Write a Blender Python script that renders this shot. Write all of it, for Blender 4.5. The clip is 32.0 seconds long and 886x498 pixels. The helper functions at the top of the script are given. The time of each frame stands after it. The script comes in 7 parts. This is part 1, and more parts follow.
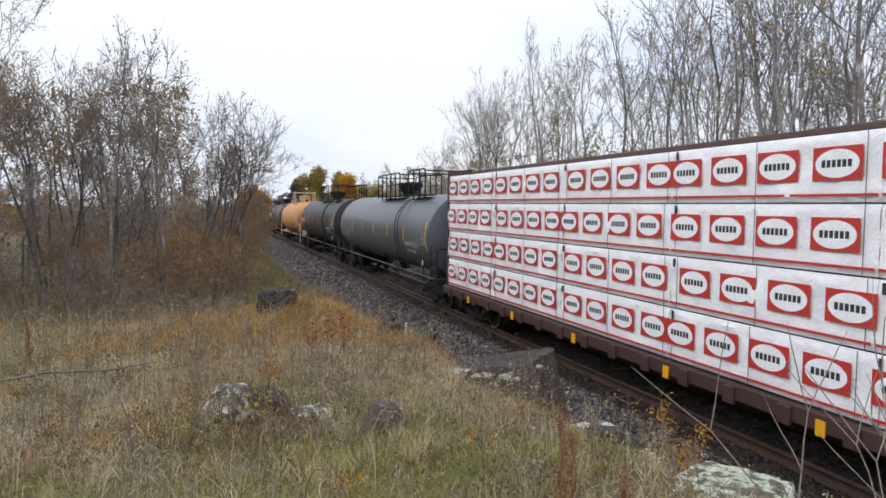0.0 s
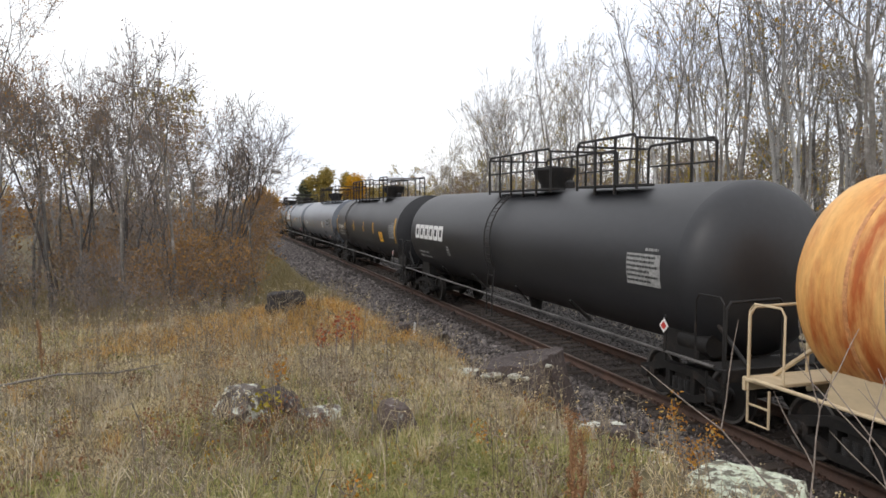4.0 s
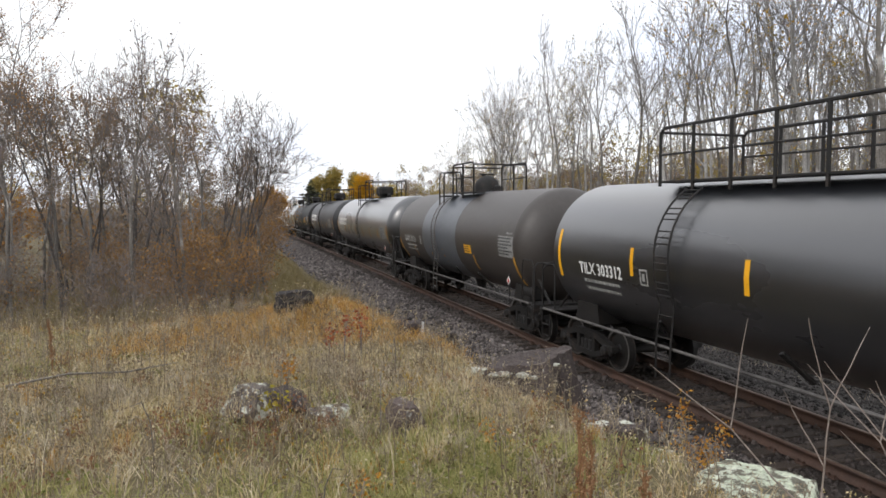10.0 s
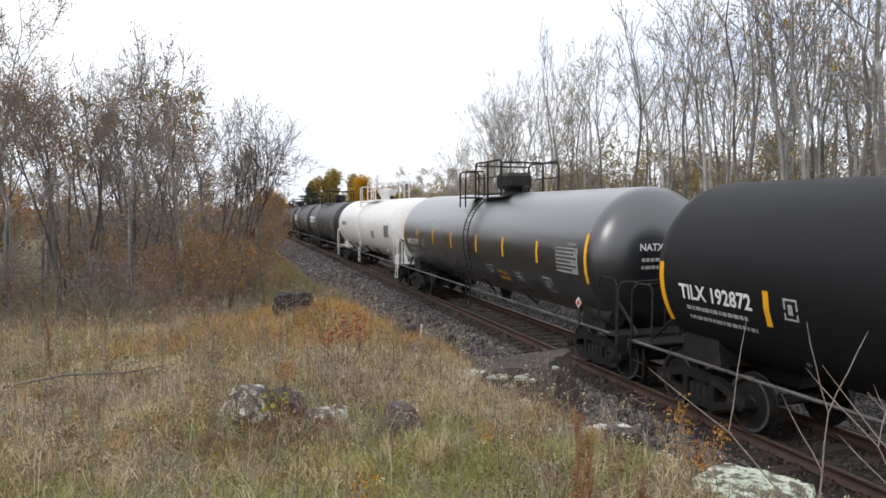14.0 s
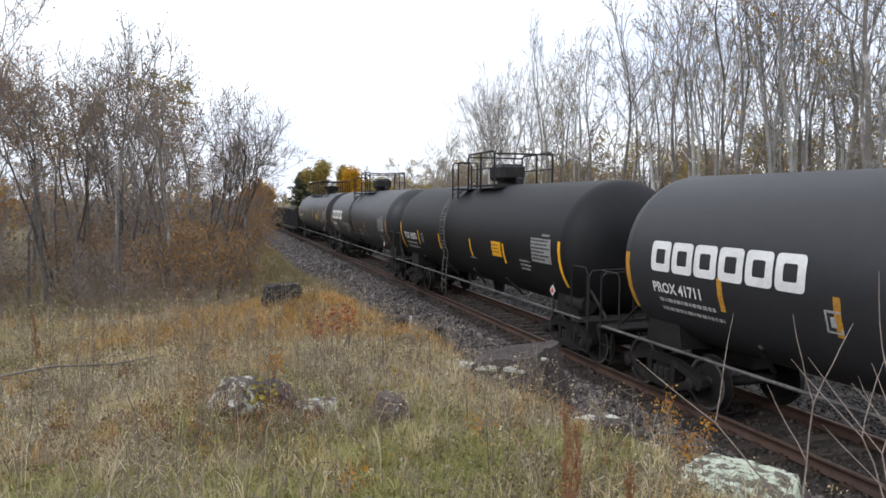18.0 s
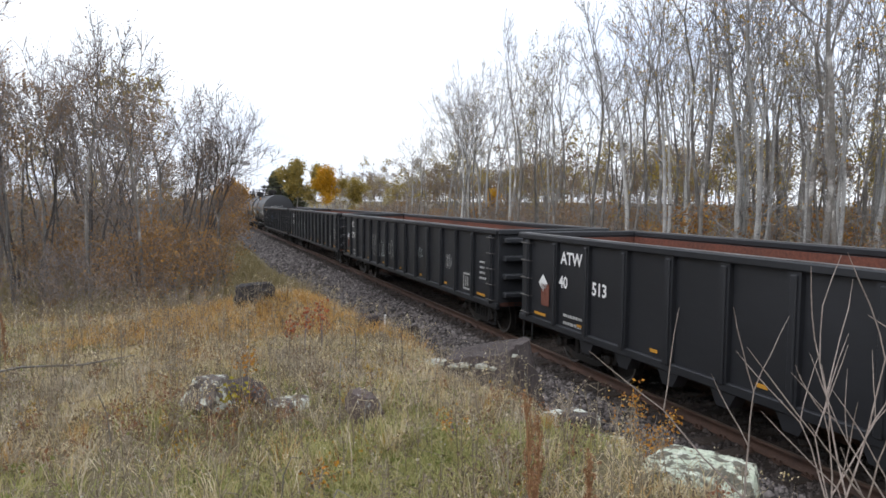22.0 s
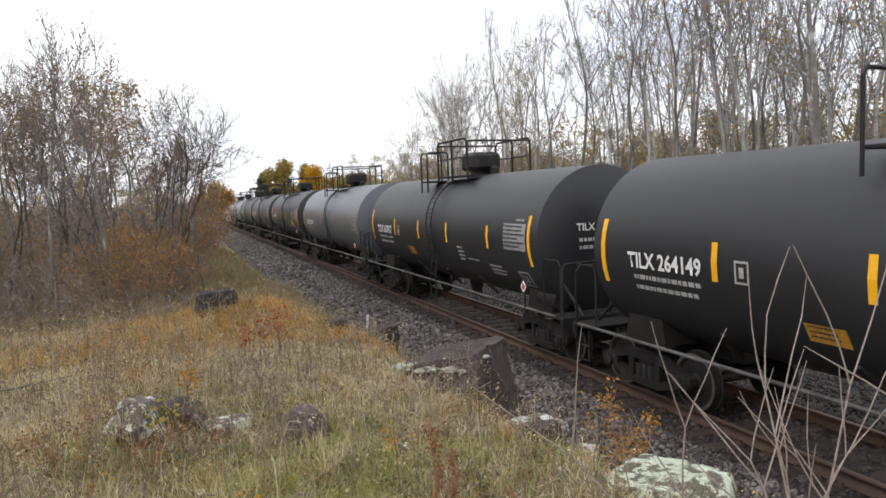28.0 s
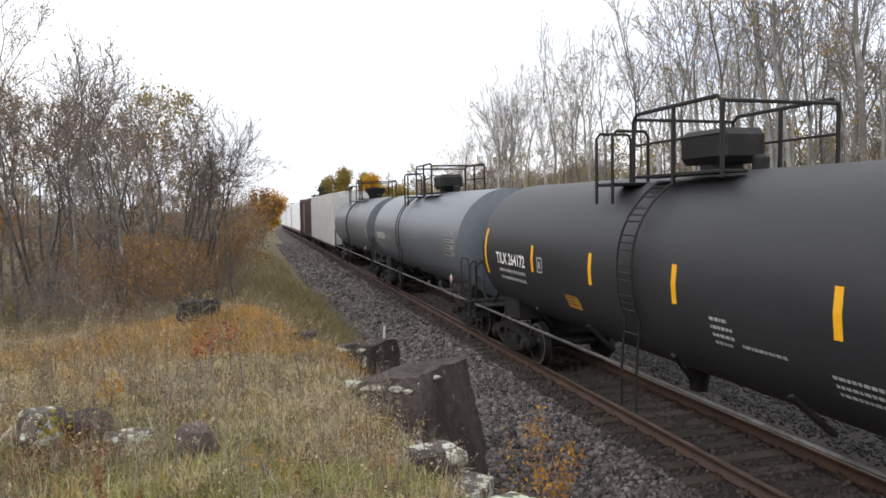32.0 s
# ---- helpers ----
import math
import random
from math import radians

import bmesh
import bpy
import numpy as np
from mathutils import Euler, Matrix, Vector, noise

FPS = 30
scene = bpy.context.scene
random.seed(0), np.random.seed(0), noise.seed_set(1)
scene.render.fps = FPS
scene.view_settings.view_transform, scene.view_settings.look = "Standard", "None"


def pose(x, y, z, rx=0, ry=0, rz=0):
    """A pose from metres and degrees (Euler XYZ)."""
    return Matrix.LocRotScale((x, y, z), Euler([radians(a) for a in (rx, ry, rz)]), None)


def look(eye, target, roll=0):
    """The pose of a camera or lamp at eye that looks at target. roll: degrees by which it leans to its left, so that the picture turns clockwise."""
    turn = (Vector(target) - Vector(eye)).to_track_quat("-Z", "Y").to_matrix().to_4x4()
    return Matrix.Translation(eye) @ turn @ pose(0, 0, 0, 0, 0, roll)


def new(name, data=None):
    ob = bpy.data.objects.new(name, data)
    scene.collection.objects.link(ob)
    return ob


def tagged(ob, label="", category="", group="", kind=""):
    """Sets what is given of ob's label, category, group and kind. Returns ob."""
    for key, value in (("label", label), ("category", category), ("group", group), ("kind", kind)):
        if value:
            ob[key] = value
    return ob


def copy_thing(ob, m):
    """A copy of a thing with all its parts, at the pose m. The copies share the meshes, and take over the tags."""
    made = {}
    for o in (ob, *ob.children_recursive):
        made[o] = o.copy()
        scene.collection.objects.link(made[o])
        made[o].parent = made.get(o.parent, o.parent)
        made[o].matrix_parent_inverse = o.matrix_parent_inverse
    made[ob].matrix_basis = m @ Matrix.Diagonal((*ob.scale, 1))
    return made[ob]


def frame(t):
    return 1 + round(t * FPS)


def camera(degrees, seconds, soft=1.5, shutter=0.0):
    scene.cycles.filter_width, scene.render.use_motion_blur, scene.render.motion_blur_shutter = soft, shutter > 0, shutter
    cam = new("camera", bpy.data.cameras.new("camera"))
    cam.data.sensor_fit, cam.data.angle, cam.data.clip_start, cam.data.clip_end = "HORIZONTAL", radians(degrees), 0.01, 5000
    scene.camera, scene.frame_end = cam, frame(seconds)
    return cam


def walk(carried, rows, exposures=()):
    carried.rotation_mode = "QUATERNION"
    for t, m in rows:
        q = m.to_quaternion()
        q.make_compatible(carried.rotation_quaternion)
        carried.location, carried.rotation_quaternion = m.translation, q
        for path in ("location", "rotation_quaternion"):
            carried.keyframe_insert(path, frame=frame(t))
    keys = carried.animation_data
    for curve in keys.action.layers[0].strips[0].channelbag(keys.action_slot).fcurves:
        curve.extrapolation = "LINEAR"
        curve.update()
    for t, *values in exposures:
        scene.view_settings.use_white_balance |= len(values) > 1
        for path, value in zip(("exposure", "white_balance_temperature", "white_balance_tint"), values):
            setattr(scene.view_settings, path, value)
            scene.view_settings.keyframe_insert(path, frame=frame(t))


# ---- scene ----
from mathutils.bvhtree import BVHTree
# The camera: hand-held on a grassy knoll beside the line, at first only panning, later stepping towards the track.
cam = camera(65.18, 32.0, soft=1.6)
PATH = [
    (0, pose(-8.571, 0.000, 3.480, 86.486, -0.621, -18.735)),
    (0.5, pose(-8.571, 0.000, 3.480, 86.406, -0.491, -18.733)),
    (1, pose(-8.571, 0.000, 3.480, 86.354, -0.377, -18.686)),
    (1.5, pose(-8.571, 0.000, 3.480, 86.335, -0.294, -18.637)),
    (2, pose(-8.571, 0.000, 3.480, 86.346, -0.236, -18.530)),
    (2.5, pose(-8.571, 0.000, 3.480, 86.401, -0.192, -18.419)),
    (3, pose(-8.571, 0.000, 3.480, 86.480, -0.167, -18.274)),
    (3.5, pose(-8.571, 0.000, 3.480, 86.517, -0.153, -18.170)),
    (5.5, pose(-8.571, 0.000, 3.480, 85.802, -0.162, -17.812)),
    (6, pose(-8.571, 0.000, 3.480, 85.423, -0.157, -17.720)),
    (6.5, pose(-8.571, 0.000, 3.480, 85.150, -0.142, -17.666)),
    (7, pose(-8.571, 0.000, 3.480, 85.091, -0.120, -17.606)),
    (7.5, pose(-8.571, 0.000, 3.480, 85.218, -0.104, -17.566)),
    (8, pose(-8.571, 0.000, 3.480, 85.463, -0.082, -17.523)),
    (8.5, pose(-8.571, 0.000, 3.480, 85.700, -0.033, -17.496)),
    (9, pose(-8.571, 0.000, 3.480, 85.908, 0.028, -17.472)),
    (9.5, pose(-8.571, 0.000, 3.480, 86.141, 0.044, -17.466)),
    (10, pose(-8.571, 0.000, 3.480, 86.398, 0.044, -17.451)),
    (10.5, pose(-8.571, 0.000, 3.480, 86.613, 0.033, -17.420)),
    (11, pose(-8.571, 0.000, 3.480, 86.891, 0.022, -17.373)),
    (11.5, pose(-8.571, 0.000, 3.480, 87.094, 0.002, -17.372)),
    (12, pose(-8.571, 0.000, 3.480, 87.260, -0.031, -17.384)),
    (12.5, pose(-8.571, 0.000, 3.480, 87.271, -0.079, -17.402)),
    (13, pose(-8.571, 0.000, 3.480, 87.130, -0.129, -17.447)),
    (13.5, pose(-8.571, 0.000, 3.480, 86.889, -0.178, -17.476)),
    (14, pose(-8.571, 0.000, 3.480, 86.593, -0.228, -17.528)),
    (14.5, pose(-8.571, 0.000, 3.480, 86.337, -0.274, -17.589)),
    (16.5, pose(-8.571, 0.000, 3.480, 85.933, -0.386, -17.911)),
    (17, pose(-8.571, 0.000, 3.480, 85.935, -0.397, -18.041)),
    (17.5, pose(-8.571, 0.000, 3.480, 85.928, -0.402, -18.177)),
    (18, pose(-8.571, 0.000, 3.480, 85.915, -0.420, -18.382)),
    (18.5, pose(-8.571, 0.000, 3.480, 85.920, -0.454, -18.607)),
    (19, pose(-8.571, 0.000, 3.480, 85.935, -0.496, -18.884)),
    (19.5, pose(-8.571, 0.000, 3.480, 85.893, -0.526, -19.161)),
    (20, pose(-8.571, 0.000, 3.480, 85.941, -0.531, -19.480)),
    (20.5, pose(-8.571, 0.000, 3.480, 85.933, -0.517, -19.774)),
    (21, pose(-8.571, 0.000, 3.480, 85.883, -0.488, -20.054)),
    (21.5, pose(-8.569, -0.087, 3.485, 85.906, -0.436, -20.192)),
    (22, pose(-8.565, -0.100, 3.485, 85.835, -0.374, -20.430)),
    (22.5, pose(-8.560, -0.106, 3.482, 85.781, -0.310, -20.682)),
    (23, pose(-8.551, -0.075, 3.492, 85.748, -0.233, -20.823)),
    (23.5, pose(-8.536, -0.039, 3.494, 85.774, -0.158, -21.046)),
    (24, pose(-8.519, 0.006, 3.495, 85.786, -0.092, -21.386)),
    (24.5, pose(-8.500, 0.052, 3.498, 85.773, -0.032, -21.692)),
    (25, pose(-8.484, 0.104, 3.500, 85.719, 0.080, -22.038)),
    (25.5, pose(-8.463, 0.141, 3.500, 85.670, 0.305, -22.337)),
    (27.5, pose(-8.161, 0.192, 3.486, 85.452, 1.698, -21.496)),
    (28, pose(-8.046, 0.223, 3.473, 85.380, 2.012, -21.092)),
    (28.5, pose(-7.904, 0.241, 3.473, 85.352, 2.234, -20.547)),
    (29, pose(-7.727, 0.198, 3.502, 85.479, 2.326, -19.768)),
    (29.5, pose(-7.538, 0.116, 3.535, 85.648, 2.294, -19.009)),
    (30, pose(-7.370, 0.072, 3.538, 85.930, 2.156, -18.335)),
    (30.5, pose(-7.227, 0.042, 3.524, 86.101, 1.942, -17.810)),
    (31, pose(-7.067, 0.009, 3.511, 86.274, 1.663, -17.124)),
    (31.5, pose(-6.932, -0.029, 3.518, 86.289, 1.327, -16.421)),
    (32, pose(-6.820, -0.082, 3.532, 86.303, 0.935, -15.821)),
]
# the clip's camera settles its brightness and tint on the way
TINTS = [(0.0, -0.17, 6150, 13), (1.0, -0.19, 6350, 13), (2.0, 0.02, 6380, 13), (3.0, 0.03, 6450, 13), (9.0, 0.06, 6480, 13), (20.0, 0.06, 6050, 13), (24.0, 0.09, 6150, 13), (28.0, 0.12, 6450, 13), (32.0, 0.12, 6400, 13)]
walk(cam, PATH, TINTS)

# ---- light ----
world = bpy.data.worlds.new("overcast_sky")
scene.world = world
world.use_nodes = True
wn, wl = world.node_tree.nodes, world.node_tree.links
wn.clear()
w_out = wn.new("ShaderNodeOutputWorld")
w_mix = wn.new("ShaderNodeMixShader")
w_sky = wn.new("ShaderNodeTexSky")
w_sky.sky_type = "NISHITA"
w_sky.sun_disc = False
w_sky.sun_elevation, w_sky.sun_rotation = radians(35), radians(246)
w_b1, w_b2 = wn.new("ShaderNodeBackground"), wn.new("ShaderNodeBackground")
w_b1.inputs["Strength"].default_value = 0.10
w_co, w_noise, w_ramp = wn.new("ShaderNodeTexCoord"), wn.new("ShaderNodeTexNoise"), wn.new("ShaderNodeValToRGB")
w_map = wn.new("ShaderNodeMapping")
w_map.inputs["Scale"].default_value = (1.0, 1.0, 3.2)
w_noise.inputs["Scale"].default_value, w_noise.inputs["Detail"].default_value = 2.3, 7
w_ramp.color_ramp.elements[0].position, w_ramp.color_ramp.elements[0].color = 0.30, (0.78, 0.84, 0.95, 1)
w_ramp.color_ramp.elements[1].position, w_ramp.color_ramp.elements[1].color = 0.52, (0.985, 1.0, 1.0, 1)
wl.new(w_co.outputs["Generated"], w_map.inputs["Vector"])
wl.new(w_map.outputs["Vector"], w_noise.inputs["Vector"])
wl.new(w_noise.outputs["Fac"], w_ramp.inputs["Fac"])
# an overcast sky is brighter overhead than at the horizon
w_xyz, w_up = wn.new("ShaderNodeSeparateXYZ"), wn.new("ShaderNodeMapRange")
w_up.inputs["To Min"].default_value, w_up.inputs["To Max"].default_value = 1.19, 1.62
wl.new(w_co.outputs["Generated"], w_xyz.inputs["Vector"])
wl.new(w_xyz.outputs["Z"], w_up.inputs["Value"])
wl.new(w_up.outputs["Result"], w_b2.inputs["Strength"])
wl.new(w_ramp.outputs["Color"], w_b2.inputs["Color"])
wl.new(w_sky.outputs["Color"], w_b1.inputs["Color"])
w_mix.inputs["Fac"].default_value = 0.88
wl.new(w_b1.outputs["Background"], w_mix.inputs[1])
wl.new(w_b2.outputs["Background"], w_mix.inputs[2])
wl.new(w_mix.outputs["Shader"], w_out.inputs["Surface"])
sun = new("sun", bpy.data.lights.new("sun", "SUN"))
sun.data.energy, sun.data.angle, sun.data.color = 0.85, radians(18), (1.0, 0.96, 0.9)
sun.matrix_world = look((-48, -14, 38), (0, 10, 0))


# ---- materials ----
def surf(name, a, b, scale=1.0, rough=0.7, metal=0.0, bump=0.2, fine=30.0, c=None, c_scale=4.0, c_lo=0.55, c_hi=0.68,
         stretch=(1, 1, 1), rand=0.0, island=0.0, spec=0.4, bump_dist=0.01, fine_amt=0.35):
    """Two base colours mixed by a broad noise, a fine grain over them, a third colour in patches, relief and varied gloss."""
    m = bpy.data.materials.new(name)
    m.use_nodes = True
    n, l = m.node_tree.nodes, m.node_tree.links
    p = n["Principled BSDF"]
    co, mp = n.new("ShaderNodeTexCoord"), n.new("ShaderNodeMapping")
    mp.inputs["Scale"].default_value = stretch
    l.new(co.outputs["Object"], mp.inputs["Vector"])

    def noise_at(s, detail=5, rgh=0.6):
        t = n.new("ShaderNodeTexNoise")
        t.inputs["Scale"].default_value, t.inputs["Detail"].default_value, t.inputs["Roughness"].default_value = s, detail, rgh
        l.new(mp.outputs["Vector"], t.inputs["Vector"])
        return t.outputs["Fac"]

    def ramp(f, lo, hi):
        r = n.new("ShaderNodeMapRange")
        r.inputs["From Min"].default_value, r.inputs["From Max"].default_value = lo, hi
        l.new(f, r.inputs["Value"])
        return r.outputs["Result"]

    def mix(f, x, y, mode="MIX"):
        t = n.new("ShaderNodeMix")
        t.data_type, t.blend_type = "RGBA", mode
        for sock, val in ((t.inputs[0], f), (t.inputs[6], x), (t.inputs[7], y)):
            if isinstance(val, (int, float)):
                sock.default_value = val
            elif isinstance(val, tuple):
                sock.default_value = (*val, 1)
            else:
                l.new(val, sock)
        return t.outputs[2]

    broad, grain = noise_at(scale), noise_at(fine, 4, 0.7)
    col = mix(ramp(broad, 0.35, 0.65), a, b)
    if c:
        col = mix(ramp(noise_at(c_scale, 8, 0.65), c_lo, c_hi), col, c)
    if island or rand:
        src = n.new("ShaderNodeNewGeometry").outputs["Random Per Island"] if island else n.new("ShaderNodeObjectInfo").outputs["Random"]
        hs = n.new("ShaderNodeHueSaturation")
        amt = island or rand
        v = n.new("ShaderNodeMapRange")
        v.inputs["To Min"].default_value, v.inputs["To Max"].default_value = 1 - amt, 1 + amt
        l.new(src, v.inputs["Value"])
        l.new(v.outputs["Result"], hs.inputs["Value"])
        l.new(col, hs.inputs["Color"])
        col = hs.outputs["Color"]
    g = n.new("ShaderNodeMapRange")
    g.inputs["From Min"].default_value, g.inputs["From Max"].default_value = 0.3, 0.7
    g.inputs["To Min"].default_value, g.inputs["To Max"].default_value = 1 - fine_amt, 1 + fine_amt
    l.new(grain, g.inputs["Value"])
    val = n.new("ShaderNodeHueSaturation")
    l.new(col, val.inputs["Color"])
    l.new(g.outputs["Result"], val.inputs["Value"])
    l.new(val.outputs["Color"], p.inputs["Base Color"])
    rr = n.new("ShaderNodeMapRange")
    rr.inputs["To Min"].default_value, rr.inputs["To Max"].default_value = max(0.05, rough - 0.12), min(1.0, rough + 0.12)
    l.new(broad, rr.inputs["Value"])
    l.new(rr.outputs["Result"], p.inputs["Roughness"])
    p.inputs["Metallic"].default_value = metal
    p.inputs["Specular IOR Level"].default_value = spec
    if bump:
        bp = n.new("ShaderNodeBump")
        bp.inputs["Strength"].default_value, bp.inputs["Distance"].default_value = bump, bump_dist
        l.new(grain, bp.inputs["Height"])
        l.new(bp.outputs["Normal"], p.inputs["Normal"])
    return m


def leafy(name, cols, rough=0.65, translucent=0.25):
    """Blades and leaves: one colour each, drawn at random from a ramp, letting some light through."""
    m = bpy.data.materials.new(name)
    m.use_nodes = True
    n, l = m.node_tree.nodes, m.node_tree.links
    p = n["Principled BSDF"]
    geo, r = n.new("ShaderNodeNewGeometry"), n.new("ShaderNodeValToRGB")
    els = r.color_ramp.elements
    while len(els) < len(cols):
        els.new(0.5)
    for i, cc in enumerate(cols):
        els[i].position, els[i].color = i / (len(cols) - 1), (*cc, 1)
    l.new(geo.outputs["Random Per Island"], r.inputs["Fac"])
    l.new(r.outputs["Color"], p.inputs["Base Color"])
    p.inputs["Roughness"].default_value = rough
    p.inputs["Specular IOR Level"].default_value = 0.25
    if translucent:
        tr, mx, out = n.new("ShaderNodeBsdfTranslucent"), n.new("ShaderNodeMixShader"), n["Material Output"]
        mx.inputs["Fac"].default_value = translucent
        l.new(r.outputs["Color"], tr.inputs["Color"])
        l.new(p.outputs["BSDF"], mx.inputs[1])
        l.new(tr.outputs["BSDF"], mx.inputs[2])
        l.new(mx.outputs["Shader"], out.inputs["Surface"])
    return m


M_SOIL = surf("dry_grass_soil", (0.165, 0.13, 0.07), (0.12, 0.103, 0.054), 0.5, 0.95, fine=22, c=(0.13, 0.105, 0.06), c_scale=1.7, bump=0.6, bump_dist=0.05)
M_BALLAST = surf("crushed_stone_ballast", (0.088, 0.076, 0.070), (0.055, 0.046, 0.042), 0.7, 0.9, fine=26, bump=1.0, bump_dist=0.05, fine_amt=0.75, c=(0.10, 0.07, 0.05), c_scale=0.6)
# brown track ballast, coloured darker still for the shade under the train
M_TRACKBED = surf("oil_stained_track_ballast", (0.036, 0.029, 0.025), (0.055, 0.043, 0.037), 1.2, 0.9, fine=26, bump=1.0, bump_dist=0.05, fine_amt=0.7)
# weedy far shoulder; its colour also carries the shade below the cars
M_FARBED = surf("weedy_dark_far_shoulder", (0.058, 0.052, 0.046), (0.038, 0.033, 0.029), 0.8, 0.95, fine=22, bump=1.0, bump_dist=0.05, fine_amt=0.7)
# far stones, made darker to stand for the shadow beneath the cars
M_FARSTONE = surf("weathered_dark_grey_stone", (0.062, 0.056, 0.053), (0.026, 0.023, 0.021), 3, 0.9, fine=60, island=0.5, bump=0.3)
# stones among the ties, also darkened in colour for the under-train shade
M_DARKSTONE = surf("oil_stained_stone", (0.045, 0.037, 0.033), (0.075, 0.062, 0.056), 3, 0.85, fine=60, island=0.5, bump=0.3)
M_STONE = surf("ballast_stone", (0.15, 0.132, 0.124), (0.078, 0.066, 0.061), 3, 0.85, fine=60, island=0.8, bump=0.3)
# creosote brown, taken darker to hold the shade under the train
M_TIE = surf("creosoted_timber", (0.038, 0.029, 0.023), (0.065, 0.049, 0.038), 2.0, 0.85, fine=40, stretch=(0.3, 3, 3), rand=0.35, bump=0.5)
M_RAIL = surf("rusty_rail_steel", (0.085, 0.047, 0.032), (0.055, 0.034, 0.026), 2.0, 0.75, fine=50, bump=0.3)
M_RAILTOP = surf("worn_rail_head", (0.19, 0.135, 0.10), (0.13, 0.09, 0.066), 3.0, 0.5, metal=0.4, fine=70, bump=0.05)
M_ROCK = surf("dark_red_brown_rock", (0.055, 0.042, 0.038), (0.105, 0.083, 0.075), 3.5, 0.9, fine=20, c=(0.52, 0.52, 0.45), c_scale=4.6, c_lo=0.625, c_hi=0.67, bump=1.0, bump_dist=0.06, stretch=(1, 1, 0.6))
M_LICHEN = surf("lichen_covered_rock", (0.44, 0.49, 0.36), (0.62, 0.65, 0.53), 7, 0.95, fine=34, c=(0.13, 0.12, 0.09), c_scale=9, c_lo=0.48, c_hi=0.53, bump=0.9, bump_dist=0.03)
M_BARK = surf("grey_aspen_bark", (0.42, 0.41, 0.39), (0.25, 0.243, 0.228), 1.6, 0.9, fine=18, c=(0.05, 0.045, 0.04), c_scale=5, c_lo=0.6, c_hi=0.66, bump=0.5, rand=0.3)
M_DBARK = surf("dark_grey_bark", (0.19, 0.175, 0.155), (0.11, 0.10, 0.09), 1.6, 0.9, fine=18, c=(0.44, 0.42, 0.39), c_scale=0.8, c_lo=0.52, c_hi=0.62, bump=0.5, rand=0.35)
M_TWIG = surf("grey_twig_bark", (0.17, 0.163, 0.156), (0.26, 0.25, 0.238), 1.0, 0.9, fine=12, bump=0.0, rand=0.3)
M_DARKBARK = surf("dark_brown_grey_bark", (0.10, 0.09, 0.084), (0.06, 0.054, 0.05), 1.6, 0.9, fine=18, bump=0.5, rand=0.3)
M_DTWIG = surf("brown_twig_bark", (0.16, 0.14, 0.13), (0.235, 0.208, 0.192), 1.0, 0.9, fine=12, bump=0.0, rand=0.4)


def paint(name, a, rough=0.42, dust=(0.16, 0.14, 0.12), lo=0.58, hi=0.8, v=0.18, spec=0.5):
    b = tuple(min(1, x * (1 + v) + 0.004) for x in a)
    return surf(name, a, b, 0.45, rough, fine=9, c=dust, c_scale=0.9, c_lo=lo, c_hi=hi, stretch=(1, 0.35, 1.0), bump=0.06, fine_amt=0.10, spec=spec)


M_BLACK = paint("weathered_black_tank_paint", (0.020, 0.0205, 0.0225), 0.46, dust=(0.034, 0.0335, 0.034), spec=0.4)
M_DEEP = paint("sooty_black_tank_paint", (0.010, 0.010, 0.011), 0.55, dust=(0.02, 0.02, 0.02), spec=0.22)
M_CHAR = paint("faded_charcoal_tank_paint", (0.026, 0.0265, 0.029), 0.48, dust=(0.031, 0.0305, 0.031), spec=0.35)
M_GLOSS = paint("glossy_black_tank_paint", (0.010, 0.011, 0.013), 0.3, dust=(0.016, 0.016, 0.017), spec=1.0)
M_GLOSS.node_tree.nodes["Principled BSDF"].inputs["Coat Weight"].default_value = 1.0
M_GLOSS.node_tree.nodes["Principled BSDF"].inputs["Coat Roughness"].default_value = 0.34
M_SLATE = paint("slate_grey_tank_paint", (0.085, 0.094, 0.108), 0.38, dust=(0.12, 0.118, 0.115))
M_GREY = paint("light_grey_tank_paint", (0.105, 0.118, 0.138), 0.36, dust=(0.13, 0.125, 0.12))
M_BROWNT = paint("brown_black_tank_paint", (0.044, 0.038, 0.034), 0.45, dust=(0.075, 0.065, 0.056))
M_WHITE = paint("white_tank_paint", (0.66, 0.65, 0.62), 0.4, dust=(0.42, 0.38, 0.32))
M_RUST = surf("rust_stained_orange_paint", (0.60, 0.27, 0.06), (0.72, 0.42, 0.15), 0.9, 0.55, fine=9, c=(0.40, 0.10, 0.02), c_scale=1.1, c_lo=0.47, c_hi=0.62, stretch=(0.55, 1.6, 0.35), bump=0.1, fine_amt=0.15)
M_SEAMRUST = surf("rusty_seam_paint", (0.46, 0.19, 0.07), (0.56, 0.28, 0.12), 1.5, 0.6, fine=12, c=(0.25, 0.07, 0.03), c_scale=2.0, bump=0.1)
M_CREAM = paint("dirty_cream_steel", (0.48, 0.38, 0.24), 0.6, dust=(0.3, 0.2, 0.12))
# grimy black, deepened in colour for the shade under the cars
M_UNDER = surf("grimy_black_running_gear", (0.008, 0.0075, 0.007), (0.016, 0.0142, 0.013), 2.0, 0.65, fine=25, c=(0.034, 0.025, 0.020), c_scale=3, bump=0.25)
M_GONDOLA = paint("weathered_dark_gondola_paint", (0.012, 0.013, 0.0155), 0.5, dust=(0.021, 0.022, 0.025))
M_GONIN = surf("rusted_red_gondola_inside", (0.16, 0.055, 0.034), (0.10, 0.045, 0.032), 0.7, 0.9, fine=14, bump=0.3)
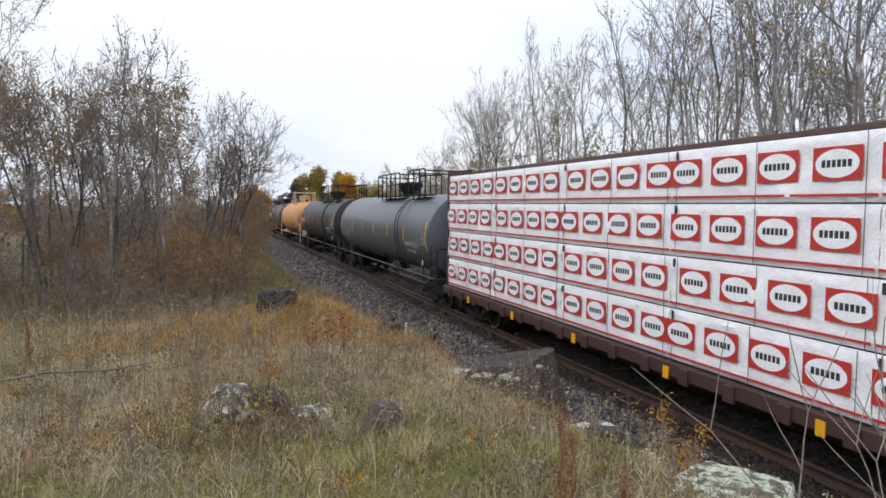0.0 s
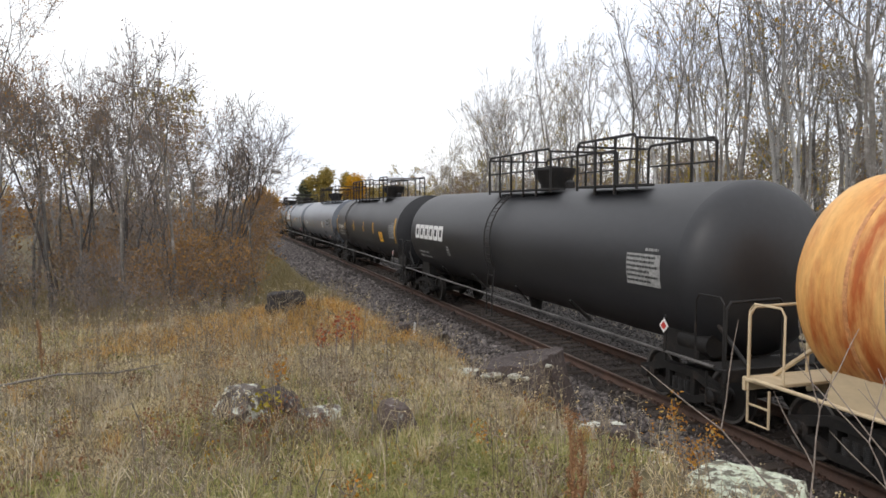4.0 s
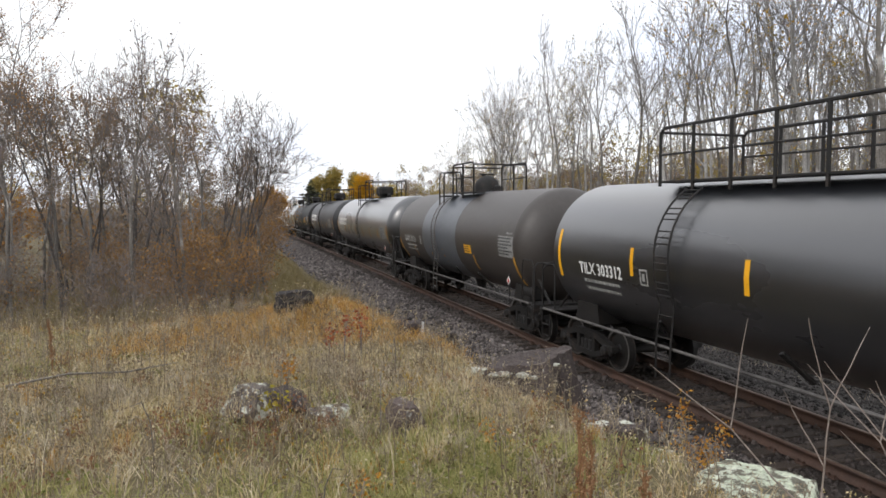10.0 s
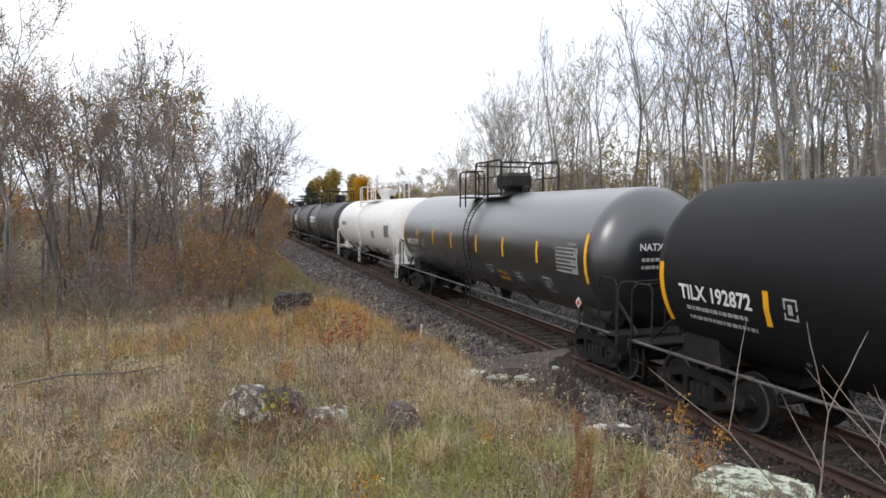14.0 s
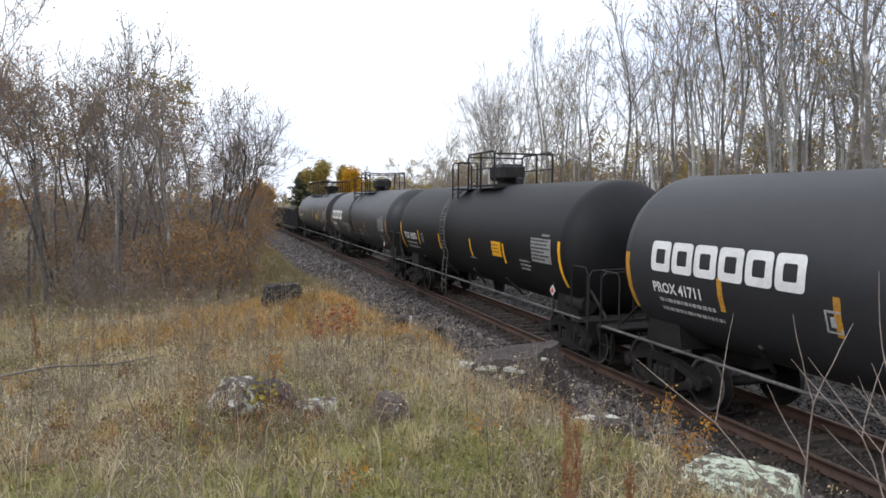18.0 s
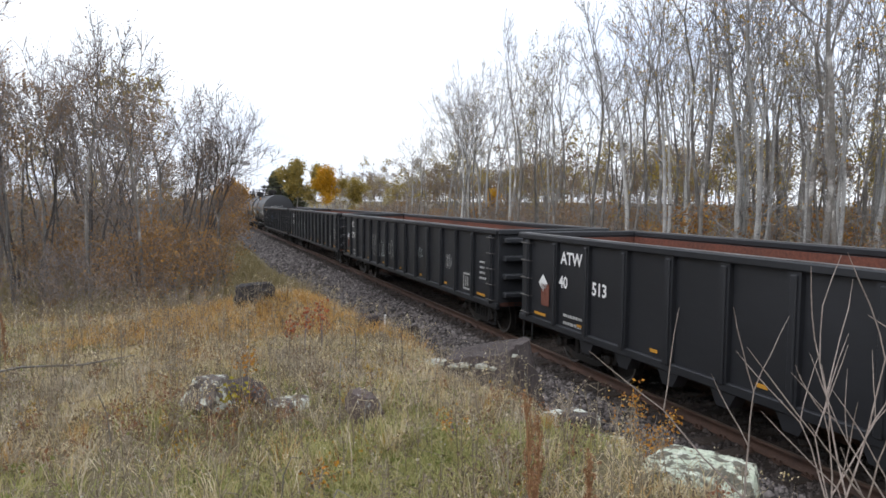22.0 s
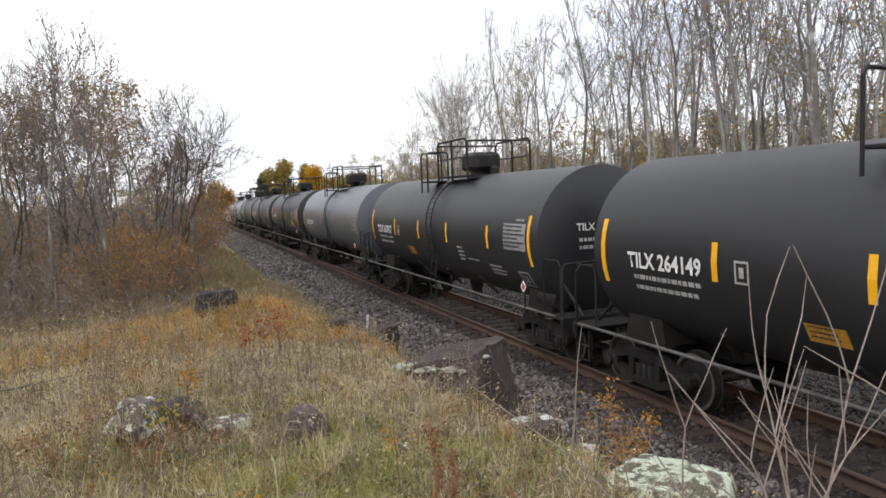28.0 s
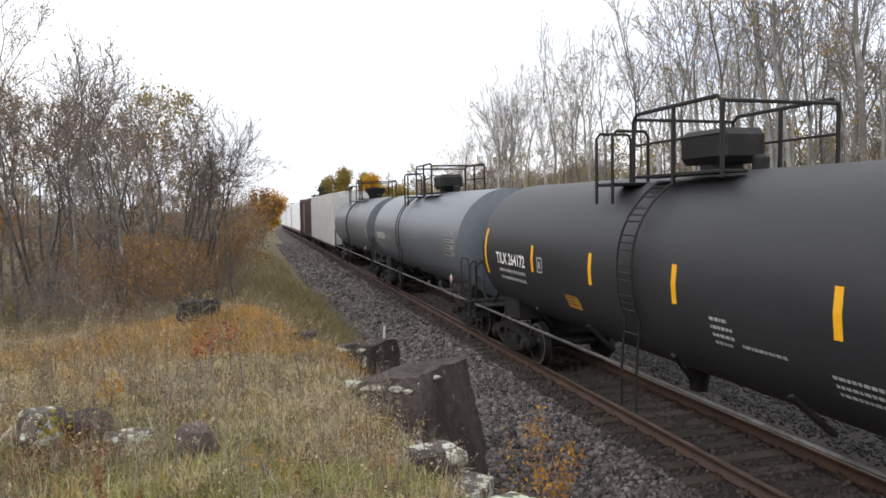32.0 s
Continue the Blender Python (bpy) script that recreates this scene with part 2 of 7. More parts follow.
M_CAP = surf("scuffed_grey_steel_edge", (0.17, 0.16, 0.15), (0.075, 0.07, 0.066), 1.5, 0.5, metal=0.4, fine=20, bump=0.1)
M_YELLOW = surf("yellow_reflective_tape", (0.86, 0.44, 0.015), (0.78, 0.38, 0.01), 2, 0.4, fine=30, bump=0.0, fine_amt=0.08)
M_OLDTAPE = surf("faded_reflective_tape", (0.52, 0.26, 0.03), (0.40, 0.20, 0.03), 3, 0.5, fine=20, bump=0.0)
M_LETTER = surf("white_stencil_paint", (0.74, 0.74, 0.72), (0.64, 0.64, 0.62), 2, 0.6, fine=25, bump=0.0, fine_amt=0.12)
M_DIMWHITE = surf("worn_white_stencil", (0.42, 0.42, 0.40), (0.30, 0.30, 0.29), 3, 0.6, fine=25, bump=0.0)
M_RED = surf("red_print", (0.55, 0.045, 0.035), (0.48, 0.04, 0.03), 2, 0.5, fine=20, bump=0.0, fine_amt=0.1)
M_INK = surf("dark_print", (0.03, 0.035, 0.035), (0.05, 0.05, 0.05), 2, 0.6, fine=20, bump=0.0)
M_WRAP = surf("white_lumber_wrap", (0.95, 0.955, 0.97), (0.90, 0.91, 0.93), 0.9, 0.35, fine=4, bump=0.9, bump_dist=0.05, fine_amt=0.06)
M_BROWNCAR = paint("oxide_red_brown_car_paint", (0.062, 0.03, 0.025), 0.65, dust=(0.07, 0.05, 0.04))
M_HOPPER = paint("pale_grey_hopper_paint", (0.46, 0.46, 0.45), 0.5, dust=(0.3, 0.28, 0.25))
M_PLATE = surf("dulled_white_plate", (0.30, 0.30, 0.29), (0.22, 0.22, 0.21), 2, 0.6, fine=14, bump=0.0)
M_PLACARD = surf("hazard_placard", (0.75, 0.72, 0.7), (0.7, 0.66, 0.64), 2, 0.4, fine=20, bump=0.0)
M_SPRAYBLUE = surf("pale_blue_spray_paint", (0.10, 0.24, 0.45), (0.20, 0.36, 0.55), 3, 0.6, fine=15, bump=0.0)
M_SPRAY = surf("pale_spray_paint", (0.32, 0.37, 0.36), (0.46, 0.50, 0.48), 3, 0.6, fine=15, bump=0.0)
M_OAKLEAF = leafy("brown_and_orange_leaves", [(0.15, 0.085, 0.045), (0.25, 0.125, 0.045), (0.36, 0.175, 0.045), (0.28, 0.19, 0.09), (0.44, 0.23, 0.04)])
M_DULLLEAF = leafy("dull_brown_leaves", [(0.15, 0.12, 0.098), (0.22, 0.165, 0.12), (0.30, 0.20, 0.11), (0.20, 0.175, 0.15)])
M_YELLEAF = leafy("yellow_leaves", [(0.52, 0.27, 0.012), (0.64, 0.36, 0.015), (0.58, 0.34, 0.03), (0.42, 0.27, 0.04)], translucent=0.5)
M_OLIVELEAF = leafy("olive_yellow_leaves", [(0.24, 0.20, 0.06), (0.34, 0.26, 0.07), (0.42, 0.30, 0.07), (0.24, 0.22, 0.09)], translucent=0.45)
# olive needles, lightened so that their colour holds the distance haze
M_NEEDLE = leafy("dark_conifer_needles", [(0.075, 0.085, 0.05), (0.10, 0.108, 0.065), (0.13, 0.125, 0.08)], translucent=0.1)
M_STRAW = leafy("tan_dry_grass", [(0.38, 0.29, 0.15), (0.55, 0.44, 0.26), (0.66, 0.56, 0.38), (0.33, 0.29, 0.13), (0.50, 0.37, 0.17), (0.74, 0.66, 0.49)])
M_DULLGRASS = leafy("grey_brown_dry_grass", [(0.29, 0.23, 0.165), (0.44, 0.365, 0.265), (0.54, 0.465, 0.36), (0.33, 0.295, 0.20)])
M_BANKGRASS = leafy("olive_brown_bank_grass", [(0.20, 0.16, 0.07), (0.27, 0.21, 0.10), (0.16, 0.14, 0.06), (0.33, 0.27, 0.14)])
M_AUTLEAF = leafy("orange_brown_sapling_leaves", [(0.20, 0.12, 0.06), (0.40, 0.21, 0.05), (0.29, 0.17, 0.07), (0.16, 0.115, 0.07)])
M_ORANGEGRASS = leafy("orange_dry_grass", [(0.44, 0.24, 0.06), (0.52, 0.31, 0.10), (0.47, 0.27, 0.075), (0.53, 0.37, 0.16)])
M_GREENGRASS = leafy("green_grass", [(0.24, 0.255, 0.085), (0.33, 0.33, 0.12), (0.40, 0.365, 0.15), (0.50, 0.43, 0.21)])
M_WITHERED = leafy("withered_brown_weed", [(0.10, 0.07, 0.045), (0.16, 0.115, 0.075), (0.21, 0.155, 0.10), (0.13, 0.10, 0.075)], translucent=0.1)
M_RUSTWEED = leafy("rust_red_weed", [(0.20, 0.085, 0.045), (0.28, 0.13, 0.06), (0.17, 0.09, 0.055)], translucent=0.1)
M_OLIVEWEED = leafy("olive_green_weed", [(0.14, 0.17, 0.045), (0.20, 0.22, 0.06), (0.24, 0.26, 0.075), (0.17, 0.175, 0.07)])
M_GOLDWEED = leafy("yellow_orange_weed", [(0.45, 0.28, 0.035), (0.38, 0.20, 0.03), (0.36, 0.30, 0.06)])
M_DOCK = leafy("rust_brown_weed", [(0.20, 0.10, 0.05), (0.28, 0.15, 0.075), (0.34, 0.20, 0.10)], translucent=0.1)
M_WEED = leafy("grey_brown_weed", [(0.16, 0.13, 0.09), (0.25, 0.20, 0.14), (0.32, 0.28, 0.2)], translucent=0.1)
M_ORLEAF = leafy("orange_shrub_leaves", [(0.40, 0.16, 0.02), (0.50, 0.26, 0.03), (0.32, 0.13, 0.03), (0.45, 0.3, 0.08)])


# ---- mesh helpers ----
class Mesh:
    """Collects vertices and faces of one mesh."""

    def __init__(self):
        self.v, self.f = [], []

    def add(self, verts, faces):
        k = len(self.v)
        self.v += [tuple(p) for p in verts]
        self.f += [tuple(i + k for i in q) for q in faces]
        return self

    def box(self, c, s, bev=0.0, m=None):
        """A box with chamfered edges, centre c and size s."""
        hx, hy, hz = s[0] / 2, s[1] / 2, s[2] / 2
        b = min(bev, hx * 0.9, hy * 0.9, hz * 0.9)
        if b <= 0:
            vs = [(x, y, z) for x in (-hx, hx) for y in (-hy, hy) for z in (-hz, hz)]
            fs = [(0, 1, 3, 2), (4, 6, 7, 5), (0, 4, 5, 1), (2, 3, 7, 6), (0, 2, 6, 4), (1, 5, 7, 3)]
        else:
            bm = bmesh.new()
            for sx in (-1, 1):
                for sy in (-1, 1):
                    for sz in (-1, 1):
                        for d in range(3):
                            q = [sx * (hx - b), sy * (hy - b), sz * (hz - b)]
                            q[d] = (sx, sy, sz)[d] * (hx, hy, hz)[d]
                            bm.verts.new(q)
            bmesh.ops.convex_hull(bm, input=bm.verts)
            bm.verts.index_update()
            vs = [v.co.copy() for v in bm.verts]
            fs = [tuple(v.index for v in q.verts) for q in bm.faces]
            bm.free()
        if m is not None:
            vs = [m @ Vector(p) for p in vs]
        return self.add([(p[0] + c[0], p[1] + c[1], p[2] + c[2]) for p in vs], fs)

    def tube(self, pts, radii, n=8, caps=True):
        """A round tube along a polyline; radii is one number or one a point."""
        pts = [Vector(p) for p in pts]
        if isinstance(radii, (int, float)):
            radii = [radii] * len(pts)
        k = len(self.v)
        ref = None
        for i, p in enumerate(pts):
            d = (pts[min(i + 1, len(pts) - 1)] - pts[max(i - 1, 0)])
            d = d.normalized() if d.length > 1e-9 else Vector((0, 0, 1))
            if ref is None:
                ref = Vector((1, 0, 0)) if abs(d.x) < 0.9 else Vector((0, 1, 0))
            s = d.cross(ref).normalized()
            ref = s.cross(d)
            for j in range(n):
                a = 2 * math.pi * j / n
                q = p + (s * math.cos(a) + ref * math.sin(a)) * radii[i]
                self.v.append((q.x, q.y, q.z))
        for i in range(len(pts) - 1):
            for j in range(n):
                a, b = k + i * n + j, k + i * n + (j + 1) % n
                self.f.append((a, b, b + n, a + n))
        if caps:
            self.f.append(tuple(range(k + n - 1, k - 1, -1)))
            self.f.append(tuple(range(k + (len(pts) - 1) * n, k + len(pts) * n)))
        return self

    def lathe(self, prof, n=40, axis="y", c=(0, 0, 0)):
        """Turns (position, radius) pairs about an axis through c; ends of radius 0 close."""
        k = len(self.v)
        for s, r in prof:
            for j in range(n):
                a = 2 * math.pi * j / n
                u, w = r * math.cos(a), r * math.sin(a)
                p = {"y": (u, s, w), "x": (s, u, w), "z": (u, w, s)}[axis]
                self.v.append((p[0] + c[0], p[1] + c[1], p[2] + c[2]))
        for i in range(len(prof) - 1):
            for j in range(n):
                a, b = k + i * n + j, k + i * n + (j + 1) % n
                self.f.append((a, b, b + n, a + n) if axis != "y" else (a, a + n, b + n, b))
        return self

    def prism(self, outline, x0, x1):
        """An outline of (y, z) pairs made solid from x0 to x1."""
        n = len(outline)
        vs = [(x0, y, z) for y, z in outline] + [(x1, y, z) for y, z in outline]
        fs = [tuple(range(n)), tuple(range(2 * n - 1, n - 1, -1))] + [(i, i + n, (i + 1) % n + n, (i + 1) % n) for i in range(n)]
        return self.add(vs, fs)

    def data(self, name, mat, smooth=35):
        me = bpy.data.meshes.new(name)
        me.from_pydata(self.v, [], self.f)
        me.materials.append(mat)
        bm = bmesh.new()
        bm.from_mesh(me)
        bmesh.ops.recalc_face_normals(bm, faces=bm.faces)
        bm.to_mesh(me)
        bm.free()
        if smooth:
            me.shade_smooth()
            me.set_sharp_from_angle(angle=radians(smooth))
        return me


def raw_mesh(name, verts, faces, mat, smooth=False):
    """A mesh straight from numpy arrays: faces all of one size."""
    verts, faces = np.asarray(verts, np.float32), np.asarray(faces, np.int32)
    me = bpy.data.meshes.new(name)
    k = faces.shape[1]
    me.vertices.add(len(verts))
    me.vertices.foreach_set("co", verts.ravel())
    me.loops.add(faces.size)
    me.loops.foreach_set("vertex_index", faces.ravel())
    me.polygons.add(len(faces))
    me.polygons.foreach_set("loop_start", np.arange(0, faces.size, k, dtype=np.int32))
    me.update(calc_edges=True)
    me.materials.append(mat)
    if smooth:
        me.shade_smooth()
    return me


def piece(name, me, parent, label="", m=None):
    """Links mesh data as one part under a thing or part."""
    ob = new(name, me)
    ob.parent = parent
    if m is not None:
        ob.matrix_basis = m
    if label:
        ob["label"] = label
    return ob


CACHE = {}


def cached(key, make):
    if key not in CACHE:
        CACHE[key] = make()
    return CACHE[key]


def empty(name, m=None):
    ob = new(name)
    ob.empty_display_size = 0.3
    if m is not None:
        ob.matrix_basis = m
    return ob


# ---- the lie of the land ----
RAIL_X = 0.7535


def track_x(y):
    """Where the line's centre runs: straight, then a very gentle bend to the right, then straight."""
    d = np.clip(np.asarray(y, float) - 20, 0, 240)
    return 0.000237 * d * d / 2 + np.clip(np.asarray(y, float) - 260, 0, None) * 0.0569


def track_z(y):
    """The line falls slowly away in the distance and then runs level."""
    y = np.asarray(y, float)
    d, e = np.clip(y - 20, 0, 180), np.clip(y - 200, 0, 100)
    return -(0.000153 * d * d / 2 + 0.02754 * e - 0.0002754 * e * e / 2)


def step(a, b, x):
    t = np.clip((x - a) / (b - a), 0, 1)
    return t * t * (3 - 2 * t)


def wave(x, y, s, p=0.0):
    return (np.sin(x * s + 1.7 * np.sin(y * s * 0.63 + p) + p) + np.sin(y * s * 1.13 + 1.3 * np.sin(x * s * 0.71 - p) + 2 * p)) * 0.5


def ground_z(x, y):
    """Height of the ground: the cess, the knoll with the rocks, the low bank and the wood floor."""
    x, y = np.asarray(x, float), np.asarray(y, float)
    u = x - track_x(y)
    bed = -0.75 + 0.0 * u
    near = 1 - step(8.5, 10.5, y)
    knoll = step(-4.9 + 1.0 * near, -6.7 + 0.8 * near, u) * (1 - step(11.3, 16.5, y + 0.12 * (x + 8) + 0.3 * np.clip(-8.4 - x, 0, 4)))
    left = step(-3.6, -7.0, u)
    z = bed + 0.30 * step(-2.6, -3.4, u)
    z = z + left * (0.95 + 0.25 * wave(x, y, 0.16)) * step(8, 16, y) + left * 0.5 * (1 - step(8, 16, y))
    top = 1.80 + 0.02 * np.clip(-y, -12, 4) + 0.05 * wave(x, y, 1.1) + 0.035 * wave(x, y, 2.7, 1.0) + 0.03 * wave(x, y, 6.3, 0.4)
    top = top + 0.26 * np.exp(-((x + 7.0) / 1.3) ** 2 - ((y - 11.4) / 1.6) ** 2)
    z = z * (1 - knoll) + top * knoll
    # the knoll's edge falls away about the boulder and the ledge
    z = z - 0.5 * np.exp(-((x + 4.95) / 0.95) ** 2 - ((y - 6.85) / 1.15) ** 2) * knoll - 0.3 * np.exp(-((x + 4.75) / 0.6) ** 2 - ((y - 5.1) / 0.7) ** 2) * knoll
    right = step(3.4, 9.0, u)
    z = z + right * (0.55 + 0.25 * wave(x, y, 0.2, 2.0))
    z = z + 0.03 * wave(x, y, 3.1, 0.5) * step(2.6, 3.6, np.abs(u))
    return z + track_z(y)


def graded(lo, hi, dense_lo, dense_hi, fine, grow=1.12, top=25.0):
    """Grid lines, close between dense_lo and dense_hi and ever wider outside."""
    mid = list(np.arange(dense_lo, dense_hi + fine / 2, fine))
    a, s = [], fine
    x = dense_lo
    while x > lo:
        s = min(top, s * grow)
        x -= s
        a.append(x)
    b, s, x = [], fine, dense_hi
    while x < hi:
        s = min(top, s * grow)
        x += s
        b.append(x)
    return np.array(a[::-1] + mid + b)


def build_ground():
    gx, gy = graded(-700, 800, -13, 5, 0.22), graded(-900, 1500, -2, 20, 0.25)
    X, Y = np.meshgrid(gx, gy)
    Z = ground_z(X, Y)
    n, k = len(gx), len(gy)
    i = (np.arange(k - 1)[:, None] * n + np.arange(n - 1)[None]).ravel()
    me = raw_mesh("ground", np.stack([X.ravel(), Y.ravel(), Z.ravel()], 1), np.stack([i, i + 1, i + n + 1, i + n], 1), M_SOIL, True)
    tagged(new("ground", me), "dry autumn grass ground with a low knoll beside the line", "ground", kind="structure")


def strip(name, profile, y0, y1, mat, dy=2.0):
    """A cross-section of (offset, height) pairs swept along the line."""
    ys = np.arange(y0, y1 + dy / 2, dy)
    vs = np.array([(track_x(y) + u, y, track_z(y) + z) for y in ys for u, z in profile])
    n = len(profile)
    fs = [(r * n + j, r * n + j + 1, (r + 1) * n + j + 1, (r + 1) * n + j) for r in range(len(ys) - 1) for j in range(n - 1)]
    return raw_mesh(name, vs, fs, mat, False)


def build_track():
    prof = [(-3.9, -0.95), (-3.35, -0.50), (-2.5, -0.36), (-1.75, -0.21), (-1.3, -0.215), (1.3, -0.215), (1.75, -0.21)]
    bed = new("ballast_bed", strip("ballast_bed", prof, -800, 900, M_BALLAST, 2.5))
    tagged(bed, "grey crushed stone ballast bed under the single track", "ballast", kind="structure")
    far = new("far_shoulder", strip("far_shoulder", [(1.75, -0.21), (2.6, -0.42), (4.2, -0.52), (7.5, -0.30), (8.2, -0.9)], -800, 900, M_FARBED, 2.5))
    tagged(far, "dark weedy gravel shoulder beyond the track", "ballast", kind="structure")
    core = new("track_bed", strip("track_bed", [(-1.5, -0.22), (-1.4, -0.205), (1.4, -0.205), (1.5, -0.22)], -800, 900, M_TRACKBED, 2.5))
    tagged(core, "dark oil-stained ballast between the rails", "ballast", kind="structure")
    track = tagged(empty("railway_track"), "single railway track with rusty rails on dark timber ties", "railway track", kind="structure")
    head = [(-0.036, 0.0), (-0.03, 0.004), (0.03, 0.004), (0.036, 0.0)]
    body = [(-0.07, -0.172), (-0.07, -0.16), (-0.012, -0.135), (-0.009, -0.045), (-0.036, -0.035), (-0.037, 0.0), (0.037, 0.0), (0.036, -0.035), (0.009, -0.045), (0.012, -0.135), (0.07, -0.16), (0.07, -0.172)]
    for sx in (-1, 1):
        r = piece("rail", strip("rail", [(sx * RAIL_X + u, z) for u, z in body], -800, 900, M_RAIL, 5.0), track)
        piece("rail_head", strip("rail_head", [(sx * RAIL_X + u, z + 0.001) for u, z in head], -800, 900, M_RAILTOP, 5.0), r, "worn brown running surface")
    rng = random.Random(4)
    ties = [Mesh().box((0, 0, 0), (2.55 + 0.05 * i, 0.225, 0.17), 0.012).data("tie", M_TIE, 0) for i in range(3)]
    y = -4.0
    for i in range(300):
        m = pose(float(track_x(y)) + rng.uniform(-0.05, 0.05), y, float(track_z(y)) - 0.262 + rng.uniform(-0.012, 0.008), rng.uniform(-0.6, 0.6), rng.uniform(-0.4, 0.4), rng.uniform(-1.3, 1.3))
        piece("tie", ties[i % 3], track, m=m)
        if i < 90:
            for sx in (-1, 1):
                piece("tie_plate", cached("tie_plate", lambda: Mesh().box((0, 0, 0), (0.30, 0.19, 0.02), 0.004).add(*SPIKE).data("tie_plate", M_RAIL, 0)), track,
                      m=pose(float(track_x(y)) + sx * RAIL_X, y, float(track_z(y)) - 0.171))
        y += 0.53
    far = Mesh()
    while y < 420:
        far.box((float(track_x(y)), y, float(track_z(y)) - 0.262), (2.6, 0.225, 0.17))
        y += 0.53
    tagged(piece("far_ties", far.data("far_ties", M_TIE, 0), track), kind="stuff")


SPIKE = ([(sx * 0.1 + dx, 0.05 * sy + dy, z) for sx in (-1, 1) for sy in (-1, 1) for z in (0.01, 0.045) for dx, dy in ((-0.015, -0.015), (0.015, -0.015), (0.015, 0.015), (-0.015, 0.015))],
         [tuple(k * 8 + j for j in q) for k in range(4) for q in ((4, 5, 6, 7), (0, 1, 5, 4), (1, 2, 6, 5), (2, 3, 7, 6), (3, 0, 4, 7))])


def build_stones(name, label, lo, hi, amount, mat, seed):
    """Loose ballast stones, thick near the knoll and thinner along the line."""
    rng = np.random.default_rng(seed)
    base = np.array([(1, 0, 0), (-1, 0, 0), (0, 1, 0), (0, -1, 0), (0, 0, 1), (0, 0, -1)], float)
    tri = np.array([(0, 2, 4), (2, 1, 4), (1, 3, 4), (3, 0, 4), (2, 0, 5), (1, 2, 5), (3, 1, 5), (0, 3, 5)])
    vs, fs, k = [], [], 0
    for y0, y1, share, size in ((2.5, 16, 0.5, 0.030), (16, 34, 0.30, 0.04), (34, 80, 0.24, 0.055)):
        count = int(amount * share)
        y, u = rng.uniform(y0, y1, count), rng.uniform(lo, hi, count)
        z = np.interp(u, [-3.9, -3.35, -2.5, -1.75, -1.3, 1.3, 1.75, 2.6, 4.2, 7.5], [-0.95, -0.50, -0.36, -0.21, -0.205, -0.205, -0.21, -0.42, -0.52, -0.30])
        s = size * rng.lognormal(0, 0.35, count)
        c = np.stack([track_x(y) + u, y, track_z(y) + z + s * 0.25], 1)
        c[:, 2] = np.maximum(c[:, 2], ground_z(c[:, 0], y) + s * 0.2)
        v = base[None] * s[:, None, None] * rng.uniform(0.6, 1.25, (count, 6, 1))
        q = rng.normal(size=(count, 3, 3))
        q, _ = np.linalg.qr(q)
        v = np.einsum("nij,nkj->nki", q, v) + c[:, None]
        vs.append(v.reshape(-1, 3))
        fs.append((tri[None] + (np.arange(count) * 6)[:, None, None]).reshape(-1, 3) + k)
        k += count * 6
    tagged(new(name, raw_mesh(name, np.concatenate(vs), np.concatenate(fs), mat)), label, "gravel", kind="stuff")


build_stones("ballast_stones", "loose grey crushed stones on the ballast shoulder", -4.15, -1.4, 60000, M_STONE, 11)
build_stones("ballast_stones", "loose grey crushed stones beyond the track", 1.5, 6.5, 15000, M_FARSTONE, 12)
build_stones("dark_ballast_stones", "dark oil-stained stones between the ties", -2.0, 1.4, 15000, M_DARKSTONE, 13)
build_ground()
build_track()


# ---- the train ----
def text_data(s, size, mat, key=""):
    """Flat lettering as mesh data, its first letter at 0, in the plane of x and y."""
    def make():
        cu = bpy.data.curves.new("lettering", "FONT")
        cu.body, cu.size, cu.resolution_u = s, size, 2
        cu.offset = size * 0.026
        ob = bpy.data.objects.new("lettering", cu)
        me = bpy.data.meshes.new_from_object(ob)
        bpy.data.objects.remove(ob)
        me.materials.clear()
        me.materials.append(mat)
        return me
    return cached(("text", s, size, mat.name, key), make)


def wrapped(me_flat, R, zc, y0, z0, key, lift=0.006, squeeze=1.0):
    """Bends flat mesh data on to the near side of a tank: its x runs towards -y, its y up, starting at (y0, z0)."""
    def make():
        me = me_flat.copy()
        a0 = math.asin(max(-0.98, min(0.98, (z0 - zc) / R)))
        for v in me.vertices:
            a = a0 + v.co.y / R
            r = R + lift
            v.co = (-r * math.cos(a), y0 - v.co.x * squeeze, zc + r * math.sin(a))
        return me
    return cached(("wrap", key, R, zc, round(y0, 3), round(z0, 3)), make)


def flat_rects(rects, mat, sub=1):
    """Plain rectangles (x, y, w, h) as flat mesh data, cut across so that they bend."""
    me = Mesh()
    for x, y, w, h in rects:
        k = max(1, int(h / 0.18))
        vs = [(x + dx * w, y + h * i / k, 0) for i in range(k + 1) for dx in (0, 1)]
        me.add(vs, [(2 * i, 2 * i + 1, 2 * i + 3, 2 * i + 2) for i in range(k)])
    d = bpy.data.meshes.new("patch")
    d.from_pydata(me.v, [], me.f)
    d.materials.append(mat)
    return d


def bars_text(lines, width, size, gap, seed, mat):
    """Small print that cannot be read: rows of short bars."""
    def make():
        rng = random.Random(seed)
        rects = []
        for i in range(lines):
            x = 0.0
            end = width * rng.uniform(0.7, 1.0)
            while x < end:
                w = rng.uniform(0.5, 1.8) * size
                rects.append((x, -i * (size + gap), min(w, end - x), size))
                x += w + size * 0.35
        return flat_rects(rects, mat)
    return cached(("bars", lines, width, size, gap, seed, mat.name), make)


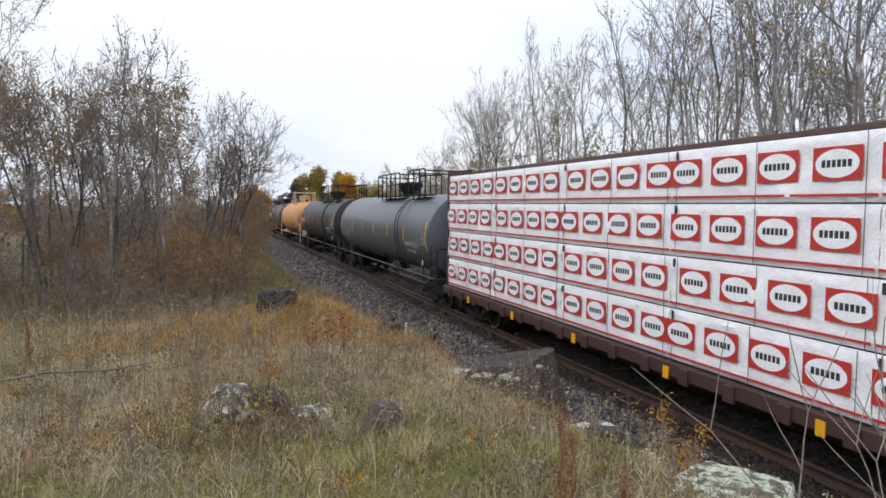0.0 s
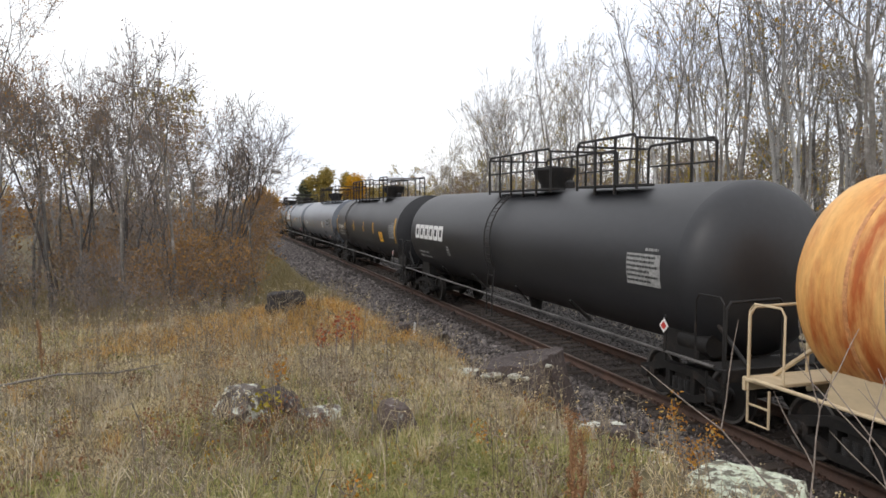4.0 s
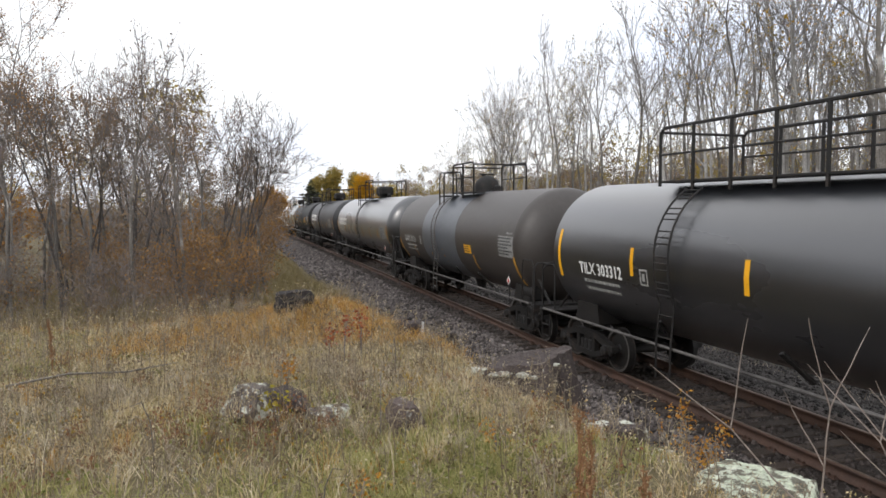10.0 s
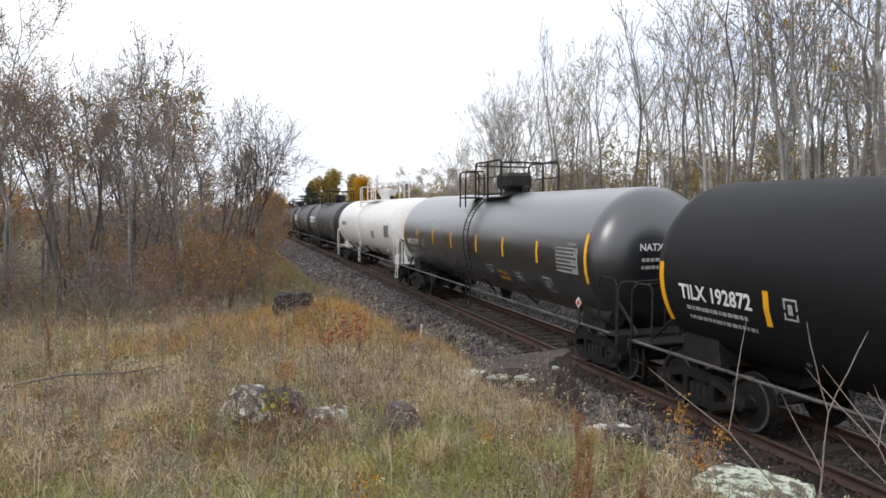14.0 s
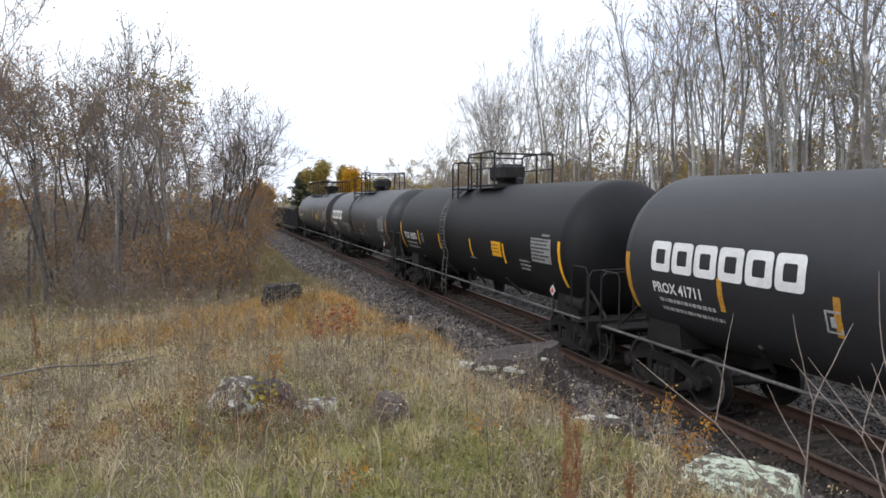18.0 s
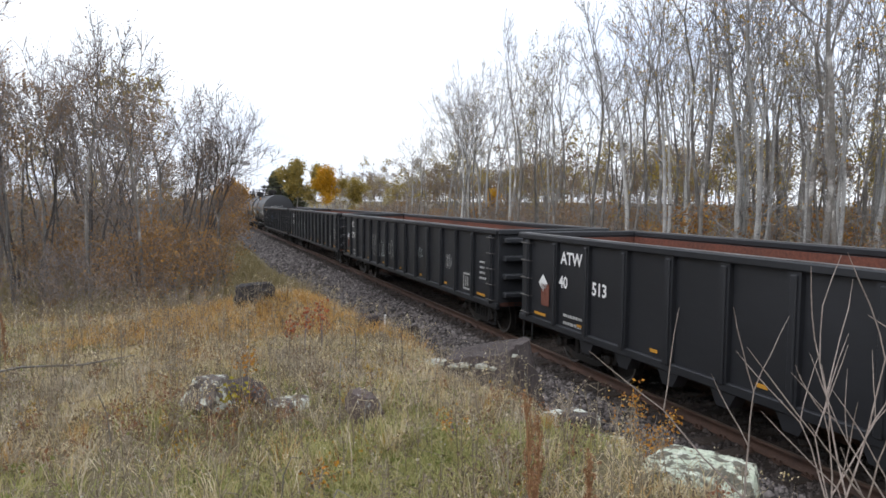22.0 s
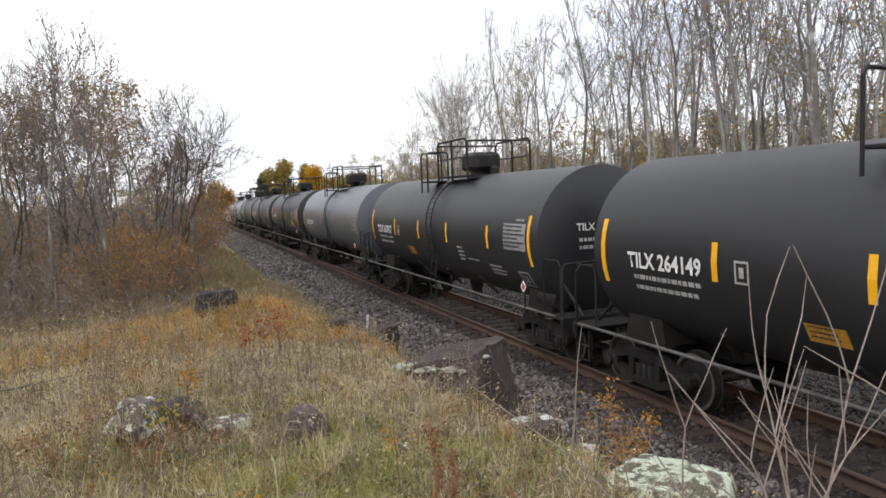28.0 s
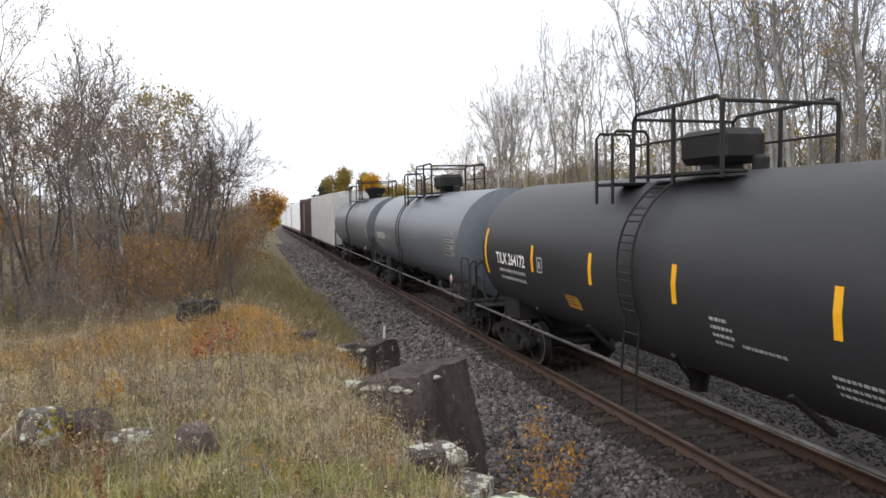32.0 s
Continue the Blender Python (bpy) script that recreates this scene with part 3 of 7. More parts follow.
def block_logo(size, x):
    """One block of a white six-part emblem: a plain rounded ring, x from the emblem's start."""
    def make():
        w, h, t, k = size * 0.83, size * 0.84, size * 0.22, size * 0.12

        def ring(a, b, c, d, e):
            q = []
            for cx, cy, a0 in ((c - e, d - e, 0), (a + e, d - e, 90), (a + e, b + e, 180), (c - e, b + e, 270)):
                q += [(cx + e * math.cos(radians(a0 + 30 * i)), cy + e * math.sin(radians(a0 + 30 * i)), 0) for i in range(4)]
            return q
        def cut(q):
            # each edge cut into five, so that the ring bends with the tank
            return [(p[0] + (r[0] - p[0]) * f / 5, p[1] + (r[1] - p[1]) * f / 5, 0) for p, r in zip(q, q[1:] + q[:1]) for f in range(5)]
        o, i_ = cut(ring(x, 0, x + w, h, k)), cut(ring(x + t, t, x + w - t, h - t, 0.03))
        n = len(o)
        d = bpy.data.meshes.new("emblem_block")
        d.from_pydata(o + i_, [], [(j, (j + 1) % n, n + (j + 1) % n, n + j) for j in range(n)])
        d.materials.append(M_LETTER)
        return d
    return cached(("logo", size, round(x, 3)), make)


def scrawl(w, h, seed, mat, n=6, thick=0.045):
    """Sprayed scrawl: plain loops and strokes side by side, no letters, as flat mesh data."""
    def make():
        rng = random.Random(seed)
        me = Mesh()
        for i in range(n):
            cx, cy = w * (i + 0.5) / n, h / 2
            rx, ry = w / n * rng.uniform(0.42, 0.6), h * rng.uniform(0.36, 0.5)
            a0, turn = rng.uniform(0, 6.28), rng.uniform(4.2, 6.6)
            k = 18
            ph = rng.uniform(0, 6.28)
            pts = []
            for j in range(k + 1):
                a = a0 + turn * j / k
                q = 1 + 0.22 * math.sin(2 * a + ph)
                pts.append((cx + rx * q * math.cos(a), cy + ry * q * math.sin(a)))
            vs = []
            for j, (x, y) in enumerate(pts):
                x1, y1 = pts[min(k, j + 1)]
                x0, y0 = pts[max(0, j - 1)]
                d = math.hypot(x1 - x0, y1 - y0) or 1.0
                nx, ny = -(y1 - y0) / d * thick / 2, (x1 - x0) / d * thick / 2
                vs += [(x + nx, y + ny, 0), (x - nx, y - ny, 0)]
            me.add(vs, [(2 * j, 2 * j + 1, 2 * j + 3, 2 * j + 2) for j in range(k)])
        d = bpy.data.meshes.new("scrawl")
        d.from_pydata(me.v, [], me.f)
        d.materials.append(mat)
        return d
    return cached(("scrawl", w, h, seed, mat.name, n, thick), make)


def spring_nest():
    m = Mesh()
    for k in range(3):
        m.lathe([(0.25, 0.0)] + [(0.25 + 0.0125 * i, 0.06 + 0.012 * (i % 2)) for i in range(19)] + [(0.475, 0.0)], 10, "z", (0, -0.16 + 0.16 * k, 0))
    return m.data("spring_nest", M_UNDER, 0)


def truck_parts(car, y, kind="t"):
    """One four-wheeled truck: side frames, bolster, wheels on axles, springs and bearing caps."""
    tr = piece("truck", cached(("bolster",), lambda: Mesh().box((0, 0, 0.52), (2.1, 0.32, 0.26), 0.03).box((0, 0, 0.72), (0.5, 0.5, 0.16), 0.03).data("bolster", M_UNDER)), car, m=pose(0, y, 0))

    def frame_side():
        m = Mesh()
        # upper and lower members, and the uprights that leave the two side windows open
        up = [(-1.12, 0.46), (-1.12, 0.58), (-0.78, 0.67), (-0.42, 0.77), (0.42, 0.77), (0.78, 0.67), (1.12, 0.58), (1.12, 0.46), (0.74, 0.54), (0.4, 0.64), (-0.4, 0.64), (-0.74, 0.54)]
        lo = [(-0.98, 0.44), (-0.62, 0.42), (-0.34, 0.34), (0.34, 0.34), (0.62, 0.42), (0.98, 0.44), (0.66, 0.31), (0.38, 0.22), (-0.38, 0.22), (-0.66, 0.31)]
        for q in (up, lo):
            m.prism(q, -0.07, 0.07)
        for yy in (-0.33, 0.33):
            m.box((0, yy, 0.49), (0.13, 0.12, 0.34), 0.015)
        for yy in (-0.89, 0.89):
            m.box((0, yy, 0.48), (0.17, 0.30, 0.24), 0.04)
        return m.data("side_frame", M_UNDER)

    for sx in (-1, 1):
        piece("side_frame", cached("side_frame", frame_side), tr, m=pose(sx * 1.02, 0, 0))
        piece("spring_nest", cached("spring", spring_nest), tr, m=pose(sx * 1.02, 0, 0.08))
    for yy in (-0.89, 0.89):
        piece("axle", cached("axle", lambda: Mesh().lathe([(-1.0, 0), (-1.0, 0.075), (-0.7, 0.09), (0.7, 0.09), (1.0, 0.075), (1.0, 0)], 14, "x").data("axle", M_UNDER)), tr, m=pose(0, yy, 0.457))
        for sx in (-1, 1):
            prof = [(-0.06, 0.0), (-0.06, 0.10), (-0.035, 0.13), (-0.02, 0.34), (-0.062, 0.37), (-0.065, 0.445), (0.0, 0.452), (0.06, 0.457), (0.068, 0.485), (0.075, 0.40), (0.03, 0.36), (0.02, 0.14), (0.06, 0.11), (0.06, 0.0)]
            piece("wheel", cached(("wheel", sx), lambda: Mesh().lathe([(-sx * a, b) for a, b in prof], 36, "x").data("wheel", M_UNDER, 30)), tr, m=pose(sx * 0.753, yy, 0.457))
            piece("wheel_rim", cached("wheel_rim", lambda: Mesh().lathe([(-0.0665, 0.395), (-0.0665, 0.44), (0.0665, 0.44), (0.0665, 0.395), (-0.0665, 0.395)], 36, "x").data("wheel_rim", M_CAP, 30)), tr, "shiny worn wheel rim", m=pose(sx * 0.753, yy, 0.457))
            piece("bearing_cap", cached("bearing_cap", lambda: Mesh().lathe([(-0.06, 0), (-0.06, 0.07), (-0.04, 0.10), (0.06, 0.11), (0.06, 0)], 14, "x").data("bearing_cap", M_UNDER)), tr, m=pose(sx * 1.13, yy, 0.47, 0, 0, 0 if sx < 0 else 180))
    return tr


def coupler(car, y, sgn):
    def make():
        m = Mesh().box((0, 0.18, 0.86), (0.16, 0.62, 0.18), 0.03).box((0, 0.5, 0.86), (0.26, 0.26, 0.3), 0.06)
        return m.data("coupler", M_UNDER)
    piece("coupler", cached("coupler", make), car, m=pose(0, y, 0, 0, 0, 0 if sgn > 0 else 180))
    piece("air_hose", cached("air_hose", lambda: Mesh().tube([(0.25, 0.1, 0.85), (0.25, 0.35, 0.6), (0.2, 0.5, 0.42), (0.12, 0.62, 0.5)], 0.025, 6).data("air_hose", M_UNDER)), car, m=pose(0, y, 0, 0, 0, 0 if sgn > 0 else 180))


def tank_car(name, S, L, paint_mat, label, top="short", ladder=0.0, R=1.5, zc=2.44, mark="", small=True, logo=False, stripes=(0.14, 0.28, 0.42, 0.6, 0.78),
             tape=True, panel=0.9, placard=True, head_mark="", trim=None, rings=0, stripe_dz=0.0, prints=(), boxes=(), signs=(), manway="cone", panel_dz=0.0, panel_w=1.0, ladder_mat=None, mark_at=0.05, strut_mat=None, pipe_mat=None, mark_dz=0.0, words=(), scrawls=(), band=None, top_at=None, logo_size=0.6, round_head=False, head_scrawl=False):
    """A railway tank car of length L between the ends of its shell; S: where its far end stands as the clip begins."""
    car = tagged(empty(name), label, "tank car", "tank cars of the train")
    trim = trim or M_UNDER
    mant = trim if trim in (M_CREAM, M_WHITE) else M_UNDER
    h = L / 2
    key = (round(L, 2), R, zc)
    hd, hy = (0.78, h - 0.22) if round_head else (0.26, h + 0.1)
    head = [(hy + hd * math.sin(a), max(0.0, R * math.cos(a))) for a in [math.pi / 2 * i / 12 for i in range(13)]]
    if not round_head:
        # a shallow dished head behind a crisp rim
        head = [(hy + hd * (1 - (r / R) ** 2.4), r) for r in [R * q for q in (1.0, 0.97, 0.92, 0.85, 0.75, 0.6, 0.4, 0.2, 0.0)]]
    shell = [(-hy, R), (-h * 0.5, R), (h * 0.5, R), (hy, R)]
    piece("tank", cached(("tank", key, paint_mat.name, round_head), lambda: Mesh().lathe(shell, 56, "y", (0, 0, zc)).data("tank", paint_mat, 50)), car)
    for s in (-1, 1):
        piece("tank_head", cached(("head", key, paint_mat.name, s, round_head), lambda: Mesh().lathe([(s * y, r) for y, r in head], 56, "y", (0, 0, zc)).data("tank_head", paint_mat, 60)), car)
    # girth seams
    for i in range(rings):
        yy = -h + L * (i + 0.5 + 0.07 * ((i * 7) % 3 - 1)) / rings
        piece("seam_band", cached(("ring", R, zc, paint_mat.name), lambda: Mesh().lathe([(-0.035, R - 0.01), (-0.03, R + 0.006), (0.03, R + 0.006), (0.035, R - 0.01)], 56, "y", (0, 0, zc)).data("seam_band", M_SEAMRUST if paint_mat is M_RUST else paint_mat, 20)), car, m=pose(0, yy, 0))
    if band:
        y1, y2 = h - band[0] * L, h - band[1] * L
        piece("paint_band", cached(("band", key, band[0]), lambda: Mesh().lathe([(y2, R - 0.01), (y2, R + 0.005), (y1, R + 0.005), (y1, R - 0.01)], 56, "y", (0, 0, zc)).data("paint_band", M_SLATE, 20)), car, "faded slate grey band of paint")
    # stub sills, saddles and end platforms
    for s in (-1, 1):
        yt = s * (h - 0.62)
        truck_parts(car, yt)
        rot = pose(0, 0, 0, 0, 0, 0 if s > 0 else 180)
        piece("stub_sill", cached(("sill", round(h, 2)), lambda: Mesh().box((0, h - 0.4, 0.86), (0.34, 2.9, 0.3), 0.02).data("stub_sill", trim)), car, m=rot)
        piece("saddle", cached(("saddle", key, trim.name), lambda: Mesh().prism([(h - 1.15, 0.95), (h - 1.0, 1.75), (h - 0.3, 1.75), (h - 0.15, 0.95)], -1.05, 1.05).data("saddle", trim)), car, m=rot)
        piece("end_platform", cached(("plat", round(h, 2), trim.name), lambda: Mesh().box((0, h + 0.62, 1.03), (2.9, 0.5, 0.05), 0.01).box((0, h + 0.9, 0.96), (2.9, 0.06, 0.2), 0.01).data("end_platform", trim)), car, m=rot)
        for sx in (-1, 1):
            hoop = [(0, h + 0.2, 1.1), (0, h + 0.2, 2.02), (0, h + 0.27, 2.12), (0, h + 0.75, 2.12), (0, h + 0.84, 2.02), (0, h + 0.84, 0.7)]
            piece("handrail", cached(("hoop", round(h, 2), trim.name), lambda: Mesh().tube(hoop, 0.017, 6).data("handrail", trim)), car, m=rot @ pose(sx * 1.42, 0, 0))
            piece("step", cached(("step", round(h, 2)), lambda: Mesh().tube([(0, h + 0.86, 0.95), (0, h + 0.86, 0.42), (0, h + 0.46, 0.42), (0, h + 0.46, 0.95)], 0.02, 6).tube([(0, h + 0.86, 0.68), (0, h + 0.46, 0.68)], 0.018, 6).data("step", trim)), car, m=rot @ pose(sx * 1.4, 0, 0))
            piece("brace", cached(("brace", round(h, 2)), lambda: Mesh().tube([(0, h + 0.85, 1.05), (0, h - 0.1, 1.78)], 0.035, 6).data("brace", trim)), car, m=rot @ pose(sx * 0.95, 0, 0))
        rail = [(-1.4, h + 0.86, 0.98), (-1.4, h + 0.86, 1.95), (-1.32, h + 0.86, 2.06), (-0.42, h + 0.86, 2.08), (-0.34, h + 0.86, 2.0), (-0.34, h + 0.86, 1.0)]
        for q in (0, 180):
            piece("end_rail", cached(("endrail", round(h, 2), trim.name, q), lambda: Mesh().tube([(-x if q else x, yy, zz) for x, yy, zz in rail], 0.024, 6).data("end_rail", trim)), car, m=rot)
        coupler(car, s * (h + 0.72), s)
    # running pipe along each side and the struts that carry it
    for sx in (-1, 1):
        piece("side_pipe", cached(("pipe", round(L, 2), (pipe_mat or trim).name), lambda: Mesh().tube([(0, -h - 0.7, 1.06), (0, h + 0.7, 1.06)], 0.028, 8).data("side_pipe", pipe_mat or M_CAP)), car, m=pose(sx * 1.46, 0, 0))
        for k in range(4):
            yy = (-0.27 + 0.18 * k) * L
            piece("strut", cached(("strut", sx, R), lambda: Mesh().box((0, 0, 0), (0.05, 0.09, 0.62), 0.01, Euler((0, sx * 0.75, 0)).to_matrix()).data("strut", strut_mat or trim)), car, m=pose(sx * 1.22, yy, 1.27, 22 if k % 2 else -22, 0, 0))
    piece("brake_cylinder", cached(("brakecyl", mant.name), lambda: Mesh().lathe([(-0.4, 0), (-0.4, 0.19), (0.35, 0.19), (0.4, 0.12), (0.4, 0)], 18, "y").data("brake_cylinder", mant)), car, m=pose(-0.9, -h + 0.35, 1.22))
    piece("outlet_valve", cached("outlet", lambda: Mesh().lathe([(0.52, 0), (0.52, 0.14), (0.7, 0.16), (0.95, 0.22), (1.05, 0.3), (1.05, 0)], 16, "z").data("outlet_valve", M_UNDER)), car, m=pose(0, 0.2, 0))
    # the top: manway, grating, railing
    zt = zc + R
    yc = {"short": 0.0, "long": -0.5, "wide": -0.3, "end": -0.1, "fore": -0.9}.get(top, 0.0)
    if top_at is not None:
        yc = h - top_at * L
    def make_manway():
        if manway == "box":
            return Mesh().lathe([(-0.12, 0.30), (0.12, 0.30)], 22, "z").box((0, 0, 0.36), (0.8, 1.05, 0.5), 0.1).data("manway", mant)
        if manway == "dome":
            return Mesh().lathe([(-0.12, 0.42), (0.2, 0.42), (0.34, 0.38), (0.46, 0.28), (0.54, 0.14), (0.56, 0.0)], 26, "z").data("manway", mant)
        return Mesh().lathe([(-0.12, 0.34), (0.12, 0.36), (0.42, 0.55), (0.55, 0.56), (0.56, 0.50), (0.57, 0.2), (0.58, 0.0)], 26, "z").data("manway", mant)
    piece("manway", cached(("manway", manway, mant.name), make_manway), car, m=pose(0, yc - 0.3, zt))
    piece("vent_valve", cached("ventvalve", lambda: Mesh().lathe([(-0.08, 0.12), (0.16, 0.12), (0.2, 0.08), (0.22, 0)], 14, "z").data("vent_valve", M_UNDER)), car, m=pose(0.1, yc - 1.0, zt))
    piece("manway_bolts", cached(("lid", mant.name), lambda: Mesh().box((0, 0, 0.03), (0.5, 0.1, 0.05), 0.02).box((0, 0.34, 0.03), (0.12, 0.12, 0.09), 0.02).data("manway_bolts", mant)), car, m=pose(0, yc - 0.3, zt + 0.56))
    cages = {"short": [(-1.5, 0.62, 0.72)], "long": [(-2.4, 1.5, 0.72), (-6.0, -3.7, 0.72)], "wide": [(-2.1, 1.6, 0.72), (-4.4, -2.5, 0.9)], "fore": [(-0.5, 5.1, 0.8), (-3.6, -1.9, 0.9)], "end": [(-0.9, 1.5, 0.6), (-7.6, -1.7, 1.45)], "pipe": [(-0.9, 1.5, 0.75)]}[top]
    if top == "short":
        # a landing with its own small cage where the ladder comes up
        for dy in (0.78, 1.3):
            piece("landing_hoop", cached(("landhoop", trim.name), lambda: Mesh().tube([(-1.2, 0, -0.45), (-1.2, 0, 0.62), (-1.14, 0, 0.70), (-0.62, 0, 0.70), (-0.56, 0, 0.62), (-0.56, 0, -0.1)], 0.026, 6).data("landing_hoop", trim)), car, m=pose(0, yc + dy, zt))
        piece("landing", cached(("landing", trim.name), lambda: Mesh().box((-0.88, 1.04, -0.14), (0.6, 0.62, 0.05), 0.01).data("landing", trim)), car, m=pose(0, yc, zt))
    if top == "pipe":
        # a low handrail over the whole length in place of a cage
        for sx in (-1, 1):
            piece("top_rail", cached(("lowrail", round(L, 2), trim.name), lambda: Mesh().tube([(0, -h + 0.6, 0.0), (0, -h + 0.5, 0.26), (0, h - 0.5, 0.26), (0, h - 0.6, 0.0)], 0.024, 6).data("top_rail", trim)), car, m=pose(sx * 0.5, 0, zt - 0.06))
            for k in range(7):
                piece("railing_post", cached(("lpost", trim.name), lambda: Mesh().box((0, 0, 0.1), (0.03, 0.03, 0.34), 0.004).data("railing_post", trim)), car, m=pose(sx * 0.5, -h + 1.2 + (L - 2.4) * k / 6, zt - 0.1))
    for lo, hi, gap in cages:
        ln, mid = hi - lo, (lo + hi) / 2
        npost = max(3, int(ln / gap) + 1)
        for sx in (-1, 1):
            piece("grating", cached(("grating", round(ln, 2), trim.name), lambda: Mesh().box((0, 0, 0), (0.42, ln, 0.045), 0.008).data("grating", trim)), car, m=pose(sx * 0.72, mid, zt - 0.04))
            for i in range(1, npost - 1):
                piece("railing_post", cached(("rpost", trim.name), lambda: Mesh().box((0, 0, 0.42), (0.05, 0.05, 1.16), 0.006).data("railing_post", trim)), car, m=pose(sx * 0.92, lo + ln * i / (npost - 1), zt - 0.06))
            piece("top_rail", cached(("toprail", round(ln, 2), trim.name), lambda: Mesh().tube([(0, -ln / 2, -1.05), (0, -ln / 2, -0.1), (0, -ln / 2 + 0.1, 0), (0, ln / 2 - 0.1, 0), (0, ln / 2, -0.1), (0, ln / 2, -1.05)], 0.03, 6).data("top_rail", trim)), car, m=pose(sx * 0.92, mid, zt + 0.93))
            if gap < 1:
                piece("mid_rail", cached(("midrail", round(ln, 2), trim.name), lambda: Mesh().tube([(0, -ln / 2, 0), (0, ln / 2, 0)], 0.02, 6).data("mid_rail", trim)), car, m=pose(sx * 0.92, mid, zt + 0.45))
        for yy in (lo, hi):
            piece("cross_rail", cached(("crossrail", trim.name), lambda: Mesh().tube([(-0.92, 0, 0), (0.92, 0, 0)], 0.026, 6).data("cross_rail", trim)), car, m=pose(0, yy, zt + 0.86))
    # ladder down the side
    if ladder is not None:
        def make_ladder():
            m = Mesh()
            arc = [(-(R + 0.1 + 0.14 * max(0.0, math.sin(a))) * math.cos(a), (R + 0.1) * math.sin(a)) for a in [radians(56 - 8 * i) for i in range(14)]]
            path = [(x, z + zc) for x, z in arc if z + zc > 1.6] + [(-R - 0.02, 1.05), (-R - 0.02, 0.5)]
            for dy in (-0.2, 0.2):
                m.tube([(x, dy, z) for x, z in path], 0.02, 5)
            for i in range(len(path) - 1):
                for f in (0.25, 0.75):
                    x, z = path[i][0] * (1 - f) + path[i + 1][0] * f, path[i][1] * (1 - f) + path[i + 1][1] * f
                    if z > 0.45 and (i % 2 == 0 or f < 0.5 or z < 1.7):
                        m.tube([(x, -0.2, z), (x, 0.2, z)], 0.014, 5)
            return m.data("ladder", ladder_mat or trim)
        piece("ladder", cached(("ladder", R, zc, (ladder_mat or trim).name), make_ladder), car, m=pose(0, ladder, 0))
    # reflective tape, lettering and plates on the near side
    tape_mat = M_YELLOW if tape is True else (tape or M_YELLOW)
    if tape:
        for yy in (h - 0.16, -h + 0.26):
            piece("reflector_stripe", wrapped(flat_rects([(0, 0, 0.115, 1.05)], tape_mat), R, zc, yy + 0.05, zc - 0.52 + stripe_dz, "endtape" + tape_mat.name), car, "yellow reflective tape")
        for f in stripes:
            piece("reflector_stripe", wrapped(flat_rects([(0, 0, 0.105, 0.52)], tape_mat), R, zc, h - f * L + 0.05, zc - 0.26 + stripe_dz, "tape" + tape_mat.name), car, "yellow reflective tape", m=None)
    ym = h - mark_at * L
    if logo:
        for i in range(6):
            piece("emblem_block", wrapped(block_logo(logo_size, i * logo_size * 0.91), R, zc, ym, zc - 0.13, "logo%d%.2f" % (i, logo_size), lift=0.008), car, "white block of a six-part emblem")
    if mark:
        sz, mz = (0.25, -0.48) if logo else (0.33, -0.26 + mark_dz)
        piece("lettering", wrapped(text_data(mark, sz, M_DIMWHITE if paint_mat is M_BROWNT else M_LETTER), R, zc, ym, zc + mz, mark, squeeze=0.92, lift=0.013), car, "white stencilled lettering")
    if small:
        pr = piece("small_print", wrapped(bars_text(2, 1.5, 0.07, 0.1, len(mark) + int(L), M_DIMWHITE), R, zc, ym - 0.1, zc + (-0.64 if logo else -0.44 + mark_dz), "sp%d" % (len(mark) + int(L))), car)
        tagged(pr, kind="stuff")
        pr = piece("stencil_box", wrapped(flat_rects([(0, 0, 0.24, 0.03), (0, 0.27, 0.24, 0.03), (0, 0, 0.03, 0.30), (0.21, 0, 0.03, 0.30), (0.08, 0.08, 0.08, 0.14)], M_DIMWHITE), R, zc, ym - (3.5 if logo else 2.2), zc + (-0.56 if logo else -0.30) + mark_dz, "sb"), car)
        tagged(pr, kind="stuff")
    if panel:
        yp = h - panel * L
        for f, txt, dz, sz in words:
            piece("lettering", wrapped(text_data(txt, sz, M_LETTER), R, zc, h - f * L, zc + dz, txt, squeeze=0.92), car, "white stencilled lettering")
        for f, dz, w, hh, mat, sd, nn in scrawls:
            tagged(piece("sprayed_scrawl", wrapped(scrawl(w, hh, sd, mat, nn), R, zc, h - f * L, zc + dz, "sc%d" % sd, lift=0.007), car, "sprayed loops of paint"), kind="stuff")
        pz = zc + panel_dz
        plate = piece("data_plate", wrapped(flat_rects([(0, 0, panel_w, 0.56)], M_LETTER if paint_mat is M_RUST else M_PLATE), R, zc, yp, pz - 0.34, "dplate%.2f" % panel_w + paint_mat.name, lift=0.005), car, "pale grey stencilled data plate")
        tagged(piece("small_print", wrapped(bars_text(6, panel_w * 0.95, 0.04, 0.045, 5, M_INK), R, zc, yp - 0.03, pz + 0.14, "dp%.2f" % panel_w, lift=0.009), plate), kind="stuff")
        tagged(piece("small_print", wrapped(bars_text(1, panel_w * 0.4, 0.05, 0.04, 6, M_PLATE), R, zc, yp - panel_w * 0.55, pz + 0.27, "dpt%.2f" % panel_w), car), kind="stuff")
    # further small print, outlined stencil boxes and signs: (share of the length, height, ...)
    for f, dz, lines, w in prints:
        tagged(piece("small_print", wrapped(bars_text(lines, w, 0.045, 0.06, int(f * 90), M_DIMWHITE), R, zc, h - f * L, zc + dz, "pr%d%d%.1f" % (int(f * 90), lines, w)), car), kind="stuff")
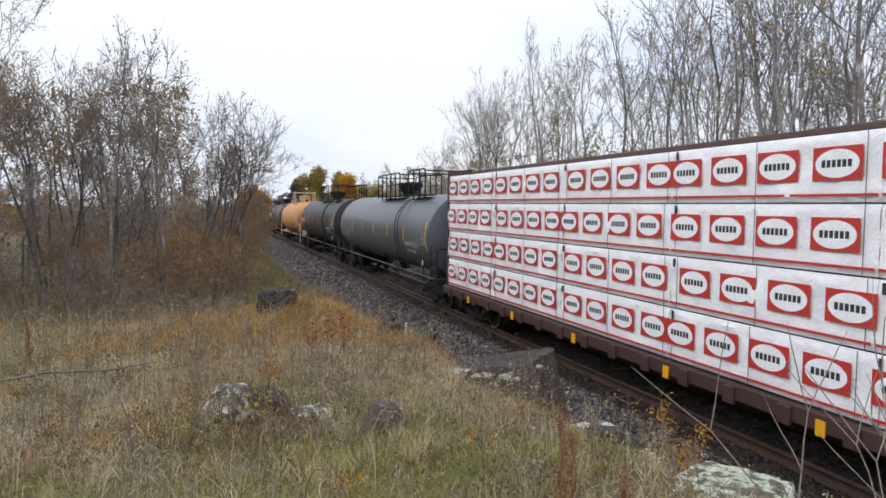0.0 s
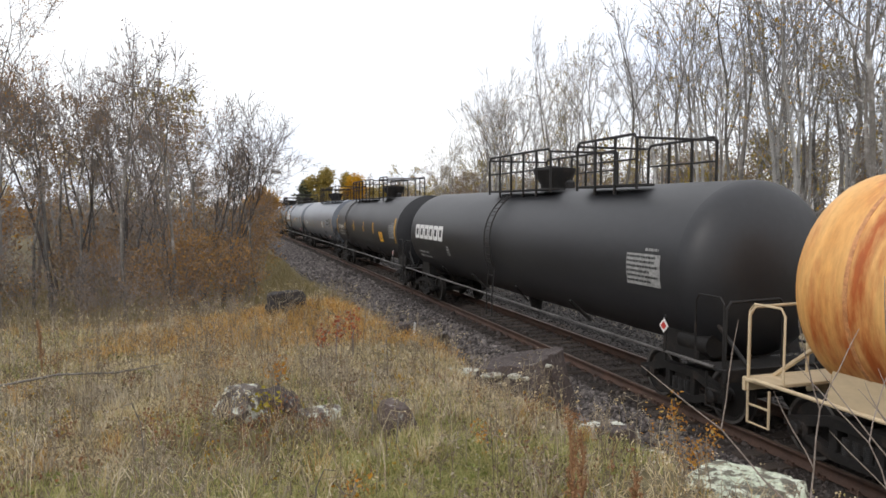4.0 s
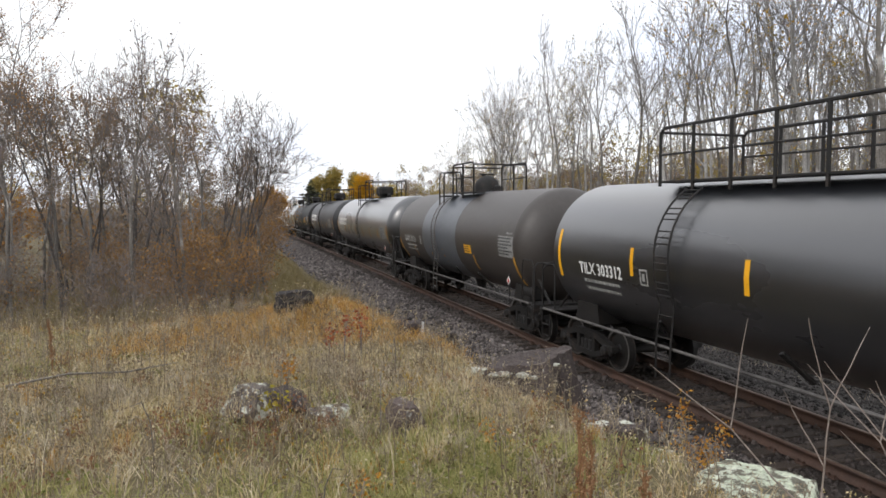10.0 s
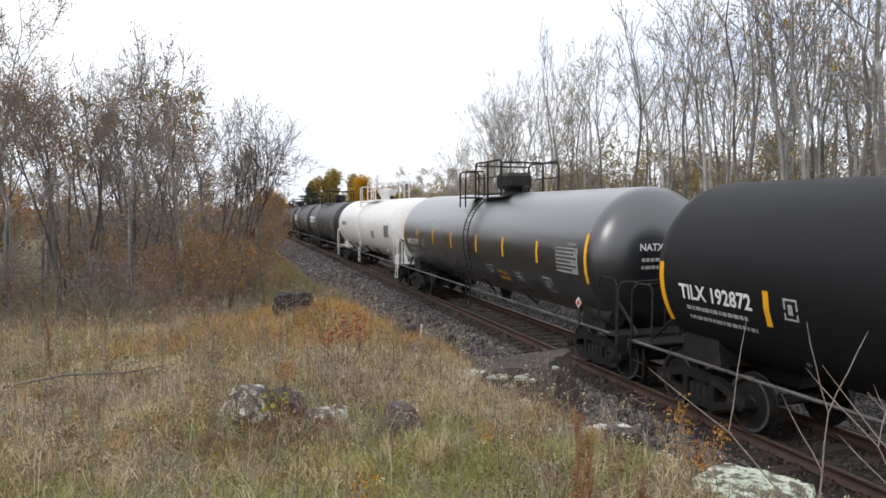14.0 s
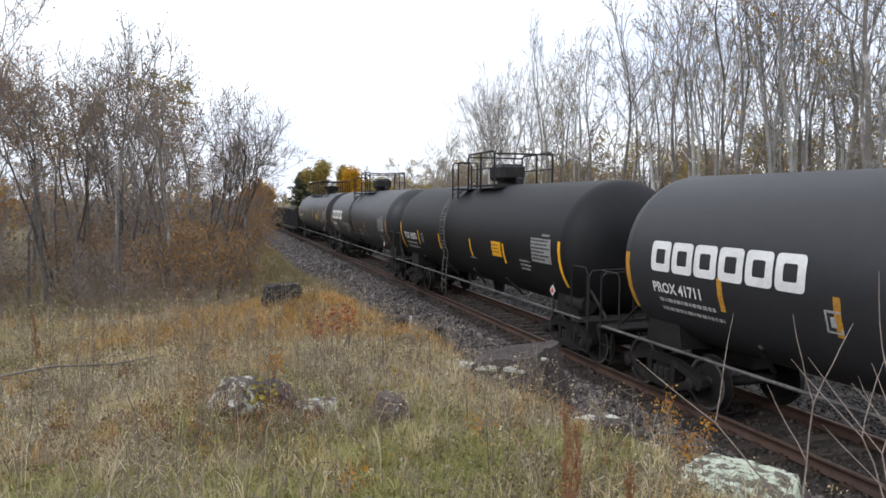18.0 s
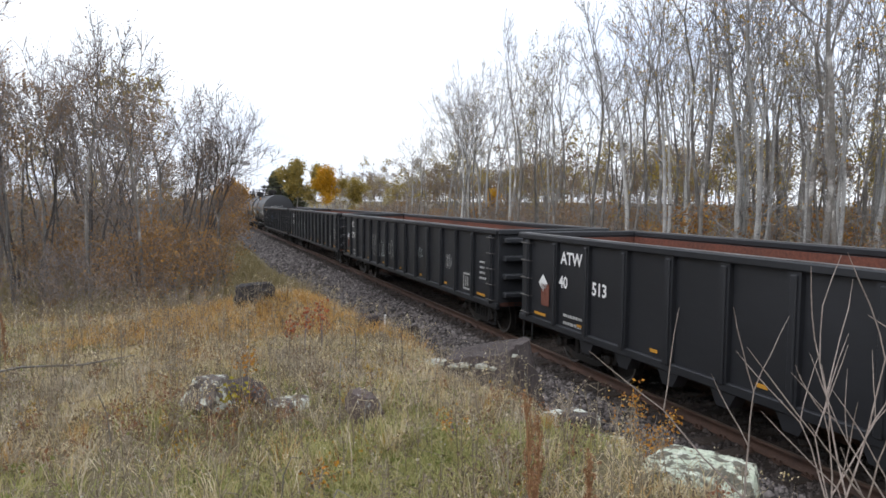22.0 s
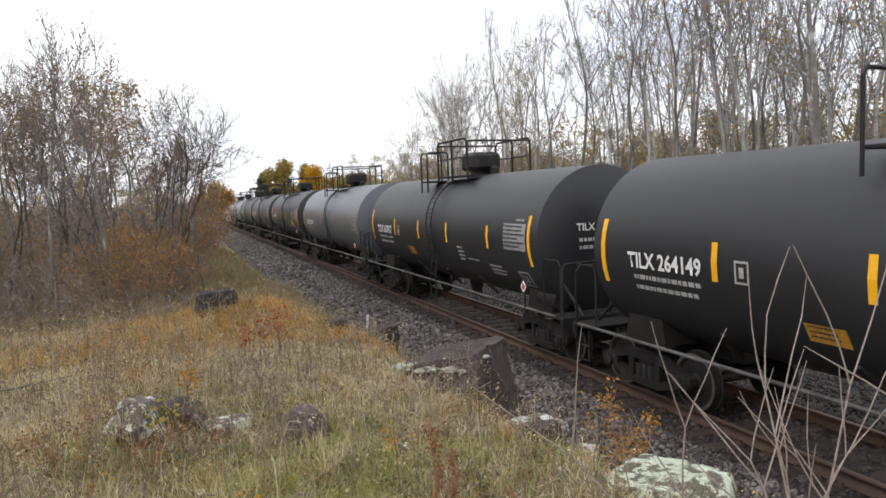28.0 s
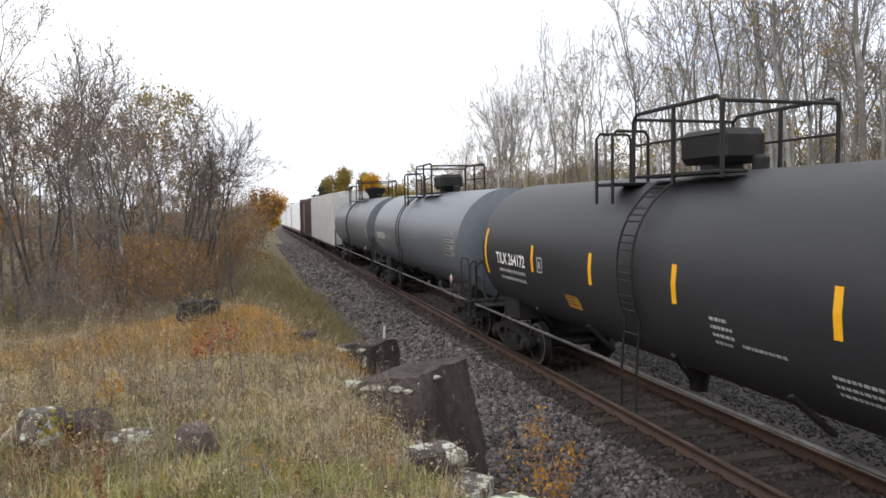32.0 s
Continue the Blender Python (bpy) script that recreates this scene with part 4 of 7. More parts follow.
    for f, dz in boxes:
        fr = [(0, 0, 0.46, 0.035), (0, 0.36, 0.46, 0.035), (0, 0, 0.035, 0.39), (0.425, 0, 0.035, 0.39), (0.12, 0.1, 0.05, 0.2), (0.24, 0.1, 0.05, 0.2)]
        tagged(piece("stencil_box", wrapped(flat_rects(fr, M_DIMWHITE), R, zc, h - f * L, zc + dz - 0.2, "sbx"), car), kind="stuff")
    for f, dz, w, hh, mat in signs:
        look_ = {M_YELLOW: "yellow warning sign", M_OLDTAPE: "faded orange sign", M_LETTER: "plain white sign", M_INK: "black painted-out patch", M_PLATE: "grey worn sign"}[mat]
        sg = piece("sign", wrapped(flat_rects([(0, 0, w, hh)], mat), R, zc, h - f * L, zc + dz - hh / 2, "sg%.2f%.2f" % (w, hh) + mat.name, lift=0.006), car, look_)
        if mat is not M_INK:
            tagged(piece("small_print", wrapped(bars_text(3, w * 0.8, 0.028, hh * 0.16, 4, M_INK), R, zc, h - f * L - w * 0.1, zc + dz + hh * 0.22, "sgp%.2f%.2f" % (w, hh), lift=0.010), sg), kind="stuff")
    if placard:
        def make_pl():
            return Mesh().box((0, 0, 0), (0.012, 0.17, 0.17), 0.0, Euler((radians(45), 0, 0)).to_matrix()).data("hazard_placard", M_PLACARD, 0)
        p = piece("placard", cached("placard", make_pl), car, "diamond hazard placard on a bracket", m=pose(-1.5, -h + 0.5, 1.5))
        piece("placard_mark", cached("placardmark", lambda: Mesh().box((0, 0, 0), (0.014, 0.10, 0.10), 0.0, Euler((radians(45), 0, 0)).to_matrix()).data("placard_mark", M_RED, 0)), p, "red hazard diamond", m=pose(-0.003, 0, 0))
        piece("placard_bracket", cached("placardbr", lambda: Mesh().box((0, 0, 0), (0.03, 0.06, 0.75), 0.005).data("placard_bracket", trim)), car, m=pose(-1.47, -h + 0.5, 1.3))
    if head_scrawl:
        tagged(piece("sprayed_scrawl", scrawl(0.9, 0.8, 31, M_INK, 3, 0.035), car, "sprayed loops of paint", m=pose(-0.85, -(hy + hd) - 0.004, zc + 0.05, 90, 0, 0)), kind="stuff")
        tagged(piece("sprayed_scrawl", scrawl(0.5, 0.16, 32, M_INK, 4, 0.025), car, "sprayed loops of paint", m=pose(-0.65, -(hy + hd) - 0.004, zc + 0.92, 90, 0, 0)), kind="stuff")
    if head_mark:
        yh = -(hy + hd)
        piece("lettering", text_data(head_mark, 0.2, M_LETTER), car, "white stencilled lettering", m=pose(-0.75, yh - 0.008, zc + 0.2, 90, 0, 0))
        pr = piece("small_print", bars_text(2, 0.9, 0.07, 0.08, 3, M_DIMWHITE), car, m=pose(-0.7, yh - 0.008, zc - 0.02, 90, 0, 0))
        tagged(pr, kind="stuff")
    RIDES.append((car, S - h))
    return car


RIDES = []


def gondola(S, L, mark, idx):
    """An open gondola car: ribbed sides, top chord, red rusted inside, end ribs, ladders, trucks."""
    car = tagged(empty("gondola_car"), "black ribbed open gondola car with a rusty red inside", "gondola car", "gondola cars of the train")
    h, w, z0, z1 = L / 2, 1.5, 0.86, 2.63
    for sx in (-1, 1):
        piece("side_wall", cached(("gside", sx, L), lambda: Mesh().box((sx * (w - 0.03), 0, (z0 + z1) / 2), (0.04, L, z1 - z0), 0.004).data("side_wall", M_GONDOLA, 0)), car)
        piece("side_lining", cached(("glin", sx, L), lambda: Mesh().box((sx * (w - 0.062), 0, (z0 + z1) / 2 + 0.1), (0.02, L - 0.1, z1 - z0 - 0.25), 0.0).data("side_lining", M_GONIN, 0)), car, "rusty red lining")
        piece("top_chord", cached(("gchord", sx, L), lambda: Mesh().box((sx * (w + 0.01), 0, z1 + 0.05), (0.17, L + 0.06, 0.12), 0.02).data("top_chord", M_GONDOLA, 0)), car)
        piece("chord_edge", cached(("gchede", sx, L), lambda: Mesh().box((sx * (w + 0.01), 0, z1 + 0.115), (0.12, L + 0.02, 0.014), 0.004).data("chord_edge", M_CAP, 0)), car, "bare scuffed top edge")
        piece("side_sill", cached(("gsill", sx, L), lambda: Mesh().box((sx * w, 0, z0 + 0.02), (0.12, L, 0.14), 0.015).data("side_sill", M_GONDOLA, 0)), car)
        n = 15
        for i in range(n):
            yy = -h + 0.35 + (L - 0.7) * i / (n - 1)
            piece("rib", cached(("grib", sx), lambda: Mesh().prism([(-0.10, z0 + 0.05), (-0.10, z1), (0.10, z1), (0.10, z0 + 0.05)], sx * (w - 0.01), sx * (w + 0.06)).box((sx * (w + 0.07), 0, (z0 + z1) / 2), (0.05, 0.1, z1 - z0 - 0.1), 0.015).data("rib", M_GONDOLA, 0)), car, m=pose(0, yy, 0))
            if mark.startswith("ATW") and 1 < i < n - 2:
                piece("gusset", cached(("ggus", sx), lambda: Mesh().prism([(-0.28, z0), (-0.12, z0 - 0.28), (0.12, z0 - 0.28), (0.28, z0)], sx * (w - 0.22), sx * (w + 0.02)).data("gusset", M_GONDOLA, 0)), car, m=pose(0, yy, 0))
    piece("floor", cached(("gfloor", L), lambda: Mesh().box((0, 0, z0 + 0.06), (2.9, L, 0.1), 0.0).data("floor", M_GONIN, 0)), car, "rusty red floor")
    piece("centre_sill", cached(("gcs", L), lambda: Mesh().box((0, 0, 0.72), (0.4, L + 0.6, 0.28), 0.02).data("centre_sill", M_UNDER, 0)), car)
    for s in (-1, 1):
        rot = pose(0, 0, 0, 0, 0, 0 if s > 0 else 180)
        piece("end_wall", cached(("gend", L), lambda: Mesh().box((0, h - 0.02, (z0 + z1) / 2), (2.9, 0.04, z1 - z0), 0.0).data("end_wall", M_GONDOLA, 0)), car, m=rot)
        piece("end_lining", cached(("gendl", L), lambda: Mesh().box((0, h - 0.06, (z0 + z1) / 2 + 0.1), (2.8, 0.02, z1 - z0 - 0.25), 0.0).data("end_lining", M_GONIN, 0)), car, m=rot)
        piece("end_chord", cached(("gendc", L), lambda: Mesh().box((0, h + 0.02, z1 + 0.055), (3.1, 0.16, 0.125), 0.02).data("end_chord", M_GONDOLA, 0)), car, m=rot)
        for k in range(4):
            piece("end_rib", cached(("gendr", L, k), lambda: Mesh().box((0, h + 0.08, z0 + 0.3 + 0.44 * k), (2.8, 0.18, 0.14), 0.03).data("end_rib", M_GONDOLA, 0)), car, m=rot)
        truck_parts(car, s * (h - 2.0))
        coupler(car, s * (h + 0.1), s)
        for sx in (-1, 1):
            for k in range(5):
                piece("grab_iron", cached("grab", lambda: Mesh().tube([(0, -0.2, 0), (-0.09, -0.2, 0), (-0.09, 0.2, 0), (0, 0.2, 0)], 0.014, 5).data("grab_iron", M_CAP)), car, m=pose(sx * (w + 0.0), s * (h - 0.33), z0 + 0.15 + 0.38 * k, 0, 0, 0 if sx < 0 else 180))
            piece("step", cached("gstep", lambda: Mesh().tube([(0, -0.2, 0.85), (0, -0.2, 0.42), (0, 0.2, 0.42), (0, 0.2, 0.85)], 0.02, 6).data("step", M_UNDER)), car, m=pose(sx * w, s * (h - 0.33), 0))
    a, b = mark.split("|")

    def flat(nm, me, y, z, label="", xx=-w - 0.012):
        piece(nm, me, car, label, m=Matrix(((0, 0, -1, xx), (-1, 0, 0, y), (0, 1, 0, z), (0, 0, 0, 1))))
    flat("lettering", text_data(a, 0.34, M_LETTER), h - 1.72, 2.2, "white stencilled lettering")
    # the number runs across the second rib on the longer-numbered cars
    for txt, dy in ((b[:2], 0.0), (b[2:], 1.2)) if len(b) > 4 else ((b, 0.0),):
        flat("lettering", text_data(txt, 0.33, M_LETTER), h - 1.66 - dy, 1.72, "white stencilled lettering")
    flat("small_print", bars_text(2, 0.9, 0.06, 0.09, 2, M_DIMWHITE), h - 1.85, 1.15)
    flat("small_print", bars_text(4, 0.42, 0.055, 0.08, 3, M_DIMWHITE), -h + 1.1, 1.85)
    flat("stencil_box", flat_rects([(0, 0, 0.5, 0.05), (0, 0.4, 0.5, 0.05), (0, 0, 0.05, 0.45), (0.45, 0, 0.05, 0.45), (0.15, 0.1, 0.06, 0.25), (0.28, 0.1, 0.06, 0.25)], M_DIMWHITE), -h + 2.2, 1.05)
    # sprayed marks on the side panels, some white, some yellow, and a rusty diamond
    rng = random.Random(idx * 5 + 2)
    for k, (at_, w, hh, n, zz) in enumerate((((3.2, 1.1, 0.9, 3, 1.15), (4.15, 0.7, 0.7, 2, 1.2), (5.1, 0.8, 0.55, 3, 1.3)) if idx in (1, 2) else ()) + ((8.2, 0.5, 0.35, 4, 1.5), (10.4, 0.42, 0.34, 4, 1.45))):
        yy = h - 0.35 - (L - 0.7) * (at_ + 0.3 * rng.random() + (idx % 2) * 0.9) / 14
        flat("sprayed_scrawl", scrawl(w, hh, 40 + idx * 9 + k, (M_SPRAY, M_DIMWHITE, M_SPRAY, M_DIMWHITE)[(k + idx) % 4], n, 0.028 if hh > 0.5 else 0.018), yy, zz + 0.15 * rng.random(), "sprayed loops of paint")
    if mark == "ATW|40455":
        for k in range(3):
            flat("sprayed_scrawl", scrawl(0.85, 1.0, 90 + k, M_SPRAYBLUE, 2, 0.04), h - 4.6 - 0.95 * k, 1.2, "sprayed blue outline")
    flat("rust_patch", cached("grust", lambda: flat_rects([(0, 0, 0.34, 0.46)], M_GONIN)), h - 0.92, 1.25, "rust-brown patch")
    for k, f in enumerate((0.03, 0.13, 0.26, 0.39, 0.52, 0.65, 0.78, 0.92)):
        flat("reflector_stripe", flat_rects([(0, 0, 0.5 if f in (0.03, 0.92) else 0.2, 0.06)], M_OLDTAPE), h - f * L - 0.12, z0 + 0.16, "yellow reflective tape")

    def diamond():
        d = bpy.data.meshes.new("placard")
        d.from_pydata([(-0.19, 0, 0), (0, -0.19, 0), (0.19, 0, 0), (0, 0.19, 0)], [], [(0, 1, 2, 3)])
        d.materials.append(M_LETTER)
        return d
    flat("placard", cached("gdiamond", diamond), h - 1.0, 1.72, "white diamond placard")
    RIDES.append((car, S - h))


def lumber_car(S, L, far=False):
    """A flat car with a tall centre beam, piled with wrapped lumber bundles."""
    car = tagged(empty("lumber_flatcar"), "rusty red centre-beam flatcar stacked with white wrapped lumber", "flatcar", "lumber cars of the train")
    h = L / 2
    z0, z1 = 1.0, 4.42
    piece("deck", cached(("ldeck", L), lambda: Mesh().box((0, 0, 0.88), (2.7, L + 0.6, 0.22), 0.02).data("deck", M_BROWNCAR, 0)), car)
    for sx in (-1, 1):
        piece("side_sill", cached(("lsill", sx, L), lambda: Mesh().box((sx * 1.38, 0, 0.86), (0.14, L + 0.5, 0.24), 0.02).data("side_sill", M_BROWNCAR, 0)), car)
        for k in range(0 if far else 22):
            yy = -h + 0.5 + (L - 1.0) * k / 21
            piece("stake_pocket", cached(("lpock", sx), lambda: Mesh().box((sx * 1.47, 0, 0.82), (0.06, 0.22, 0.26), 0.015).data("stake_pocket", M_BROWNCAR, 0)), car, m=pose(0, yy, 0))
            if k % 3 == 1:
                piece("reflector_stripe", cached(("lrefl", sx), lambda: Mesh().box((sx * 1.462, 0, 0.8), (0.02, 0.14, 0.2), 0.0).data("reflector", M_YELLOW, 0)), car, "yellow reflector", m=pose(0, yy + 0.45, 0))
    piece("centre_beam", cached(("lbeam", L), lambda: Mesh().box((0, 0, 2.75), (0.12, L, 3.6), 0.0).data("centre_beam", M_BROWNCAR, 0)), car)
    piece("beam_cap", cached(("lcap", L), lambda: Mesh().box((0, 0, z1 + 0.16), (0.9, L, 0.1), 0.02).data("beam_cap", M_BROWNCAR, 0)), car)
    for s in (-1, 1):
        rot = pose(0, 0, 0, 0, 0, 0 if s > 0 else 180)
        piece("bulkhead", cached(("lbulk", L), lambda: Mesh().box((0, h + 0.06, 2.75), (2.75, 0.14, 3.65), 0.02).box((0, h + 0.16, 2.75), (0.2, 0.1, 3.6), 0.02).box((1.2, h + 0.16, 2.75), (0.15, 0.1, 3.6), 0.02).box((-1.2, h + 0.16, 2.75), (0.15, 0.1, 3.6), 0.02).data("bulkhead", M_BROWNCAR, 0)), car, m=rot)
        truck_parts(car, s * (h - 1.6))
        coupler(car, s * (h + 0.25), s)
    rows, cols = 4, 6
    bh, bl = (z1 - z0) / rows, (L - 0.1) / cols
    rng = random.Random(17)

    def bundle(v):
        """A wrapped bundle with sagging, puckered film: a gridded box with a noisy skin."""
        nx, nz = 44, 12
        m = Mesh()
        sk = []
        for j in range(nz + 1):
            for i in range(nx + 1):
                y, z = -bl / 2 + bl * i / nx, bh * j / nz
                p = noise.noise(Vector((y * 1.4 + z * 1.1, z * 2 + v * 7, v * 3.1))) * 0.055 + noise.noise(Vector((y * 5.0 - z * 4.0, z * 2.2 + v, v * 1.7))) * 0.026
                edge = min(j, nz - j) == 0
                sk.append((-1.36 + (0.02 if edge else -abs(p)), y * 0.998, 0.012 + z * 0.975))
        m.add(sk, [(j * (nx + 1) + i, j * (nx + 1) + i + 1, (j + 1) * (nx + 1) + i + 1, (j + 1) * (nx + 1) + i) for j in range(nz) for i in range(nx)])
        m.box((-0.72, 0, bh / 2), (1.26, bl * 0.99, bh * 0.965), 0.02)
        return m.data("lumber_pack", M_WRAP, 40)

    def bundle_plain():
        return Mesh().box((-0.73, 0, bh / 2), (1.3, bl * 0.985, bh * 0.96), 0.03).data("lumber_pack", M_WRAP, 0)

    def emblem():
        w, hh = 0.70, 0.41
        k = 28
        vs = [(0.30 * w * 1.48 * math.cos(2 * math.pi * i / k), 0.30 * hh * 1.42 * math.sin(2 * math.pi * i / k), 0.0) for i in range(k)]
        d = bpy.data.meshes.new("emblem")
        d.from_pydata([(-w / 2, -hh / 2, 0), (w / 2, -hh / 2, 0), (w / 2, hh / 2, 0), (-w / 2, hh / 2, 0)], [], [(0, 1, 2, 3)])
        d.materials.append(M_RED)
        e = bpy.data.meshes.new("oval")
        e.from_pydata(vs, [], [tuple(range(k))])
        e.materials.append(M_WRAP)
        b = flat_rects([(-0.215 + 0.074 * i, -0.045, 0.054, 0.09) for i in range(6)], M_INK)
        return d, e, b
    emb = cached("emblem", emblem)
    side = Matrix(((0, 0, -1, 0), (-1, 0, 0, 0), (0, 1, 0, 0), (0, 0, 0, 1)))
    for sx in ((-1,) if far else (-1, 1)):
        for r in range(rows):
            for c in range(cols):
                y = -h + 0.05 + bl * (c + 0.5)
                if sx < 0 and not far:
                    me = cached(("bundle", (r * cols + c) % 7), lambda: bundle((r * cols + c) % 7))
                else:
                    me = cached("bundle_plain", bundle_plain)
                b = piece("lumber_pack", me, car, "white film-wrapped lumber bundle", m=pose(0, y, z0 + bh * r, 0, 0, 0 if sx < 0 else 180))
                if sx < 0 and not far:
                    off = rng.uniform(-0.16, 0.16)
                    for k in range(4):
                        q = -bl / 2 + bl * (k + 0.5) / 4 + off
                        e = piece("emblem", emb[0], b, "red block with a white oval", m=Matrix.Translation((-1.408, q, bh * 0.56)) @ side)
                        piece("oval", emb[1], b, m=Matrix.Translation((-1.4115, q, bh * 0.56)) @ side)
                        tagged(piece("small_print", emb[2], b, m=Matrix.Translation((-1.4145, q, bh * 0.56)) @ side), kind="stuff")
                    for q in (-0.46, 0.0, 0.46):
                        piece("cord", cached("bcord", lambda: Mesh().box((-1.402, 0, bh / 2), (0.006, 0.008, bh * 0.97), 0.0).data("cord", M_CAP, 0)), b, "thin grey binding cord", m=pose(0, q * bl + off * 0.3, 0))
                    piece("corner_strap", cached("bstrap", lambda: Mesh().box((-1.404, 0, bh * 0.88), (0.012, 0.05, 0.13), 0.0).data("corner_strap", M_INK, 0)), b, "short black strap", m=pose(0, bl * 0.47, 0))
                    piece("print_line", cached("pline", lambda: Mesh().box((-1.403, 0, 0.10), (0.01, bl * 0.985, 0.032), 0.0).data("print_line", M_RED, 0)), b, "red printed line")
                    # an added black strip stands in for the dark gap between tiers
                    piece("spacer_board", cached("dunnage", lambda: Mesh().box((-0.72, 0, -0.012), (1.24, bl * 0.98, 0.026), 0.0).data("spacer_board", M_UNDER, 0)), b)
    RIDES.append((car, S - h))


def box_car(S, L, mat, label, cat):
    """A closed car: smooth body with posts, roof, doors, trucks."""
    car = tagged(empty("boxcar" if cat == "boxcar" else "hopper_car"), label, cat)
    h = L / 2
    piece("body", Mesh().box((0, 0, 2.65), (2.95, L, 3.4), 0.05).data("body", mat, 0), car)
    piece("roof", Mesh().prism([(-h, 4.3), (-h, 4.42), (h, 4.42), (h, 4.3)], -1.5, 1.5).prism([(-h, 4.42), (-h, 4.55), (h, 4.55), (h, 4.42)], -0.7, 0.7).data("roof", mat, 0), car)
    piece("underframe", Mesh().box((0, 0, 0.85), (2.5, L + 0.4, 0.25), 0.02).data("underframe", M_UNDER, 0), car)
    for sx in (-1, 1):
        for k in range(12):
            piece("side_post", cached(("bpost", sx, mat.name), lambda: Mesh().box((sx * 1.5, 0, 2.6), (0.08, 0.12, 3.2), 0.015).data("side_post", mat, 0)), car, m=pose(0, -h + 0.3 + (L - 0.6) * k / 11, 0))
        if cat == "boxcar":
            piece("door", Mesh().box((sx * 1.55, 0, 2.55), (0.06, 3.0, 3.0), 0.02).data("door", mat, 0), car)
    for s in (-1, 1):
        piece("end_wall", Mesh().box((0, s * (h + 0.03), 2.65), (2.8, 0.08, 3.2), 0.02).data("end_wall", mat, 0), car)
        truck_parts(car, s * (h - 1.7))
        coupler(car, s * (h + 0.2), s)
    RIDES.append((car, S - h))


def build_train():
    G = 2.2
    def tk(name, S0, S1, *a, lf=None, **k):
        """A tank car between two coupling points; lf: the share of the length at which its ladder stands."""
        L = S1 - S0 - G
        if lf is not None:
            k["ladder"] = (0.5 - lf) * L
        return tank_car(name, S1, L, *a, **k)

    lumber_car(19.8, 22.3)
    non = "NON-ODORIZED"
    foot = ((0.66, -0.36, 4, 0.42), (0.7, -0.62, 1, 0.7), (0.8, -0.68, 3, 0.85))
    prox = dict(top="short", logo=True, round_head=True, stripe_dz=-0.34, tape=M_OLDTAPE, manway="box", small=True)
    tilx = dict(top="short", stripes=(0.23, 0.42, 0.605, 0.815), mark_at=0.072, mark_dz=0.05, panel=0.885, panel_dz=0.12, prints=foot, boxes=((0.915, -0.8),), manway="box", lf=0.52)
    tk("tank_car", 19.4, 37.88, M_SLATE, "slate grey tank car with long top railing and yellow stripes", top="long", lf=0.765, mark="", head_mark="TILX", stripes=(0.2, 0.346, 0.497, 0.653, 0.81), signs=((0.87, -0.35, 0.8, 0.3, M_PLATE),), words=((0.815, non, -0.44, 0.2), (0.82, non, -0.68, 0.16)), panel=0.914, prints=((0.09, -0.25, 2, 2.0),))
    tk("tank_car", 38.28, 56.35, M_CHAR, "charcoal tank car with long top railing and yellow stripes", top="long", mark="TILX 304374", mark_at=0.016, mark_dz=0.12, stripes=(0.145, 0.287, 0.421, 0.6, 0.79), stripe_dz=0.06, words=((0.80, non, -0.44, 0.2), (0.81, non, -0.66, 0.15)), panel=0.914, lf=0.77, boxes=((0.93, -0.75),))
    tk("tank_car", 56.35, 74.59, M_RUST, "rust-streaked orange tank car with sprayed scrawls and cream frame", top="pipe", ladder=None, trim=M_CREAM, pipe_mat=M_CREAM, tape=False, mark="", small=False, rings=9, panel=0.8, panel_w=0.7, round_head=True, head_scrawl=True, words=(),
       signs=((0.58, -0.5, 0.5, 0.1, M_INK), (0.6, -0.64, 1.5, 0.14, M_INK), (0.655, -0.42, 0.45, 0.1, M_INK), (0.765, -0.32, 0.5, 0.14, M_LETTER), (0.77, -0.86, 1.5, 0.12, M_INK)),
       prints=((0.775, -0.5, 3, 0.5),), scrawls=((0.12, -0.98, 3.6, 0.42, M_INK, 1, 9), (0.4, -1.05, 3.0, 0.4, M_INK, 2, 8), (0.62, -1.12, 2.4, 0.36, M_INK, 3, 6)))
    tk("tank_car", 74.59, 93.29, M_BLACK, "black tank car with a white block emblem", top="long", logo=True, tape=False, mark="", round_head=True)
    tk("tank_car", 93.29, 110.64, M_BLACK, "clean black tank car with long top railing and yellow tape", top="fore", mark="TILX 304765", lf=0.25, stripes=(0.19, 0.37, 0.546, 0.7), signs=((0.78, -0.35, 0.7, 0.45, M_YELLOW),), panel=0.91)
    tk("tank_car", 110.64, 129.11, M_GREY, "pale blue-grey tank car with long top railing", top="end", mark="PLMX 135179", mark_at=0.076, mark_dz=-0.08, tape=M_OLDTAPE, stripes=(0.25, 0.393, 0.577, 0.682, 0.775), stripe_dz=-0.26, ladder=None, head_mark="PLMX", panel=0.914,
       signs=((0.7, -0.22, 0.62, 0.42, M_LETTER), (0.845, -0.05, 0.8, 0.34, M_INK), (0.733, -0.74, 0.75, 0.2, M_INK), (0.905, 0.12, 0.5, 0.24, M_INK), (0.812, -0.03, 0.12, 0.14, M_LETTER)), prints=((0.64, -0.6, 2, 0.9), (0.86, -0.3, 4, 0.5)))
    tk("tank_car", 129.11, 147.41, M_GREY, "pale grey tank car with a white block emblem", top="pipe", logo=True, mark="PROX 29919", mark_at=0.1, stripes=(0.232, 0.361, 0.508, 0.679), stripe_dz=-0.25, signs=((0.602, -0.1, 0.72, 0.28, M_YELLOW),), prints=((0.615, -0.5, 4, 0.5),), round_head=True, lf=0.4)
